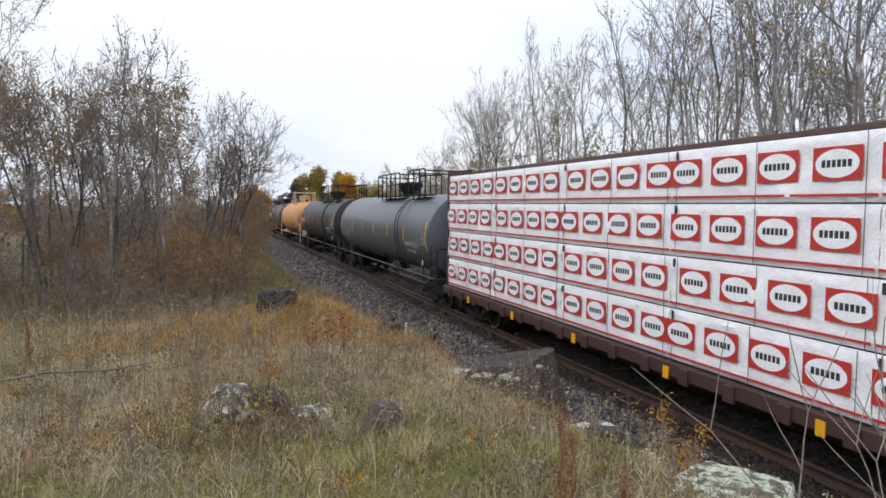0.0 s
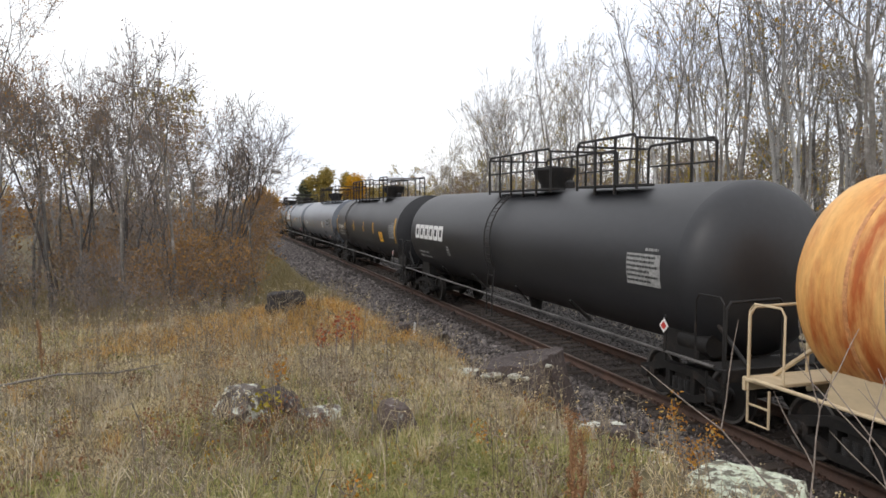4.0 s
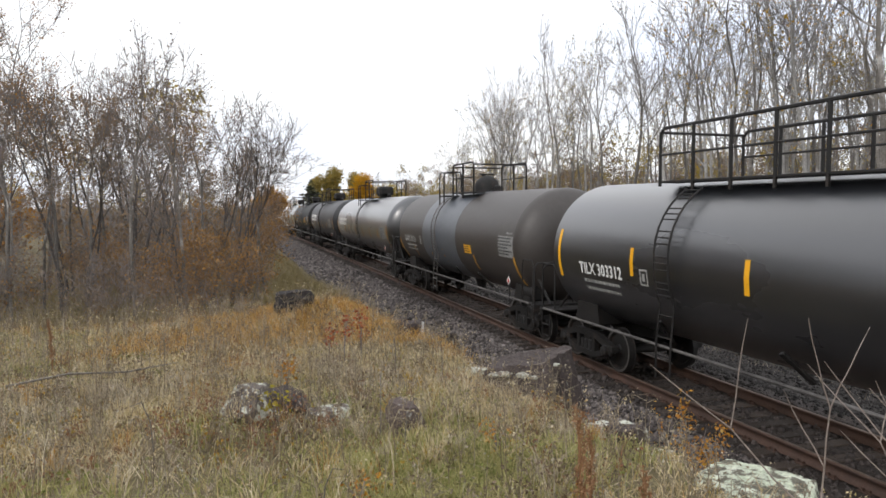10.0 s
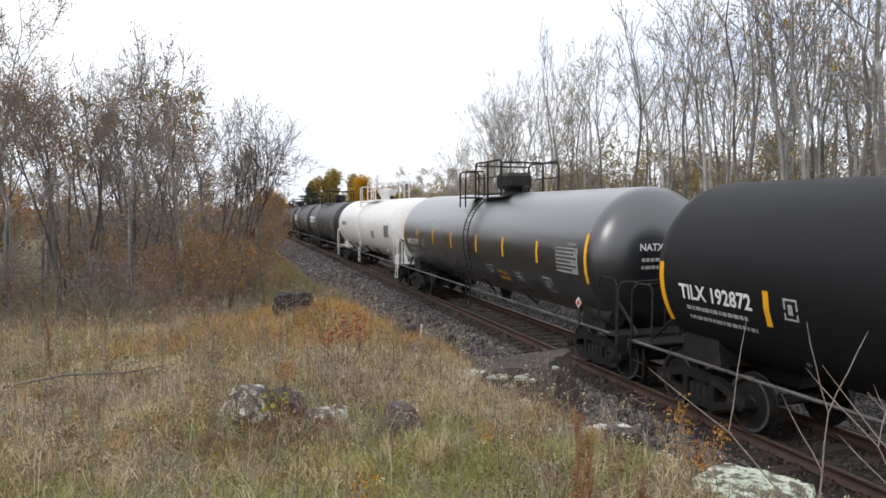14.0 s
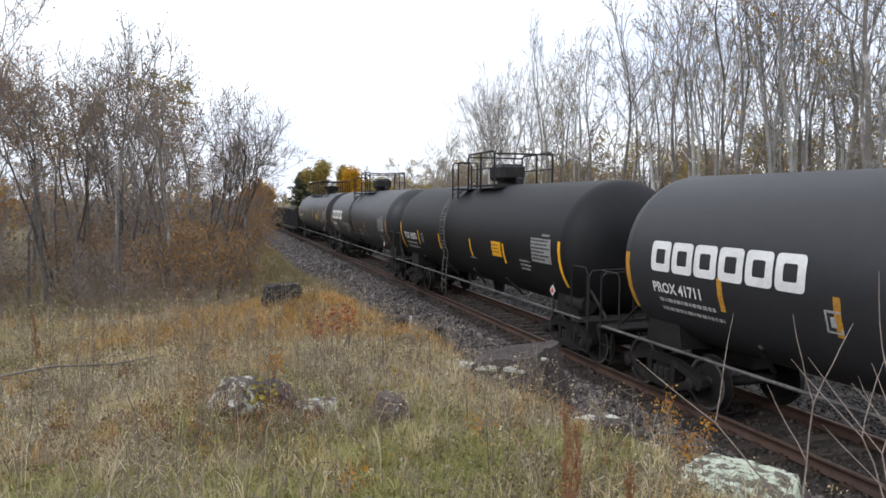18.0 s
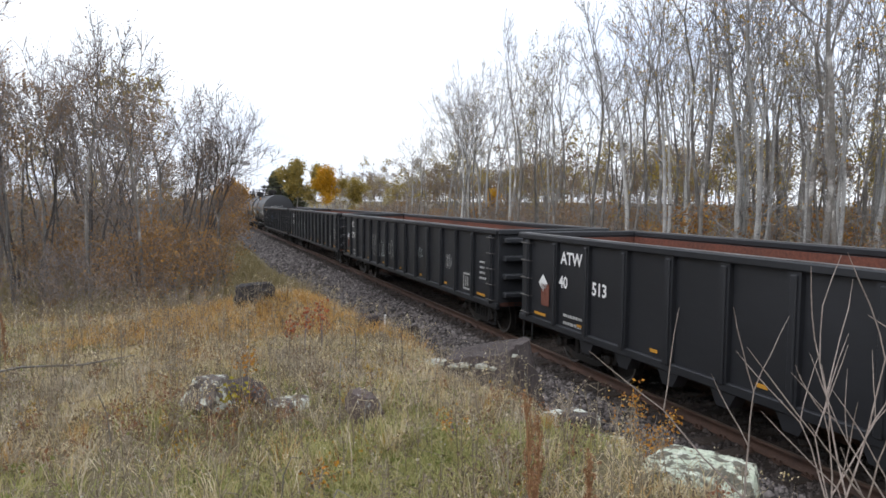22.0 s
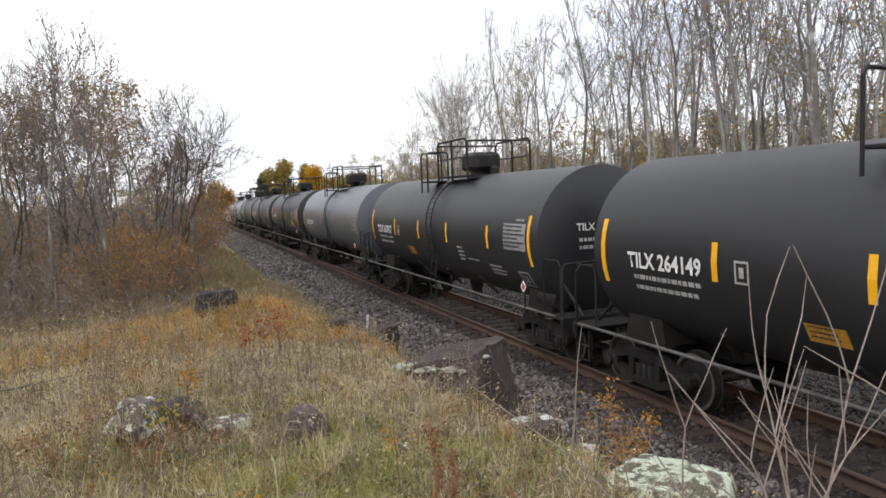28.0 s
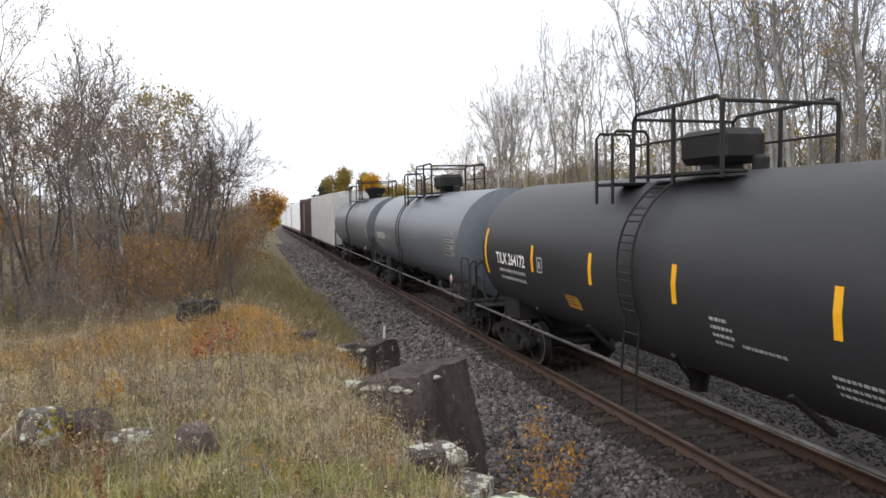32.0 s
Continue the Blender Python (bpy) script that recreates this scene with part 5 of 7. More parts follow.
    tk("tank_car", 147.0, 165.54, M_BLACK, "black tank car with yellow tape and a white sign", top="wide", mark="TILX 304372", mark_at=0.045, stripes=(0.178, 0.315, 0.443, 0.63, 0.805), stripe_dz=0.05, lf=0.76, panel=0.914, panel_dz=-0.02, signs=((0.822, -0.27, 1.02, 0.3, M_LETTER),), prints=((0.785, -0.66, 2, 0.8), (0.84, -0.72, 2, 0.7)), boxes=((0.905, -0.72),))
    tk("tank_car", 165.54, 183.99, M_GLOSS, "black tank car with a glossy charcoal top", top="fore", mark="TILX 303312", mark_at=0.066, mark_dz=-0.1, stripes=(0.186, 0.367, 0.546, 0.692, 0.83), lf=0.25, signs=((0.72, -0.3, 0.66, 0.4, M_YELLOW), (0.84, -0.4, 0.9, 0.26, M_LETTER)), panel=0.915)
    tk("tank_car", 183.99, 198.77, M_BROWNT, "dusty brown-black tank car with a slate grey band", top="short", mark="GATX 70136", mark_at=0.084, mark_dz=-0.12, tape=M_OLDTAPE, stripes=(0.177, 0.357, 0.476, 0.728), stripe_dz=-0.66, signs=((0.67, -0.3, 0.62, 0.26, M_YELLOW),), band=(0.295, 0.605), round_head=True, manway="dome", lf=0.433, ladder_mat=M_CAP)
    tk("tank_car", 198.77, 216.08, M_GLOSS, "glossy black tank car with a white block emblem", mark="PROX 41461", mark_at=0.061, logo_size=0.5, stripes=(0.19, 0.298, 0.432, 0.574, 0.713, 0.844), panel=0.884, panel_dz=-0.2, boxes=((0.885, -0.78),), prints=((0.73, -0.62, 3, 0.5), (0.58, -0.75, 1, 0.6)), lf=0.511, **prox)
    tk("tank_car", 216.08, 232.34, M_CHAR, "dusty dark grey tank car with a white block emblem", mark="PROX 43360", mark_at=0.072, stripes=(0.204, 0.38, 0.566, 0.737), head_mark="PROX", panel=0.802, panel_w=1.3, panel_dz=-0.14, boxes=((0.85, -0.8),), prints=((0.575, -0.6, 2, 0.7), (0.6, -0.82, 2, 0.3)), lf=0.483, **prox)
    tk("tank_car", 232.34, 248.3, M_DEEP, "black tank car with yellow tape and a yellow sign", top="short", mark="TILX 192872", mark_at=0.046, mark_dz=-0.14, stripes=(0.183, 0.402, 0.604, 0.781), stripe_dz=-0.33, signs=((0.699, -0.23, 0.62, 0.4, M_YELLOW),), round_head=True, manway="box", lf=0.539, ladder_mat=M_CAP, panel=0.88, panel_dz=-0.05, prints=((0.59, -0.7, 1, 0.7), (0.83, -0.5, 2, 0.6)))
    tk("tank_car", 248.3, 266.0, M_GLOSS, "glossy black tank car with yellow tape", top="short", mark="NATX 37917", mark_at=0.044, mark_dz=-0.14, stripes=(0.144, 0.276, 0.411, 0.564, 0.696, 0.833), signs=((0.651, -0.76, 0.62, 0.3, M_OLDTAPE),), head_mark="NATX 3", round_head=True, manway="box", panel=0.898, panel_dz=-0.03, boxes=((0.838, -0.72),), prints=((0.51, -0.5, 2, 0.4), (0.6, -0.6, 3, 0.5), (0.73, -0.65, 3, 0.5)), lf=0.524)
    tk("tank_car", 266.0, 283.4, M_WHITE, "white tank car with white railing", top="short", trim=M_WHITE, tape=False, mark="", round_head=True, signs=((0.7, -0.3, 0.7, 0.4, M_PLATE), (0.1, 0.1, 1.6, 0.25, M_PLATE)))
    tk("tank_car", 283.4, 300.72, M_BLACK, "black tank car with a white block emblem and blue scrawl", mark="PROX 41972", mark_at=0.046, stripes=(0.198, 0.387, 0.52, 0.72), scrawls=((0.61, -0.85, 1.1, 0.4, M_SPRAYBLUE, 11, 6),), panel=0.88, panel_dz=-0.1, boxes=((0.885, -0.7),), prints=((0.545, -0.72, 3, 0.6),), lf=0.454, ladder_mat=M_CAP, **prox)
    tk("tank_car", 300.72, 317.0, M_CHAR, "dusty black tank car with a white block emblem", mark="PROX 41711", mark_at=0.062, stripes=(0.179, 0.324, 0.509, 0.659, 0.808), signs=((0.58, -0.81, 0.36, 0.14, M_LETTER),), panel=0.88, panel_dz=-0.1, boxes=((0.87, -0.8),), lf=0.495, **prox)
    tk("tank_car", 317.0, 332.8, M_DEEP, "black tank car with yellow tape and a yellow sign", top="short", mark="TILX 192876", mark_at=0.048, mark_dz=-0.17, stripes=(0.184, 0.363, 0.578, 0.756), stripe_dz=-0.33, signs=((0.699, -0.25, 0.62, 0.4, M_YELLOW),), round_head=True, manway="box", lf=0.414, ladder_mat=M_CAP, panel=0.879, panel_dz=-0.05, prints=((0.56, -0.65, 1, 0.6), (0.825, -0.45, 3, 0.6)))
    tk("tank_car", 332.8, 350.17, M_BLACK, "black tank car with a white block emblem and a pale scrawl", mark="PROX 41482", mark_at=0.055, stripes=(0.235, 0.5, 0.68), head_mark="PROX", scrawls=((0.32, -0.75, 1.6, 0.5, M_SPRAY, 12, 6), (0.57, -0.8, 0.9, 0.4, M_SPRAY, 13, 3)), panel=0.88, panel_dz=-0.05, boxes=((0.885, -0.75),), prints=((0.48, -0.7, 2, 0.6), (0.67, -0.7, 2, 0.5)), lf=0.47, **prox)
    tk("tank_car", 350.17, 368.57, M_BLACK, "black tank car with long top railing and yellow tape", top="fore", mark="ITWX 33052", mark_at=0.062, mark_dz=-0.1, stripes=(0.191, 0.388, 0.579, 0.782), signs=((0.697, -0.23, 0.6, 0.4, M_YELLOW), (0.828, -0.45, 0.55, 0.2, M_PLATE), (0.868, -0.45, 0.5, 0.2, M_PLATE)), head_mark="ITWX 33", panel=0.902, panel_dz=-0.03, boxes=((0.89, -0.82),), ladder=None)
    for i, (S, mk) in enumerate(((387.79, "ATW|40513"), (406.28, "IC|3771"), (424.83, "IC|3707"), (443.27, "ATW|40455"))):
        gondola(S, 18.5 - 1.25, mk, i)
    tk("tank_car", 442.86, 457.5, M_BLACK, "black tank car with a white panel", top="short", mark="NATX 72007", mark_at=0.07, mark_dz=-0.12, tape=M_OLDTAPE, stripes=(0.4,), signs=((0.868, -0.3, 0.8, 0.44, M_LETTER), (0.73, -0.28, 0.5, 0.24, M_LETTER)), panel=None, head_mark="NATX 72007", manway="box", prints=((0.5, -0.5, 2, 0.5),))
    tk("tank_car", 457.97, 471.9, M_CHAR, "dark grey tank car with yellow tape", mark="TILX 264170", **tilx)
    tk("tank_car", 471.9, 485.8, M_BLACK, "black tank car with yellow tape and an orange sign", mark="TILX 264149", signs=((0.34, -0.7, 0.55, 0.26, M_OLDTAPE),), head_mark="TILX 264149", **tilx)
    tk("tank_car", 485.8, 500.16, M_BLACK, "black tank car with yellow tape and an orange sign", mark="TILX 263927", signs=((0.314, -0.65, 0.55, 0.26, M_OLDTAPE),), head_mark="TILX 263927", **tilx)
    tk("tank_car", 500.16, 514.6, M_SLATE, "plain blue-grey tank car with orange tape", top="short", mark="NATX 230978", mark_at=0.08, stripes=(0.242, 0.399, 0.62, 0.8), tape=M_OLDTAPE, mark_dz=-0.08, lf=0.53, manway="box", panel=0.9, boxes=((0.9, -0.8),))
    tk("tank_car", 514.6, 528.85, M_CHAR, "dark grey tank car with yellow tape and two signs", mark="TILX 264174", signs=((0.318, -0.69, 0.5, 0.26, M_OLDTAPE), (0.762, -0.46, 0.62, 0.36, M_YELLOW)), head_mark="TILX 264174", **tilx)
    tk("tank_car", 528.85, 544.57, M_CHAR, "dark grey tank car with yellow tape and an orange sign", mark="TILX 257525", signs=((0.58, -0.72, 0.5, 0.3, M_OLDTAPE),), **dict(tilx, stripes=(0.223, 0.396, 0.588, 0.763), panel=0.905, lf=0.53))
    tk("tank_car", 543.98, 558.63, M_CHAR, "dark grey tank car with yellow tape and an orange sign", mark="TILX 264172", signs=((0.33, -0.65, 0.5, 0.26, M_OLDTAPE),), head_mark="TILX 264172", **tilx)
    tk("tank_car", 558.63, 573.0, M_GREY, "plain light grey tank car", top="short", mark="TILX 254176", tape=False, lf=0.42, manway="box")
    tk("tank_car", 573.0, 587.5, M_SLATE, "grey tank car with a white emblem on its end", top="short", mark="", tape=False)
    box_car(605.5, 16.6, M_HOPPER, "pale grey covered hopper car with flat sides", "covered hopper car")
    box_car(621.5, 15.0, M_BROWNCAR, "oxide red boxcar with ribbed ends", "boxcar")
    for i in range(5):
        lumber_car(645.5 + 24.0 * i, 22.3, far=True)


build_train()


# ---- plants ----
def grow(seed, height, r0, orders=5, clear=0.35, fan=0.5, stems=1, thin=0.007, sides=2, lean=0.05, lift=0.05, splay=0.3):
    """A bare tree by repeated forking: each shoot wanders, puts out side shoots and divides at its end. Returns wood, twigs and twig ends."""
    rng = random.Random(seed)
    wood, tw, tips = Mesh(), Mesh(), []

    def line(p, d, ln, seg, wob, up):
        out, q, d = [p.copy()], p.copy(), d.normalized()
        for i in range(seg):
            d = (d + Vector((rng.gauss(0, wob), rng.gauss(0, wob), up + rng.gauss(0, wob * 0.5)))).normalized()
            q = q + d * (ln / seg)
            out.append(q.copy())
        return out, d

    def swing(d, ang):
        side = d.cross(Vector((rng.gauss(0, 1), rng.gauss(0, 1), rng.gauss(0, 1)))).normalized()
        return (d * math.cos(ang) + side * math.sin(ang)).normalized()

    def shoot(p, d, ln, r, k):
        seg = 4 if k > 2 else (2 if k else 1)
        pts, d1 = line(p, d, ln, seg, 0.06 if k > 2 else 0.13, lift)
        end = max(thin * 0.45, r * 0.66)
        rad = [r + (end - r) * i / seg for i in range(seg + 1)]
        (wood if k >= 3 else tw).tube(pts, rad, 5 if k >= 3 else 3, False)
        if k == 0:
            tips.append(pts[-1])
            tips.append(pts[0].lerp(pts[-1], 0.5))
            return
        for j in range(sides if k < 4 else 1):
            f = rng.uniform(0.25, 0.95)
            i = min(seg - 1, int(f * seg))
            q = pts[i].lerp(pts[i + 1], f * seg - i)
            shoot(q, swing((pts[i + 1] - pts[i]).normalized(), rng.uniform(0.6, 1.1)), ln * rng.uniform(0.38, 0.6), max(thin, r * 0.42), max(0, k - 2))
        a = fan * rng.uniform(0.7, 1.2)
        shoot(pts[-1], swing(d1, a * 0.45), ln * rng.uniform(0.72, 0.86), max(thin, end), k - 1)
        shoot(pts[-1], swing(d1, a), ln * rng.uniform(0.6, 0.8), max(thin, end * 0.78), k - 1)
        if rng.random() < 0.22:
            shoot(pts[-1], swing(d1, a), ln * rng.uniform(0.5, 0.7), max(thin, end * 0.6), k - 1)

    for st in range(stems):
        a0 = rng.uniform(0, 6.28)
        tilt = lean + (splay * rng.uniform(0.4, 1.0) if stems > 1 else 0.0)
        hgt = height * (rng.uniform(0.75, 1.0) if stems > 1 else 1.0)
        base = Vector((0.1 * st * math.cos(a0), 0.1 * st * math.sin(a0), -0.25))
        trunk, d1 = line(base, Vector((math.cos(a0) * tilt, math.sin(a0) * tilt, 1)), hgt * clear + 0.25, 6, 0.035, 0.02)
        rt = r0 * (0.8 if stems > 1 else 1.0)
        wood.tube(trunk, [rt * (1.25 if i == 0 else 1 - 0.32 * i / 6) for i in range(7)], 7, False)
        # a few dead side shoots low on the trunk
        for j in range(3 if clear > 0.2 else 0):
            i = rng.randrange(2, 6)
            shoot(trunk[i], swing(d1, rng.uniform(0.8, 1.2)), hgt * rng.uniform(0.05, 0.11), rt * 0.16, 1)
        # the crown: a leader and its forks share out the height that is left
        whole = sum(0.79 ** i for i in range(orders + 1))
        shoot(trunk[-1], d1, hgt * (1 - clear) / whole * 1.12, rt * 0.68, orders)
    top = height / max(p.z for p in tips)
    side = min(1.15, max(0.85, top))
    for m in (wood, tw):
        m.v = [(x * side, y * side, z * top) for x, y, z in m.v]
    tips = [Vector((p.x * side, p.y * side, p.z * top)) for p in tips]
    return wood, tw, tips


def leaves(tips, count, size, seed, spread=0.12, low=None):
    """Small bent leaves about the twig ends, as arrays of vertices and triangles."""
    rng = np.random.default_rng(seed)
    t = np.array([tuple(p) for p in tips])
    if low is not None:
        t = t[t[:, 2] < low] if (t[:, 2] < low).sum() > 20 else t
    # some ends still carry many leaves, most carry few
    w = rng.random(len(t)) ** 2 + 0.08
    c = t[rng.choice(len(t), count, p=w / w.sum())] + rng.normal(0, spread, (count, 3))
    a = rng.normal(size=(count, 3))
    a /= np.linalg.norm(a, axis=1)[:, None]
    b = np.cross(a, rng.normal(size=(count, 3)))
    b /= np.linalg.norm(b, axis=1)[:, None]
    s = (size * rng.uniform(0.6, 1.3, count))[:, None]
    nrm = np.cross(a, b) * s * 0.25
    v = np.stack([c - a * s, c + b * s * 0.6 + nrm, c + a * s, c - b * s * 0.6 + nrm], 1).reshape(-1, 3)
    k = np.arange(count)[:, None] * 4
    return v, np.concatenate([k + [0, 1, 2], k + [0, 2, 3]])


def tree_kind(name, label, cat, group, seed, height, r0, leaf_n=0, leaf_s=0.05, leaf_mat=None, bark=None, twig=None, leaf_spread=0.12, low=None, **k):
    """Makes one tree with its parts; further ones are copies of it."""
    wood, tw, tips = grow(seed, height, r0, **k)
    ob = tagged(empty(name), label, cat, group)
    tr = piece("trunk", wood.data("trunk", bark or M_BARK, 60), ob)
    if k.get("stems", 1) > 1:
        tagged(tr, kind="stuff")
    piece("crown", raw_mesh("crown", tw.v, tw.f, twig or M_TWIG), ob, "bare twigs")
    if leaf_n:
        piece("leaves", raw_mesh("leaves", *leaves(tips, leaf_n, leaf_s, seed + 50, leaf_spread, low), leaf_mat), ob)
    return ob


def build_woods():
    rng = random.Random(21)
    R = [tree_kind("aspen_tree", "tall bare grey aspen with ascending forked limbs", "tree", "aspens beyond the line", 100 + i, 14.5 + i * 0.5, 0.115 + 0.012 * (i % 3),
                   (420, 260, 90, 520, 120, 300, 60)[i], 0.06, (M_OLIVELEAF, M_OLIVELEAF, M_DULLLEAF, M_OLIVELEAF, M_DULLLEAF, M_YELLEAF, M_DULLLEAF)[i],
                   bark=(M_DBARK, M_DBARK, M_BARK)[i % 3], orders=5, clear=(0.34, 0.26, 0.42, 0.3, 0.38, 0.28, 0.46)[i], fan=(0.5, 0.58, 0.48, 0.54, 0.46, 0.58, 0.5)[i], thin=0.0135,
                   stems=(1, 1, 1, 1, 1, 2, 1)[i], splay=0.1, lean=0.03, lift=0.07, sides=1) for i in range(7)]
    Lk = [tree_kind("birch_tree", "slender grey tree with sparse brown autumn leaves", "tree", "trees in the near wood", 200 + i, 8.0 + i * 0.3, 0.075,
                    (1000, 700, 1300, 560, 800, 1000)[i], 0.036, (M_DULLLEAF, M_DULLLEAF, M_OAKLEAF, M_DULLLEAF, M_DULLLEAF, M_OAKLEAF)[i], bark=(M_DBARK, M_DARKBARK, M_DBARK)[i % 3], twig=M_DTWIG,
                    orders=5, clear=(0.4, 0.3, 0.34, 0.44, 0.28, 0.36)[i], fan=(0.56, 0.62, 0.58, 0.5, 0.64, 0.56)[i], thin=0.0095, stems=(1, 2, 1, 1, 2, 1)[i], splay=0.22, lean=0.04, lift=0.05, sides=2, leaf_spread=0.12) for i in range(6)]
    Sk = [tree_kind("shrub", "tangled brown thicket shrub with autumn leaves", "shrub", "thicket shrubs", 300 + i, 2.7 + 0.35 * i, 0.018,
                    (420, 260, 620, 300)[i], 0.045, (M_OAKLEAF, M_DULLLEAF, M_DULLLEAF, M_DULLLEAF)[i], bark=M_DTWIG, twig=M_DTWIG, orders=4, clear=0.12, fan=0.62, stems=4, splay=0.6, thin=0.0055, lift=0.03, leaf_spread=0.14) for i in range(4)]
    Ak = [tree_kind("sapling", "young sapling with orange-brown autumn leaves", "sapling", "saplings at the wood's edge", 340 + i, 3.5, 0.024,
                    1000, 0.042, M_AUTLEAF, bark=M_DTWIG, twig=M_DTWIG, orders=4, clear=0.16, fan=0.55, stems=3, splay=0.35, thin=0.0055, leaf_spread=0.13) for i in range(2)]
    used = set()

    def put(kinds, x, y, s=1.0, which=None):
        ob = kinds[which if which is not None else rng.randrange(len(kinds))]
        m = pose(x, y, float(ground_z(x, y)) - 0.03, 0, 0, rng.uniform(0, 360))
        if ob.name not in used:
            used.add(ob.name)
            ob.matrix_basis = m
            t = ob
        else:
            t = copy_thing(ob, m)
        t.scale = (s, s, s * rng.uniform(0.92, 1.08))
        return t

    # the near wood: lower and leafier towards the line, sized to the camera's skyline
    def fill(kinds, count, y0, y1, r0, r1, skyline, lo, hi, base, pick=None):
        n = 0
        while n < count:
            y = y0 + (y1 - y0) * rng.random() ** 1.2
            r = rng.uniform(r0, r1)
            x = -8.57 + r * y
            if x > -6.9 - max(0, 22 - y) * 0.22:
                x = -6.9 - max(0, 22 - y) * 0.22 - rng.random()
                r = (x + 8.57) / y
            top = 3.48 + float(np.interp(r, *skyline)) * y
            s = (top - float(ground_z(x, y))) * rng.uniform(lo, hi) / base
            put(kinds, x, y, s, rng.choice(pick) if pick else None)
            n += 1
    crowns = ([-0.5, -0.234, -0.107, -0.021, 0.029, 0.074, 0.09], [0.25, 0.25, 0.235, 0.2, 0.135, 0.08, 0.05])
    fill(Lk, 46, 15.5, 38, -0.5, 0.055, crowns, 0.72, 1.02, 8.9)
    fill(Lk, 8, 20, 34, -0.06, 0.045, crowns, 0.85, 1.0, 8.9)
    fill(Sk, 84, 14.8, 28, -0.55, 0.04, ([-0.5, 0.06], [-0.01, -0.03]), 0.5, 1.0, 3.6)
    fill(Ak, 15, 15.5, 26, -0.07, 0.05, ([-0.5, 0.06], [0.035, 0.02]), 0.65, 1.0, 3.8)
    fill(Ak, 8, 26, 42, 0.015, 0.06, ([-0.5, 0.06], [0.045, 0.025]), 0.75, 1.05, 3.8)
    fill(Ak, 6, 15.5, 26, -0.45, -0.1, ([-0.5, 0.06], [0.0, 0.0]), 0.6, 0.9, 3.6)
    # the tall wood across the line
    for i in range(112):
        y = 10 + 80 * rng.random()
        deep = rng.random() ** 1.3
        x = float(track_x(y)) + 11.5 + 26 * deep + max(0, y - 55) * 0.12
        # lower towards its far end: heights fitted to the skyline in the camera's view
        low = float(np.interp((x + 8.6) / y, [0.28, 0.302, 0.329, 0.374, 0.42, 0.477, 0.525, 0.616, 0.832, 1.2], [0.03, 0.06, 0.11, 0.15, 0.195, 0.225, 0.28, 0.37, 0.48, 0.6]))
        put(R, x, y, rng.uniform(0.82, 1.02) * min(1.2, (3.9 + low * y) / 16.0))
    for i in range(11):
        y = rng.uniform(17, 34)
        put(R, max(float(track_x(y)) + 11.5, -8.57 + rng.uniform(0.7, 1.15) * y), y, rng.uniform(0.85, 1.08))
    for i in range(40):
        y = 6 + 28 * rng.random()
        put(R, float(track_x(y)) + 12.5 + 24 * rng.random(), y, rng.uniform(0.62, 0.85))
    for i in range(75):
        y = 10 + 70 * rng.random()
        put(Sk, float(track_x(y)) + 8.5 + 9 * rng.random(), y, rng.uniform(0.55, 1.0))
    return R, Lk, Sk


def scatter(name, label, kinds, places, mat, cat):
    """Many far plants joined into one object: kinds are (vertices, triangles), places (x, y, scale, turn, kind)."""
    vs, fs, k = [], [], 0
    for x, y, s, a, i in places:
        v, f = kinds[i]
        c, sn = math.cos(a) * s, math.sin(a) * s
        z = float(ground_z(x, y))
        vs.append(np.stack([v[:, 0] * c - v[:, 1] * sn + x, v[:, 0] * sn + v[:, 1] * c + y, v[:, 2] * s + z], 1))
        fs.append(f + k)
        k += len(v)
    tagged(new(name, raw_mesh(name, np.concatenate(vs), np.concatenate(fs), mat)), label, cat, kind="stuff")


def triangles(m):
    """A Mesh's quads as arrays of triangles."""
    q = np.array([f for f in m.f if len(f) == 4])
    return np.array(m.v), np.concatenate([q[:, [0, 1, 2]], q[:, [0, 2, 3]]])


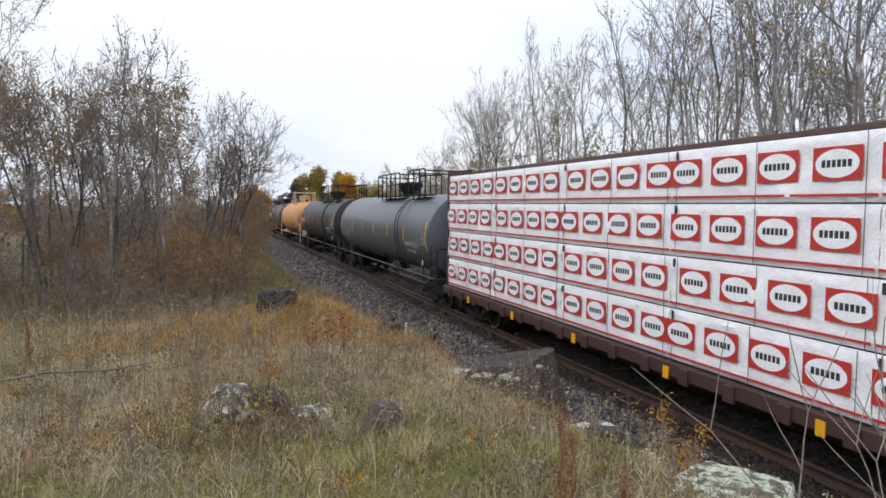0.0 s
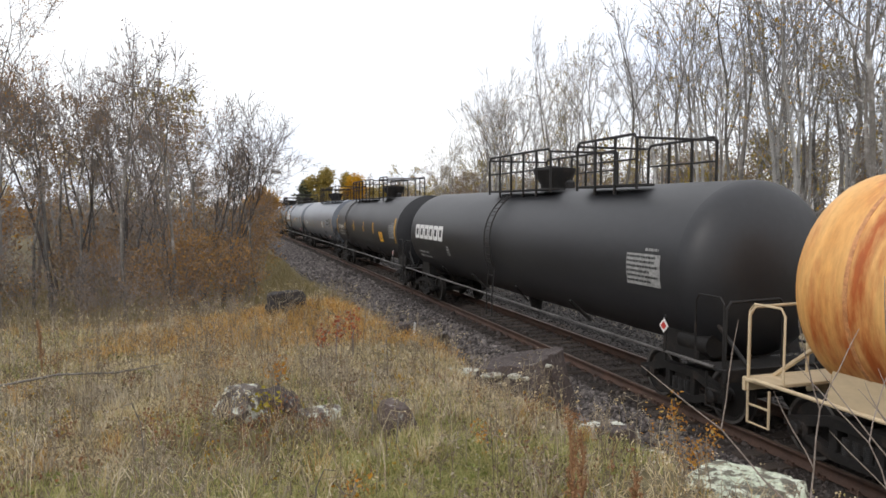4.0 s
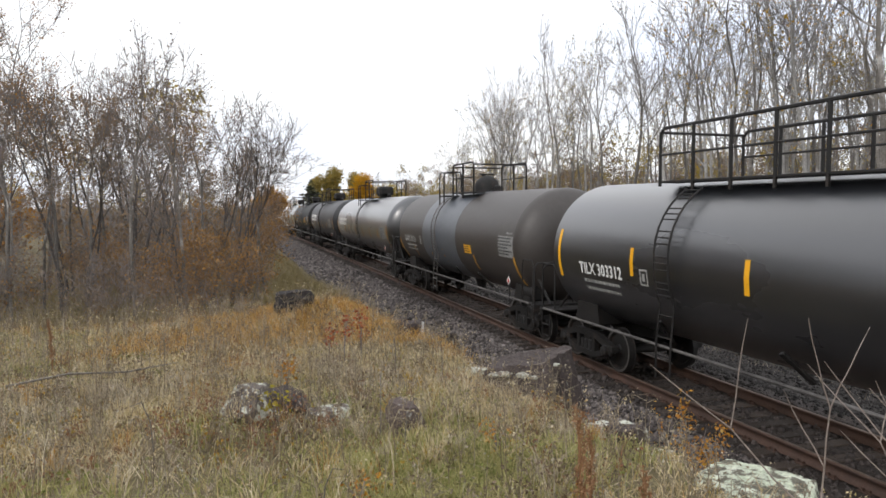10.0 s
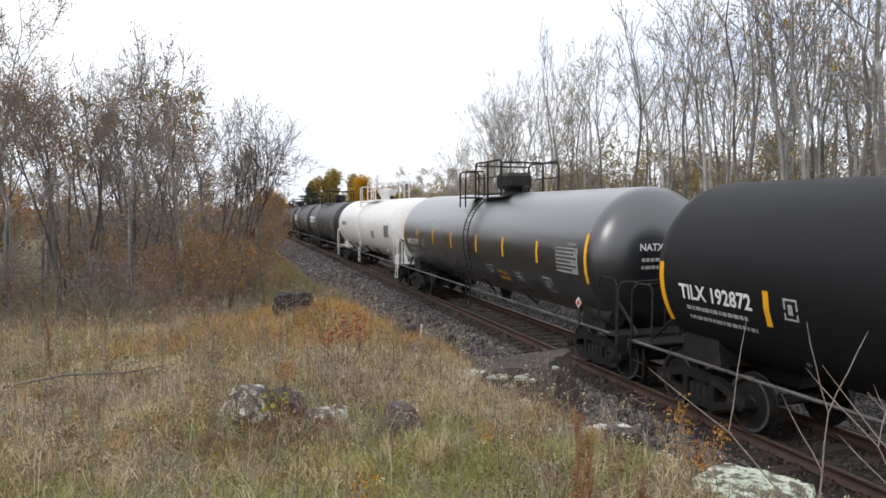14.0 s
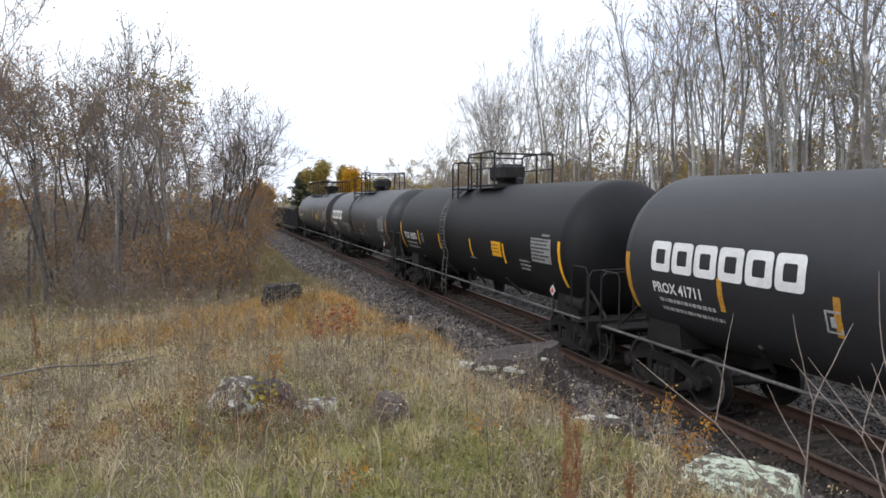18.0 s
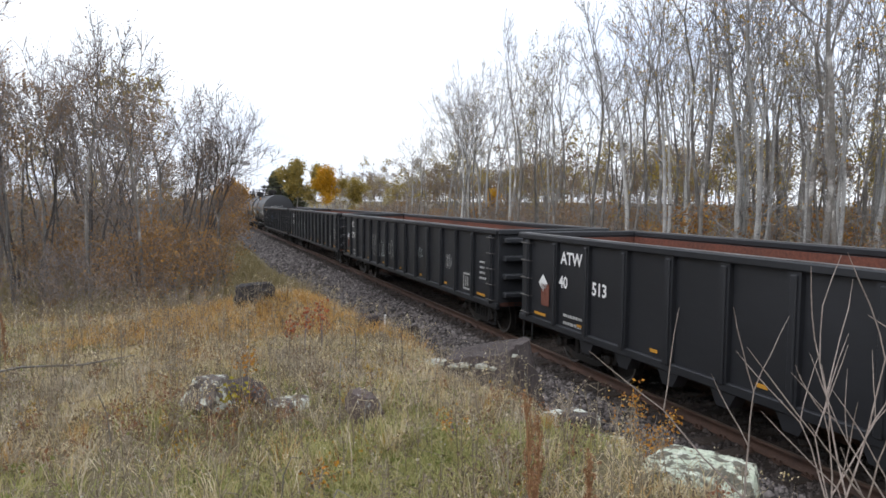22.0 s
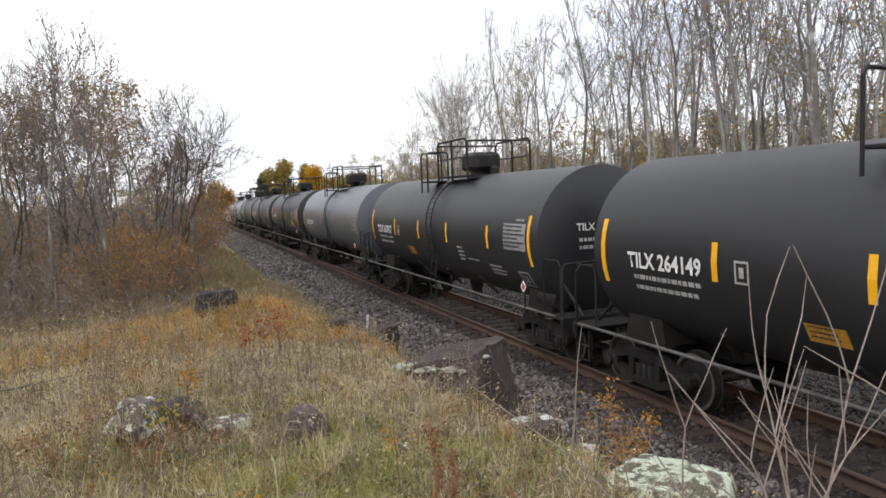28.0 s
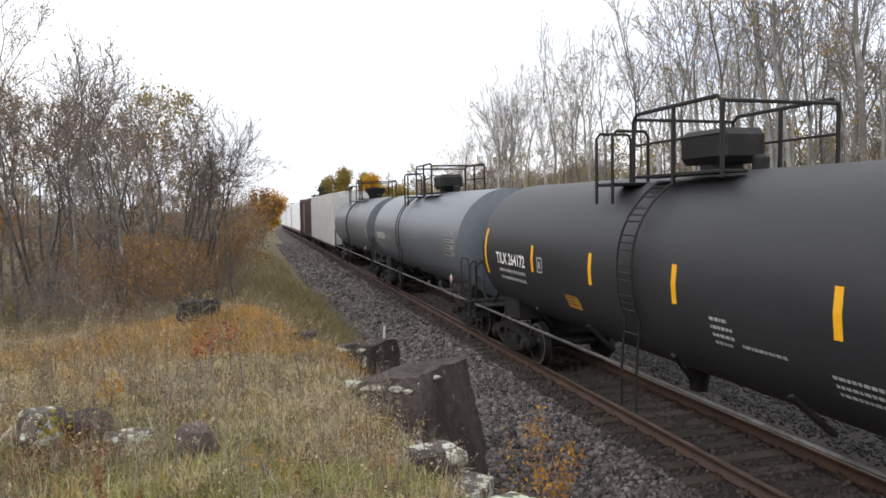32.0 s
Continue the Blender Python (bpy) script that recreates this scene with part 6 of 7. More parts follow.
def build_far_woods():
    rng = random.Random(5)
    wood_k, leaf_k, conif_k = [], [], []
    for i in range(4):
        wood, tw, tips = grow(400 + i, 9.0 + i, 0.11, 4, clear=0.3, fan=0.5, thin=0.02, sides=1)
        k = len(wood.v)
        wood.v += tw.v
        wood.f += [tuple(j + k for j in f) for f in tw.f]
        wood_k.append(triangles(wood))
        leaf_k.append(leaves(tips, 420, 0.15, 40 + i, 0.35))
    low_k = []
    for i in range(3):
        wood, tw, tips = grow(450 + i, 3.4, 0.026, 3, clear=0.12, fan=0.65, stems=4, splay=0.6, thin=0.013, sides=1)
        k = len(wood.v)
        wood.v += tw.v
        wood.f += [tuple(j + k for j in f) for f in tw.f]
        low_k.append((triangles(wood), leaves(tips, 520, 0.10, 60 + i, 0.3)))
    # conifers: whorls of drooping boughs
    for i in range(2):
        pts = []
        r = random.Random(i)
        for w in range(26):
            z = 1.0 + 9.5 * w / 25
            for b in range(9):
                a, ln = r.uniform(0, 6.28), (1 - w / 27) ** 0.7 * 2.3 * r.uniform(0.5, 1.15)
                pts += [Vector((math.cos(a) * ln * f, math.sin(a) * ln * f, z - 0.35 * ln * f)) for f in (0.25, 0.5, 0.75, 1.0)]
        conif_k.append(leaves(pts, 3000, 0.26, 70 + i, 0.12))
    sites = []
    for i in range(130):
        y = 42 + 190 * rng.random()
        sites.append((-7.5 - 0.02 * y - 55 * rng.random() ** 1.2, y))
    for i in range(230):
        y = 0 + 170 * rng.random()
        sites.append((float(track_x(y)) + 38 + 40 * rng.random() - max(0, y - 75) * 0.12, y))
    for i in range(120):
        y = 95 + 200 * rng.random()
        sites.append((float(track_x(y)) + (17 if y < 190 else 9) + 60 * rng.random(), y))
    for i in range(150):
        y = 4 + 120 * rng.random()
        sites.append((float(track_x(y)) + 27 + 26 * rng.random(), y))
    # a wedge of the camera's view is cleared so that single far trees show
    sites = [q for q in sites if not (0.085 < (q[0] + 8.57) / max(q[1], 1) < 0.225 and q[1] < 160)]
    for i in range(46):
        y = rng.uniform(125, 200)
        sites.append((-8.57 + rng.uniform(0.2, 0.33) * y, y))
    for i in range(60):
        sites.append((rng.uniform(-70, 70), rng.uniform(300, 420)))
    for i in range(70):
        y = rng.uniform(-70, -12)
        sites.append((rng.choice((-1, 1)) * rng.uniform(13, 50), y))
    pl = [(x, y, rng.uniform(0.65, 1.05), rng.uniform(0, 6.28), rng.randrange(4)) for x, y in sites]
    scatter("far_woods", "grey bare far woods round the line", wood_k, pl, M_TWIG, "woods")
    kinds = rng.sample(range(len(pl)), len(pl))
    third = len(pl) // 3
    scatter("far_dull_foliage", "dull brown foliage of the far woods", leaf_k, [pl[i] for i in kinds[:third * 2]], M_DULLLEAF, "foliage")
    scatter("far_olive_foliage", "olive yellow foliage of the far woods", leaf_k, [pl[i] for i in kinds[third * 2:]], M_OLIVELEAF, "foliage")
    under = []
    for i in range(540):
        y = 4 + 125 * rng.random()
        under.append((float(track_x(y)) + 12 + 48 * rng.random() ** 0.8, y))
    for i in range(210):
        y = 24 + 80 * rng.random()
        under.append((float(track_x(y)) - 8.6 - 26 * rng.random(), y))
    # the same wedge of the view is kept clear of undergrowth
    under = [q for q in under if not (0.085 < (q[0] + 8.57) / q[1] < 0.225 and q[1] > 55)]
    up = [(x, y, rng.uniform(0.6, 1.15), rng.uniform(0, 6.28), rng.randrange(3)) for x, y in under]
    scatter("undergrowth", "grey-brown bare undergrowth beneath the trees", [k[0] for k in low_k], up, M_TWIG, "undergrowth")
    scatter("undergrowth_foliage", "brown and orange leaves on the undergrowth", [k[1] for k in low_k], up[::5], M_OAKLEAF, "undergrowth")
    scatter("undergrowth_foliage", "dull brown leaves on the undergrowth", [k[1] for k in low_k], [q for i, q in enumerate(up) if i % 5 in (1, 3)], M_DULLLEAF, "undergrowth")
    # a few trees that stand out far down the line
    for x, y, s, mat, nm, lab in ((9.6, 150, 1.0, M_NEEDLE, "conifer_tree", "dark green conifer far down the line"), (13.4, 152, 1.08, M_NEEDLE, "conifer_tree", "dark green conifer far down the line"),
                                  (10.6, 158, 0.95, M_NEEDLE, "conifer_tree", "dark green conifer far down the line")):
        t = tagged(empty(nm, pose(x, y, float(ground_z(x, y)))), lab, "tree")
        piece("trunk", cached("ctrunk", lambda: Mesh().tube([(0, 0, -0.3), (0, 0, 11)], [0.16, 0.03], 6, False).data("trunk", M_DTWIG, 60)), t)
        piece("crown", cached(("ccrown", int(x) % 2), lambda: raw_mesh("crown", *conif_k[int(x) % 2], mat)), t)
        t.scale = (s * 2.0, s * 2.0, s)
    for x, y, s, mat, lab in ((12.0, 108, 0.86, M_YELLEAF, "bright yellow autumn tree far down the line"), (9.6, 122, 1.0, M_OLIVELEAF, "olive yellow tree far down the line"), (13.6, 126, 0.95, M_OLIVELEAF, "olive yellow tree far down the line"), (15.0, 106, 0.66, M_OLIVELEAF, "olive yellow tree far down the line"),
                              (31, 88, 0.5, M_YELLEAF, "small yellow tree at the wood's edge"), (-5.3, 62, 0.46, M_YELLEAF, "small yellow tree beside the line"), (-6.0, 52, 0.42, M_OAKLEAF, "small orange tree beside the line")):
        t = tagged(empty("autumn_tree", pose(x, y, float(ground_z(x, y)), 0, 0, x * 40)), lab, "tree")
        wd, tw, tips = grow(500 + int(x * 3), 9.5, 0.12, 5, clear=0.15, fan=0.62, thin=0.014)
        piece("trunk", wd.data("trunk", M_BARK, 60), t)
        piece("leaves", raw_mesh("leaves", *leaves(tips, 4200, 0.17, 3, 0.35), mat), t)
        t.scale = (s * 1.15, s * 1.15, s * 1.15)


build_woods()
build_far_woods()


# ---- the knoll: grass, weeds, rocks and shrubs ----
def on_knoll(x, y):
    """How much grass grows at a place, 0 to 1."""
    u = x - track_x(y)
    bare = np.exp(-((x + 4.9) / 0.8) ** 2 - ((y - 7.2) / 1.0) ** 2) + np.exp(-((x + 5.1) / 0.45) ** 2 - ((y - 5.0) / 0.5) ** 2)
    edge = -6.1 + 0.4 * (1 - step(8.5, 10.5, y))
    return step(edge + 0.6, edge, u) * (1 - 0.75 * step(13.0, 17.0, y)) * (1 - 0.85 * np.clip(bare, 0, 1))


def blades(rng, x, y, length, width, bend, lift=0.0):
    """Bent grass blades of three triangles each, at the places given."""
    n = len(x)
    a = rng.uniform(0, 2 * np.pi, n)
    z = ground_z(x, y) - 0.02 + lift
    dx, dy = np.cos(a), np.sin(a)
    ln = length * rng.uniform(0.55, 1.25, n)
    b = bend * rng.uniform(0.2, 1.6, n) * ln
    w = width * rng.uniform(0.7, 1.4, n)
    t = rng.uniform(0, 2 * np.pi, n)
    wx, wy = np.cos(t) * w / 2, np.sin(t) * w / 2
    base = np.stack([x, y, z], 1)
    mid = base + np.stack([dx * b * 0.35, dy * b * 0.35, ln * 0.6], 1)
    tip = base + np.stack([dx * b, dy * b, np.sqrt(np.maximum(0.05, 1 - (b / ln) ** 2 * 0.5)) * ln], 1)
    off = np.stack([wx, wy, 0 * wx], 1)
    v = np.stack([base - off, base + off, mid + off * 0.8, mid - off * 0.8, tip], 1).reshape(-1, 3)
    k = (np.arange(n) * 5)[:, None]
    return v, np.concatenate([k + [0, 1, 2], k + [0, 2, 3], k + [3, 2, 4]])


def build_grass():
    rng = np.random.default_rng(8)

    def sow(n, x0, x1, y0, y1, power=1.0):
        x, y = rng.uniform(x0, x1, n), y0 + (y1 - y0) * rng.random(n) ** power
        # tufts: pull the blades towards their nearest clump
        gx, gy = np.round(x / 0.22) * 0.22, np.round(y / 0.22) * 0.22
        j = np.sin(gx * 91.7 + gy * 47.3)
        gx, gy = gx + 0.08 * j, gy + 0.08 * np.cos(j * 50)
        k = 0.45 * rng.random(n)
        x, y = x + (gx - x) * k, y + (gy - y) * k
        keep = rng.random(n) < on_knoll(x, y)
        return x[keep], y[keep]

    def lay(name, label, mat, parts):
        vs, fs, k = [], [], 0
        for v, f in parts:
            vs.append(v)
            fs.append(f + k)
            k += len(v)
        tagged(new(name, raw_mesh(name, np.concatenate(vs), np.concatenate(fs), mat)), label, "grass", kind="stuff")

    # tan grass all over, thickest near the path
    x, y = sow(135000, -13.5, -4.2, 1.0, 14.5, 0.9)
    tone = wave(x, y, 1.3, 0.3) + 0.7 * wave(x, y, 3.7, 1.1) + rng.normal(0, 0.45, len(x))
    crest = step(7.6, 10.0, y) * (1 - step(13.4, 15.0, y)) * (0.55 + 0.45 * step(-10.0, -8.0, x))
    green = np.exp(-(((x + 7.25) / 0.95) ** 2 + ((y - 4.3) / 0.55) ** 2)) * 2.2 + 0.55 * np.exp(-((y - 4.0) / 0.9) ** 2) + 0.8 * np.exp(-(((x + 11.5) / 1.8) ** 2 + ((y - 11) / 1.5) ** 2))
    is_o = (crest * 1.5 + 0.35 * tone > 1.05)
    green = green + 0.30 * (1 - step(6.0, 9.0, y)) + 0.25 * np.exp(-((x + 11.2) / 1.6) ** 2)
    is_g = (~is_o) & (green + 0.34 * tone - 0.3 * step(-6.7, -6.0, x) > 0.56)
    is_s = ~(is_o | is_g)
    # greyer patches, where the weeds stand thicker
    dull = is_s & (0.8 * wave(x, y, 2.3, 0.7) + 0.6 * wave(x, y, 5.1, 2.0) + rng.normal(0, 0.4, len(x)) > 0.25)
    is_s &= ~dull
    lay("dry_grass", "tan and straw-coloured dry autumn grass", M_STRAW, [blades(rng, x[is_s], y[is_s], 0.13, 0.0065, 1.25)])
    lay("grey_grass", "grey-brown dry grass in patches on the knoll", M_DULLGRASS, [blades(rng, x[dull], y[dull], 0.14, 0.006, 1.1)])
    lay("orange_grass", "orange dry grass along the crest of the knoll", M_ORANGEGRASS, [blades(rng, x[is_o], y[is_o], 0.20, 0.007, 1.1)])
    x2, y2 = sow(26000, -8.6, -6.2, 3.2, 5.4)
    k = rng.random(len(x2)) < np.exp(-(((x2 + 7.25) / 0.9) ** 2 + ((y2 - 4.25) / 0.5) ** 2)) * 1.2
    lay("green_grass", "short green grass in patches on the knoll", M_GREENGRASS, [blades(rng, x[is_g], y[is_g], 0.13, 0.006, 0.8), blades(rng, x2[k], y2[k], 0.10, 0.007, 0.9)])
    # thinner grass under and behind the place where the camera stands
    x, y = sow(26000, -13.0, -4.6, -5.0, 1.2)
    lay("dry_grass", "tan dry autumn grass trodden about the path", M_STRAW, [blades(rng, x, y, 0.14, 0.006, 1.1)])
    # low grass of the bank and under the trees
    n = 42000
    x, y = rng.uniform(-16, -3.9, n), 13 + 38 * rng.random(n) ** 1.3
    k = rng.random(n) < step(-3.9, -5.2, x - track_x(y))
    n = 9000
    x3, y3 = rng.normal(-5.1, 0.55, n), rng.uniform(14.5, 30, n)
    x3 = np.minimum(x3, -3.9) + track_x(y3)
    lay("bank_grass", "olive-brown grass on the bank beside the line", M_BANKGRASS, [blades(rng, x[k], y[k], 0.34, 0.014, 0.7), blades(rng, x3, y3, 0.62, 0.012, 0.9)])
    n = 30000
    x, y = 3.6 + 11 * rng.random(n), 2 + 60 * rng.random(n) ** 1.3
    lay("verge_grass", "dull brown grass on the far verge", M_DULLGRASS, [blades(rng, x + track_x(y), y, 0.36, 0.014, 0.7)])
    # tall thin stalks with pale seed heads
    x, y = sow(2600, -12.5, -4.6, 2.2, 13.0)
    v, f = blades(rng, x, y, 0.38, 0.003, 0.4)
    tips = v.reshape(-1, 5, 3)[:, 4]
    hv, hf = leaves([Vector(t) for t in tips], len(tips) * 4, 0.009, 3, 0.016)
    lay("seed_grass", "pale thin grass stalks with seed heads", M_STRAW, [(v, f), (hv, hf)])
    # loose tall tufts that break up the sward
    tx, ty = sow(620, -12.8, -4.7, 2.4, 13.5)
    n = rng.integers(14, 46, len(tx))
    x, y = np.repeat(tx, n) + rng.normal(0, 0.035, n.sum()), np.repeat(ty, n) + rng.normal(0, 0.035, n.sum())
    hh = np.repeat(rng.uniform(0.14, 0.32, len(tx)), n)
    kind = np.repeat(rng.random(len(tx)), n)
    pick, warm = kind < 0.5, kind > 0.86
    lay("grass_tufts", "orange tufts of taller dry grass", M_ORANGEGRASS, [blades(rng, x[warm], y[warm], hh[warm], 0.0045, 0.75)])
    lay("grass_tufts", "pale tufts of taller dry grass", M_STRAW, [blades(rng, x[pick], y[pick], hh[pick], 0.0045, 0.75)])
    lay("grass_tufts", "grey-brown tufts of taller dry grass", M_DULLGRASS, [blades(rng, x[~pick & ~warm], y[~pick & ~warm], hh[~pick & ~warm], 0.0045, 0.75)])
    # low leafy weeds in clumps, each clump of one colour, that mottle the sward
    for name, label, mat, count, lo, hi, size, seed in (
            ("brown_weeds", "dark brown withered weeds in low clumps", M_WITHERED, 420, 0.05, 0.24, 0.012, 41),
            ("rust_weeds", "rust-red withered weeds in low clumps", M_RUSTWEED, 150, 0.05, 0.2, 0.012, 42),
            ("olive_weeds", "olive green low weeds among the grass", M_OLIVEWEED, 420, 0.02, 0.12, 0.014, 43),
            ("yellow_weeds", "yellow and orange autumn weeds in low clumps", M_GOLDWEED, 110, 0.04, 0.2, 0.012, 44)):
        cx, cy = sow(count, -13.0, -5.2, 2.6, 13.2)
        if mat is M_OLIVEWEED:
            keep = rng.random(len(cx)) < 0.25 + 0.75 * np.maximum(np.exp(-((cy - 4.3) / 1.2) ** 2), np.exp(-((cx + 11.5) / 1.4) ** 2))
            cx, cy = cx[keep], cy[keep]
        if mat is M_RUSTWEED:
            # thickest about the lichen rock
            cx, cy = np.append(cx, rng.normal(-8.45, 0.4, 22)), np.append(cy, rng.normal(5.45, 0.3, 22))
        k = rng.integers(25, 90, len(cx))
        wide = np.repeat(rng.uniform(0.05, 0.16, len(cx)), k)
        x, y = np.repeat(cx, k) + rng.normal(0, 1, k.sum()) * wide, np.repeat(cy, k) + rng.normal(0, 1, k.sum()) * wide
        z = ground_z(x, y) + rng.uniform(0.01, 1.0, len(x)) * np.repeat(rng.uniform(lo, hi, len(cx)), k)
        lay(name, label, mat, [leaves(np.stack([x, y, z], 1), len(x), size, seed, 0.006), blades(rng, x[::6], y[::6], hi * 1.1, 0.004, 0.6)])
    # brown weeds, branching
    x, y = sow(1100, -12.5, -4.8, 2.6, 12.5)
    ws, hs = [], []
    for px, py in zip(x, y):
        h = rng.uniform(0.18, 0.5)
        z = float(ground_z(px, py))
        m = Mesh()
        lean = rng.normal(0, 0.08, 2)
        m.tube([(px, py, z - 0.02), (px + lean[0] * h, py + lean[1] * h, z + h)], [0.004, 0.002], 3, False)
        for b in range(6):
            g = rng.uniform(0.35, 1.0)
            q = np.array([px + lean[0] * h * g, py + lean[1] * h * g, z + h * g])
            e = q + rng.normal(0, 0.06, 3) + [0, 0, 0.05]
            m.tube([tuple(q), tuple(e)], [0.0025, 0.0015], 3, False)
            hs.append(Vector(e))
        ws.append(triangles(m))
    lay("dry_weeds", "grey-brown branching dead weeds among the grass", M_WEED, ws + [leaves(hs, 10000, 0.012, 9, 0.02)])
    # dead stalks and leaf litter on the slope down to the ballast
    n = 9000
    x, y = rng.uniform(-5.3, -3.2, n), rng.uniform(2.0, 8.6, n)
    lay("slope_litter", "dark dead stalks and litter on the slope", M_DOCK, [blades(rng, x, y, 0.16, 0.007, 1.2)])


def rock(name, label, c, s, seed, mat, turn=0.0, cuts=9, rough=0.09, blocky=0.55, tilt=0.0, faces=()):
    """A weathered boulder: a ball cut by planes, roughened by noise, its foot in the ground."""
    rng = random.Random(seed)
    bm = bmesh.new()
    bmesh.ops.create_icosphere(bm, subdivisions=5 if s[0] > 0.6 else 4, radius=1.0)
    planes = [(Vector((rng.uniform(-0.12, 0.12), rng.uniform(-0.12, 0.12), 1)).normalized(), 0.66)]
    planes += [(Vector(d).normalized(), k) for d, k in faces]
    for i in range(cuts):
        d = Vector((rng.gauss(0, 1), rng.gauss(0, 1), rng.gauss(0, 0.7))).normalized()
        planes.append((d, rng.uniform(0.62, 0.9)))
    for v in bm.verts:
        # between a ball and a block, then cut, then cracked and roughened
        big = max(abs(v.co.x), abs(v.co.y), abs(v.co.z))
        v.co = v.co.lerp(v.co / big * 0.8, blocky)
        for d, k in planes:
            o = v.co.dot(d) - k
            if o > 0:
                v.co -= d * o
        q = v.co * 1.7 + Vector((seed, seed * 2, 0))
        crack = abs(noise.noise(Vector((q.x * 2.2, q.y * 2.2, q.z * 0.7))))
        dn = noise.noise(q) * rough + noise.noise(q * 3.3) * rough * 0.4 + noise.noise(q * 9.0) * rough * 0.22 - max(0.0, 0.06 - crack) * rough * 6
        v.co += v.co.normalized() * dn
        v.co.x *= s[0] / 1.5
        v.co.y *= s[1] / 1.5
        v.co.z *= s[2] / 1.35
    me = bpy.data.meshes.new(name)
    bm.to_mesh(me)
    bm.free()
    me.materials.append(mat)
    me.shade_smooth()
    me.set_sharp_from_angle(angle=radians(32))
    ob = new(name, me)
    ob.matrix_basis = pose(c[0], c[1], c[2], 0, 0, turn) @ pose(0, 0, 0, tilt, 5 if faces else 0, 0)
    return tagged(ob, label, "rock")


def lichen_edge(ob, away, spots):
    """Pale crusts of lichen on a rock's upper edge, placed to fit the camera's view; away: the flat direction away from
    the camera, spots: (share along the edge, size).
    """
    me = ob.data
    mw = ob.matrix_basis
    vs = [mw @ v.co for v in me.vertices]
    tree = BVHTree.FromPolygons(vs, [tuple(p.vertices) for p in me.polygons])
    a = Vector((away[0], away[1], 0)).normalized()
    r = Vector((a.y, -a.x, 0))
    us = [v.dot(r) for v in vs if v.z > max(q.z for q in vs[::9]) - 0.3]
    ds = [v.dot(a) for v in vs]
    inv = mw.inverted()
    rng = random.Random(77)
    for f, size in spots:
        u = min(us) + (max(us) - min(us)) * f
        hits = []
        for i in range(60):
            q = a * (min(ds) + (max(ds) - min(ds)) * i / 59) + r * u
            h = tree.ray_cast(Vector((q.x, q.y, 9.0)), Vector((0, 0, -1)))
            if h[0] is not None:
                hits.append(h[0])
        if not hits:
            continue
        top = max(h.z for h in hits)
        p = next(h for h in hits if h.z > top - 0.14)
        bm = bmesh.new()
        bmesh.ops.create_icosphere(bm, subdivisions=3, radius=1.0)
        for v in bm.verts:
            n = noise.noise(v.co * 1.6 + Vector((f * 50, 0, 0))) * 0.45 + noise.noise(v.co * 4.5 + Vector((0, f * 50, 0))) * 0.22
            v.co = v.co * (1 + n)
            v.co = inv @ (p + r * (v.co.x * size * 1.15) + a * (v.co.y * size * 0.6) + Vector((0, 0, v.co.z * size * 0.42)))
        d = bpy.data.meshes.new("lichen_crust")
        bm.to_mesh(d)
        bm.free()
        d.materials.append(M_CRUST)
        piece("lichen_crust", d, ob, "pale grey-green lichen crust")


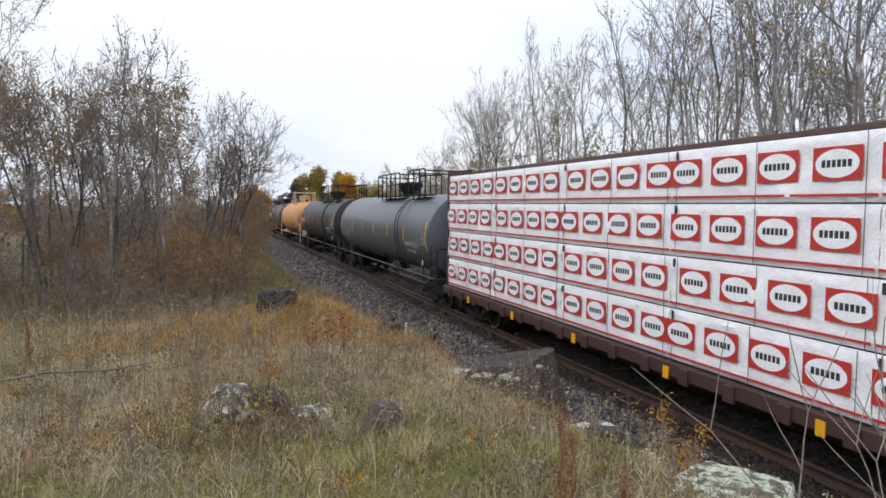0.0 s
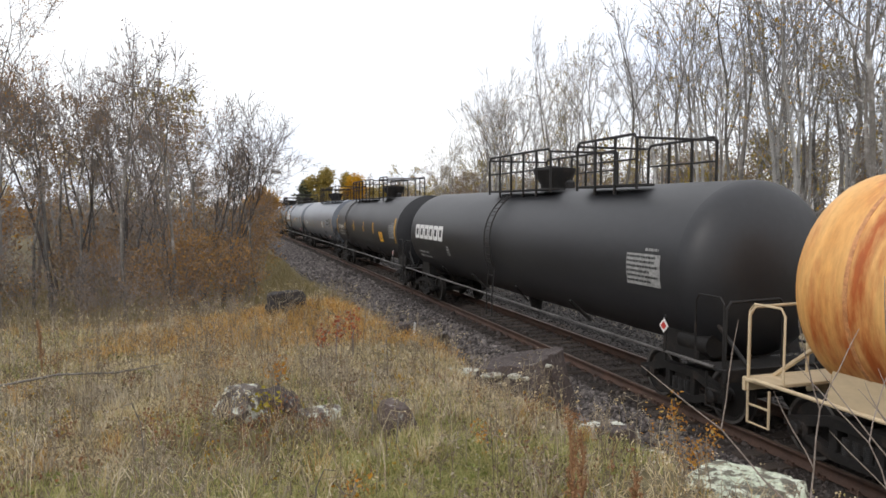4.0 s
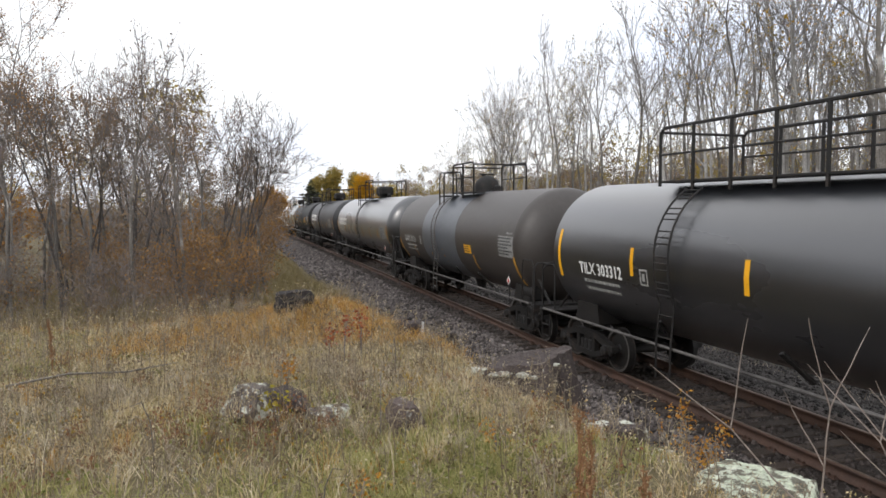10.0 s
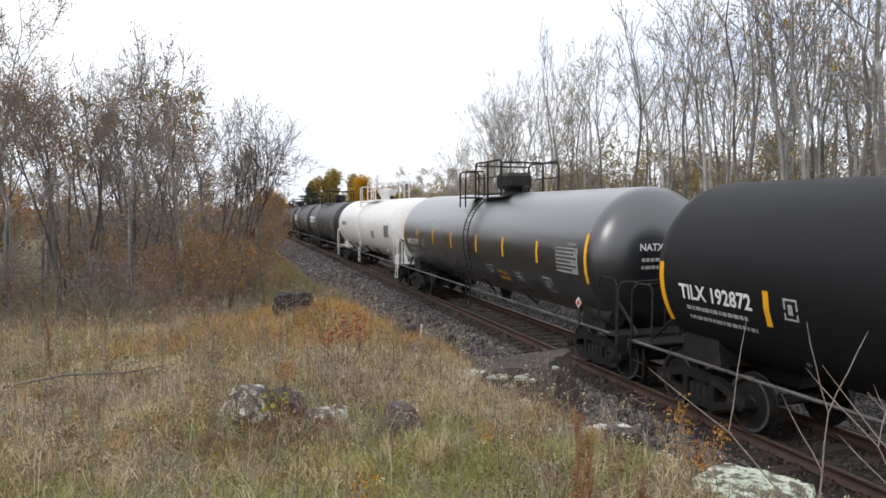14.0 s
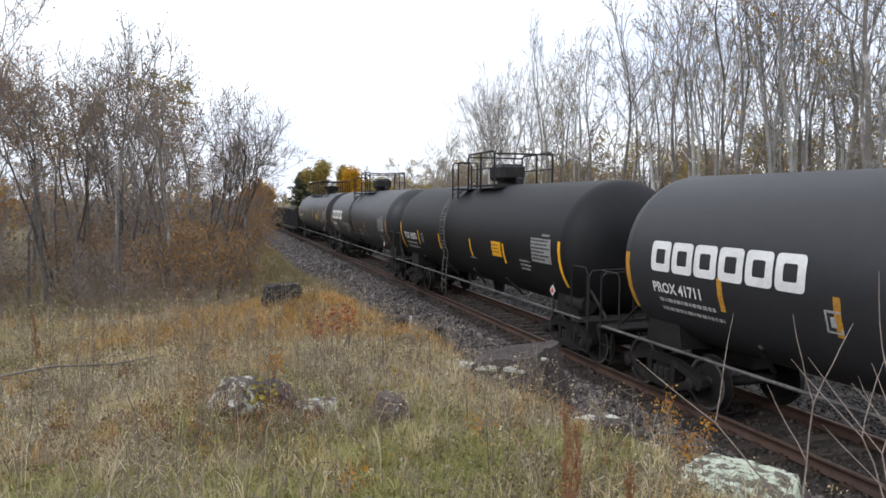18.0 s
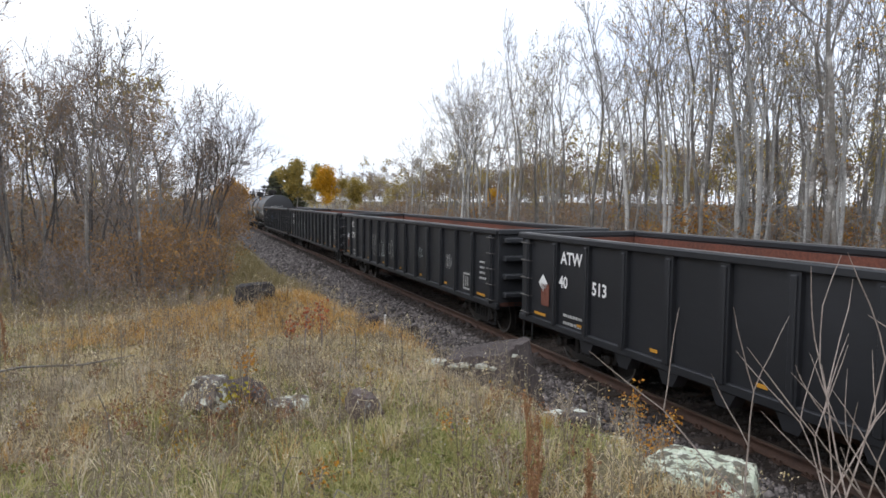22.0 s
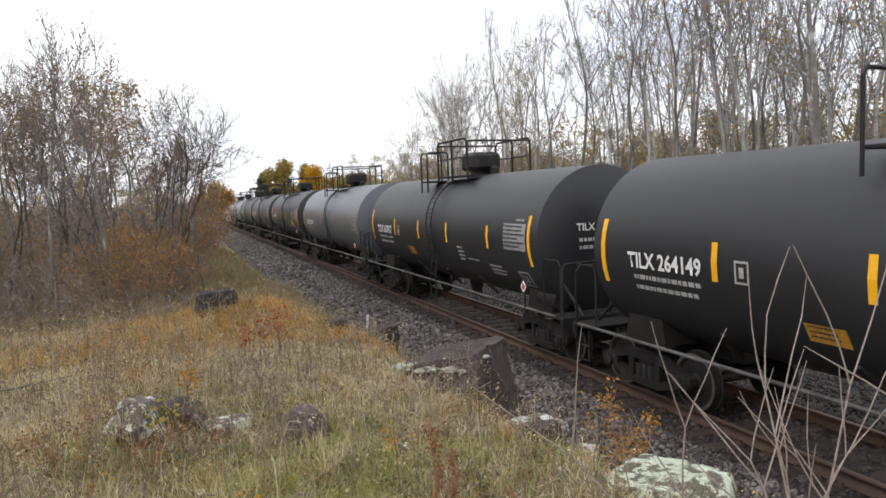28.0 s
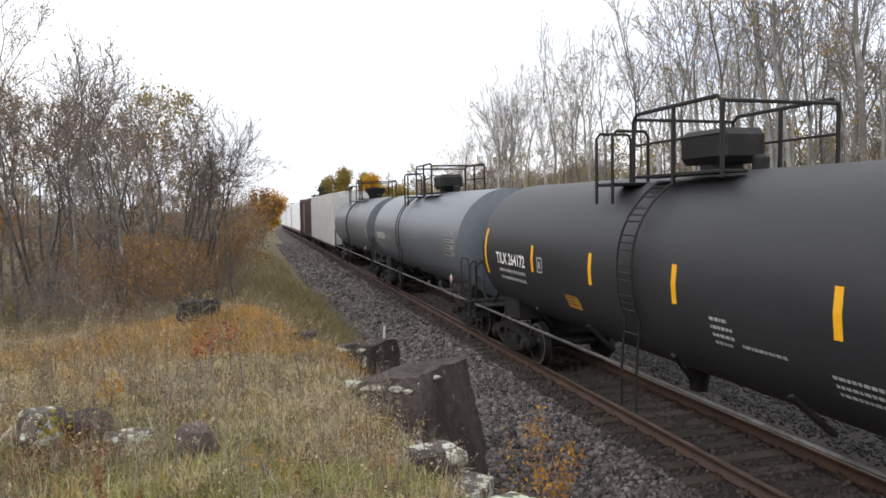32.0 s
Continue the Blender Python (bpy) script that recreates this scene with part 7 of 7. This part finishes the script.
def build_rocks():
    big = rock("boulder", "large dark red-brown boulder with pale lichen on its top edge", (-4.92, 7.85, 0.90), (1.6, 0.95, 1.34), 3, M_ROCK, 38, 0, 0.085, 0.95, -11, (((0.25, -1, 0.12), 0.74), ((-1, -0.45, 0.2), 0.82), ((1, -0.5, 0.1), 0.86)))
    lichen_edge(big, (0.42, 0.907), ((0.03, 0.15), (0.10, 0.13), (0.17, 0.12), (0.31, 0.07), (0.37, 0.08), (0.52, 0.085), (0.62, 0.05), (0.80, 0.06)))
    low = rock("boulder", "dark low boulder behind the large one", (-4.5, 13.9, 0.08), (1.15, 0.85, 1.3), 5, M_ROCK, 20, 5, 0.12, 0.45)
    lichen_edge(low, (0.28, 0.96), ((0.1, 0.12), (0.2, 0.09), (0.45, 0.08)))
    rock("ledge_rock", "small dark stone with a pale lichen cap", (-5.66, 4.62, 1.66), (0.27, 0.22, 0.22), 8, M_ROCK, 20, 5, 0.08, 0.8)
    rock("ledge_rock", "low broken ledge of dark rock with white lichen", (-5.36, 4.72, 1.33), (0.46, 0.36, 0.28), 9, M_ROCKLICHEN, 50, 5, 0.1, 0.6)
    rock("ledge_rock", "flat slab of dark rock with white lichen", (-5.56, 4.98, 1.55), (0.56, 0.34, 0.17), 10, M_ROCKLICHEN, 15, 5, 0.08, 0.6)
    rock("lichen_rock", "flat rock covered with pale green lichen", (-5.40, 3.52, 1.52), (0.64, 0.6, 0.42), 12, M_LICHEN, 25, 6, 0.06)
    rock("lichen_rock", "flat lichen-covered rock sunk in the grass", (-5.95, 3.45, 1.57), (0.42, 0.34, 0.18), 13, M_LICHEN, 60, 5, 0.07)
    rock("lichen_rock", "pointed rock with pale lichen among the grass", (-8.40, 5.7, 1.82), (0.38, 0.3, 0.42), 14, M_ROCKLICHEN, 10, 6, 0.12, 0.2, 10, (((-0.8, -0.3, 1.0), 0.5), ((0.9, -0.5, 0.8), 0.55)))
    rock("stone", "small dark rock beside the lichen rock", (-8.14, 5.9, 1.74), (0.4, 0.32, 0.34), 15, M_ROCK, 50, 7, 0.12, 0.25)
    rock("stone", "small grey rock among the grass", (-7.2, 5.34, 1.76), (0.31, 0.24, 0.3), 16, M_DROCKLICHEN, 30, 7, 0.12, 0.3, 8, (((1.0, -0.2, 0.9), 0.5),))
    rock("stone", "flat pale stone among the grass", (-7.78, 5.72, 1.71), (0.36, 0.24, 0.16), 17, M_ROCKLICHEN, 15, 4, 0.08, 0.3)
    rock("stump_rock", "blackened rounded rock on the crest of the knoll", (-7.56, 11.0, 1.93), (0.52, 0.4, 0.42), 18, M_STUMP, 5, 6, 0.16, 0.1)
    rock("stone", "dark stone on the crest of the knoll", (-6.1, 9.6, 1.66), (0.4, 0.3, 0.28), 19, M_ROCK, 80)
    rng = random.Random(31)
    for i in range(26):
        y = rng.uniform(4, 40)
        x = float(track_x(y)) + rng.uniform(4.2, 7.2)
        s = rng.uniform(0.25, 0.6)
        rock("rubble_stone", "grey rubble stone beyond the track", (x, y, float(ground_z(x, y)) + 0.25), (s, s * 0.8, s * 0.6), 60 + i % 5, M_STONE_BIG, rng.uniform(0, 360), 6)


M_ROCKLICHEN = surf("rock_with_lichen_patches", (0.09, 0.072, 0.062), (0.17, 0.145, 0.125), 4, 0.9, fine=40, c=(0.5, 0.51, 0.43), c_scale=9, c_lo=0.50, c_hi=0.55, bump=0.9, bump_dist=0.02)
M_DROCKLICHEN = surf("dark_rock_with_pale_specks", (0.10, 0.075, 0.065), (0.15, 0.115, 0.10), 4, 0.9, fine=40, c=(0.45, 0.45, 0.40), c_scale=7, c_lo=0.56, c_hi=0.62, bump=0.9, bump_dist=0.02)
M_CRUST = surf("pale_lichen_crust", (0.50, 0.50, 0.42), (0.36, 0.36, 0.30), 9, 0.95, fine=50, c=(0.16, 0.13, 0.11), c_scale=12, c_lo=0.53, c_hi=0.58, bump=0.9, bump_dist=0.02)
M_STUMP = surf("blackened_rock", (0.022, 0.019, 0.018), (0.05, 0.043, 0.039), 5, 0.9, fine=40, bump=0.9, bump_dist=0.02)
M_STONE_BIG = surf("grey_rubble_stone", (0.18, 0.175, 0.17), (0.12, 0.115, 0.11), 2.5, 0.9, fine=22, bump=0.7, bump_dist=0.03, rand=0.2)


def dock(x, y, h, seed, label):
    """A dried dock stalk: a stem thickly set with rust-brown seed clusters."""
    rng = random.Random(seed)
    t = tagged(empty("dock_weed", pose(x, y, float(ground_z(x, y)))), label, "weed")
    stem, tips = Mesh(), []
    top = Vector((rng.uniform(-0.05, 0.05), rng.uniform(-0.05, 0.05), h))
    stem.tube([(0, 0, -0.03), top * 0.5, top], [0.007, 0.006, 0.003], 5, False)
    for i in range(22):
        g = 0.28 + 0.7 * i / 21
        b = top * g
        a = rng.uniform(0, 6.28)
        e = b + Vector((math.cos(a) * 0.028, math.sin(a) * 0.028, 0.14)) * (1.25 - 0.75 * g)
        stem.tube([b, e], [0.003, 0.002], 3, False)
        tips += [b.lerp(e, f) for f in (0.2, 0.4, 0.6, 0.8, 1.0)]
    tagged(piece("stem", stem.data("stem", M_DOCK, 60), t), kind="stuff")
    piece("seed_head", raw_mesh("seed_head", *leaves(tips, 1000, 0.006, seed, 0.006), M_DOCK), t, "rust-brown seed clusters")


def small_plant(name, label, x, y, h, stems, leaf_n, leaf_s, mat, seed, spread=0.25, bark=None):
    rng = random.Random(seed)
    t = tagged(empty(name, pose(x, y, float(ground_z(x, y)))), label, "shrub")
    tips = []
    for i in range(stems):
        a, r = rng.uniform(0, 6.28), spread * rng.uniform(0.3, 1.0)
        e = Vector((math.cos(a) * r, math.sin(a) * r, h * rng.uniform(0.65, 1.0)))
        m = Vector((e.x * 0.3, e.y * 0.3, e.z * (0.62 if h > 1 else 0.5)))
        piece("stem", Mesh().tube([(0, 0, -0.03), m, e], [0.006, 0.005, 0.002], 4, False).data("stem", bark or M_DTWIG, 60), t)
        tips += [m.lerp(e, f) for f in (0.2, 0.45, 0.7, 0.9, 1.0)]
    piece("leaves", raw_mesh("leaves", *leaves(tips, leaf_n, leaf_s, seed, 0.05), mat), t)


def bare_shrub(x, y, h, stems, seed, spread=0.26):
    """A leafless shrub: upright stems that fork again and again into thin crooked whips."""
    rng = random.Random(seed)
    t = tagged(empty("bare_shrub", pose(x, y, float(ground_z(x, y)))), "leafless grey-brown shrub with thin forking whips", "shrub")

    def whip(m, p, d, ln, r, k):
        pts = [p]
        for i in range(4):
            d = (d + Vector((rng.gauss(0, 0.07), rng.gauss(0, 0.07), 0.03))).normalized()
            p = p + d * ln / 4
            pts.append(p.copy())
        m.tube(pts, [r, r * 0.93, r * 0.85, r * 0.76, r * (0.66 if k else 0.35)], 6, False)
        if k:
            for f, sgn in ((4, 1), (4, -1), (rng.choice((2, 3)), rng.choice((-1, 1))))[:2 if rng.random() < 0.6 else 3]:
                a = rng.uniform(0.25, 0.65) * sgn
                e = d + Vector((math.cos(0.35), -math.sin(0.35), 0)) * a + Vector((rng.gauss(0, 0.16), rng.gauss(0, 0.16), 0.05))
                whip(m, pts[f].copy(), e.normalized(), ln * rng.uniform(0.65, 0.95), max(0.0012, r * 0.68), k - 1)

    for i in range(stems):
        a = 6.28 * i / stems + rng.uniform(-0.4, 0.4)
        d = Vector((math.cos(a) * spread, math.sin(a) * spread, 1)).normalized()
        m = Mesh()
        whip(m, Vector((math.cos(a) * 0.05, math.sin(a) * 0.05, -0.03)), d, h * rng.uniform(0.3, 0.38), 0.0062, 3)
        piece("stem", m.data("stem", M_WHIP, 60), t)
    return t


SHRUBS = []
M_STALK = surf("bleached_straw_stalk", (0.42, 0.36, 0.24), (0.33, 0.27, 0.17), 6.0, 0.85, fine=60, bump=0.1)
M_WHIP = surf("pale_shrub_bark", (0.22, 0.18, 0.155), (0.32, 0.27, 0.235), 6.0, 0.8, fine=60, bump=0.1)


def build_small_things():
    dock(-7.27, 2.28, 0.93, 1, "tall dried rust-brown dock stalk in the grass")
    dock(-7.24, 2.36, 0.8, 2, "tall dried rust-brown dock stalk in the grass")
    dock(-7.02, 2.26, 0.66, 3, "leaning dried rust-brown dock stalk in the grass")
    dock(-10.3, 8.0, 0.62, 4, "short dried brown dock stalk on the knoll")
    for i, (x, y, h) in enumerate(((-7.28, 7.95, 0.62), (-7.05, 8.1, 0.66), (-7.42, 8.2, 0.5))):
        small_plant("red_weed", "stiff weed with red autumn leaves at its top", x, y, h, 2, 60, 0.022, M_REDLEAF, 20 + i, 0.06)
    small_plant("goldenrod", "yellow-green weed beside the lichen rock", -8.2, 5.5, 0.3, 5, 80, 0.018, M_GOLDLEAF, 30, 0.14)
    small_plant("goldenrod", "orange and yellow weed in the grass", -8.05, 6.6, 0.36, 4, 90, 0.022, M_ORLEAF, 31, 0.12)
    small_plant("goldenrod", "orange and yellow weed in the grass", -7.85, 3.95, 0.2, 4, 70, 0.014, M_ORLEAF, 32, 0.10)
    small_plant("goldenrod", "orange and yellow weed in the grass", -6.75, 4.5, 0.22, 4, 60, 0.014, M_ORLEAF, 33, 0.12)
    small_plant("orange_shrub", "small shrub with orange and yellow leaves on the slope", -4.3, 5.5, 1.9, 12, 420, 0.021, M_ORLEAF, 34, 0.3)
    small_plant("orange_shrub", "small shrub with orange leaves beside the ledge", -4.5, 5.35, 1.48, 8, 200, 0.02, M_ORLEAF, 36, 0.34)
    SHRUBS.append(bare_shrub(-6.78, 1.28, 1.5, 4, 44, 0.2))
    # a short white marker stake on the shoulder
    st = Mesh().box((0, 0, 0.2), (0.055, 0.055, 0.62), 0.006)
    tagged(new("marker_stake", st.data("marker_stake", M_LETTER, 0)), "short white wooden marker stake in the ballast", "stake").matrix_basis = pose(-3.18, 19.2, -0.40, 2, 3, 10)
    # a dead branch lying in the grass
    b = Mesh().tube([(0, 0, 0), (0.5, 0.06, 0.05), (1.0, 0.0, 0.03), (1.5, 0.1, 0.06)], [0.012, 0.011, 0.009, 0.005], 6)
    ob = new("dead_branch", b.data("dead_branch", M_DBARK, 60))
    x, y = -10.5, 7.1
    ob.matrix_basis = pose(x, y, float(ground_z(x, y)) + 0.16, 0, 1, 12)
    tagged(ob, "thin dead branch lying on the grass", "branch")
    # single dry stalks, bent over, that stand out of the grass
    rng = random.Random(91)
    for i in range(22):
        x, y = rng.uniform(-9.4, -6.0), rng.uniform(3.0, 8.0)
        h, a = rng.uniform(0.28, 0.52), rng.uniform(0, 6.28)
        dx, dy = math.cos(a) * h * 0.4, math.sin(a) * h * 0.4
        ob = new("dry_stalk", Mesh().tube([(0, 0, -0.04), (dx * 0.15, dy * 0.15, h * 0.6), (dx * 0.5, dy * 0.5, h * 0.92), (dx, dy, h * rng.uniform(0.8, 1.05))], [0.0052, 0.0045, 0.0036, 0.002], 5, False).data("dry_stalk", (M_STALK, M_STALK, M_DBARK)[i % 3], 60))
        ob.matrix_basis = pose(x, y, float(ground_z(x, y)))
        tagged(ob, "single bent dry stalk standing out of the grass", "weed", "dry stalks in the grass")
    # pale flower heads gone to seed
    rng = np.random.default_rng(77)
    x, y = rng.uniform(-11.5, -5.6, 260), rng.uniform(3.4, 10.5, 260)
    pts = [Vector((a, b, float(ground_z(a, b)) + h)) for a, b, h in zip(x, y, rng.uniform(0.12, 0.34, 260))]
    tagged(new("seed_fluff", raw_mesh("seed_fluff", *leaves(pts, 420, 0.007, 5, 0.010), M_FLUFF)), "pale seed fluff on dead weeds", "weeds", kind="stuff")


M_REDLEAF = leafy("dull_red_leaves", [(0.30, 0.07, 0.035), (0.38, 0.12, 0.05), (0.24, 0.07, 0.04)])
M_GOLDLEAF = leafy("yellow_green_leaves", [(0.26, 0.22, 0.02), (0.36, 0.28, 0.03), (0.20, 0.2, 0.03)])
M_FLUFF = leafy("pale_seed_fluff", [(0.5, 0.48, 0.42), (0.6, 0.58, 0.52)])
build_rocks()
build_small_things()
build_grass()


# ---- movement ----
SPEED, SLOWING = 17.007, -0.00684


def motions():
    """The train rolls by; every car follows the line."""
    for car, y0 in RIDES:
        rows = []
        for i in range(17):
            t = 2.0 * i
            y = y0 - SPEED * t - SLOWING * (t - 16) ** 2 / 2
            dx, dz = float(track_x(y + 6) - track_x(y - 6)) / 12, float(track_z(y + 6) - track_z(y - 6)) / 12
            rows.append((t, pose(float(track_x(y)), y, float(track_z(y)) + 0.004, math.degrees(math.atan(dz)), 0, -math.degrees(math.atan(dx)))))
        walk(car, rows)
    # the bare shrub is brushed aside and trodden down as the camera steps past it
    for ob in SHRUBS:
        x, y, z = ob.matrix_basis.translation
        walk(ob, [(t, pose(x, y, z, rx, ry, 0)) for t, rx, ry in ((0, 0, 0), (28.4, 0, 0), (28.9, 1, -5), (29.3, 6, -26), (29.6, 14, -62), (29.9, 18, -84), (32, 18, -84))])


motions()
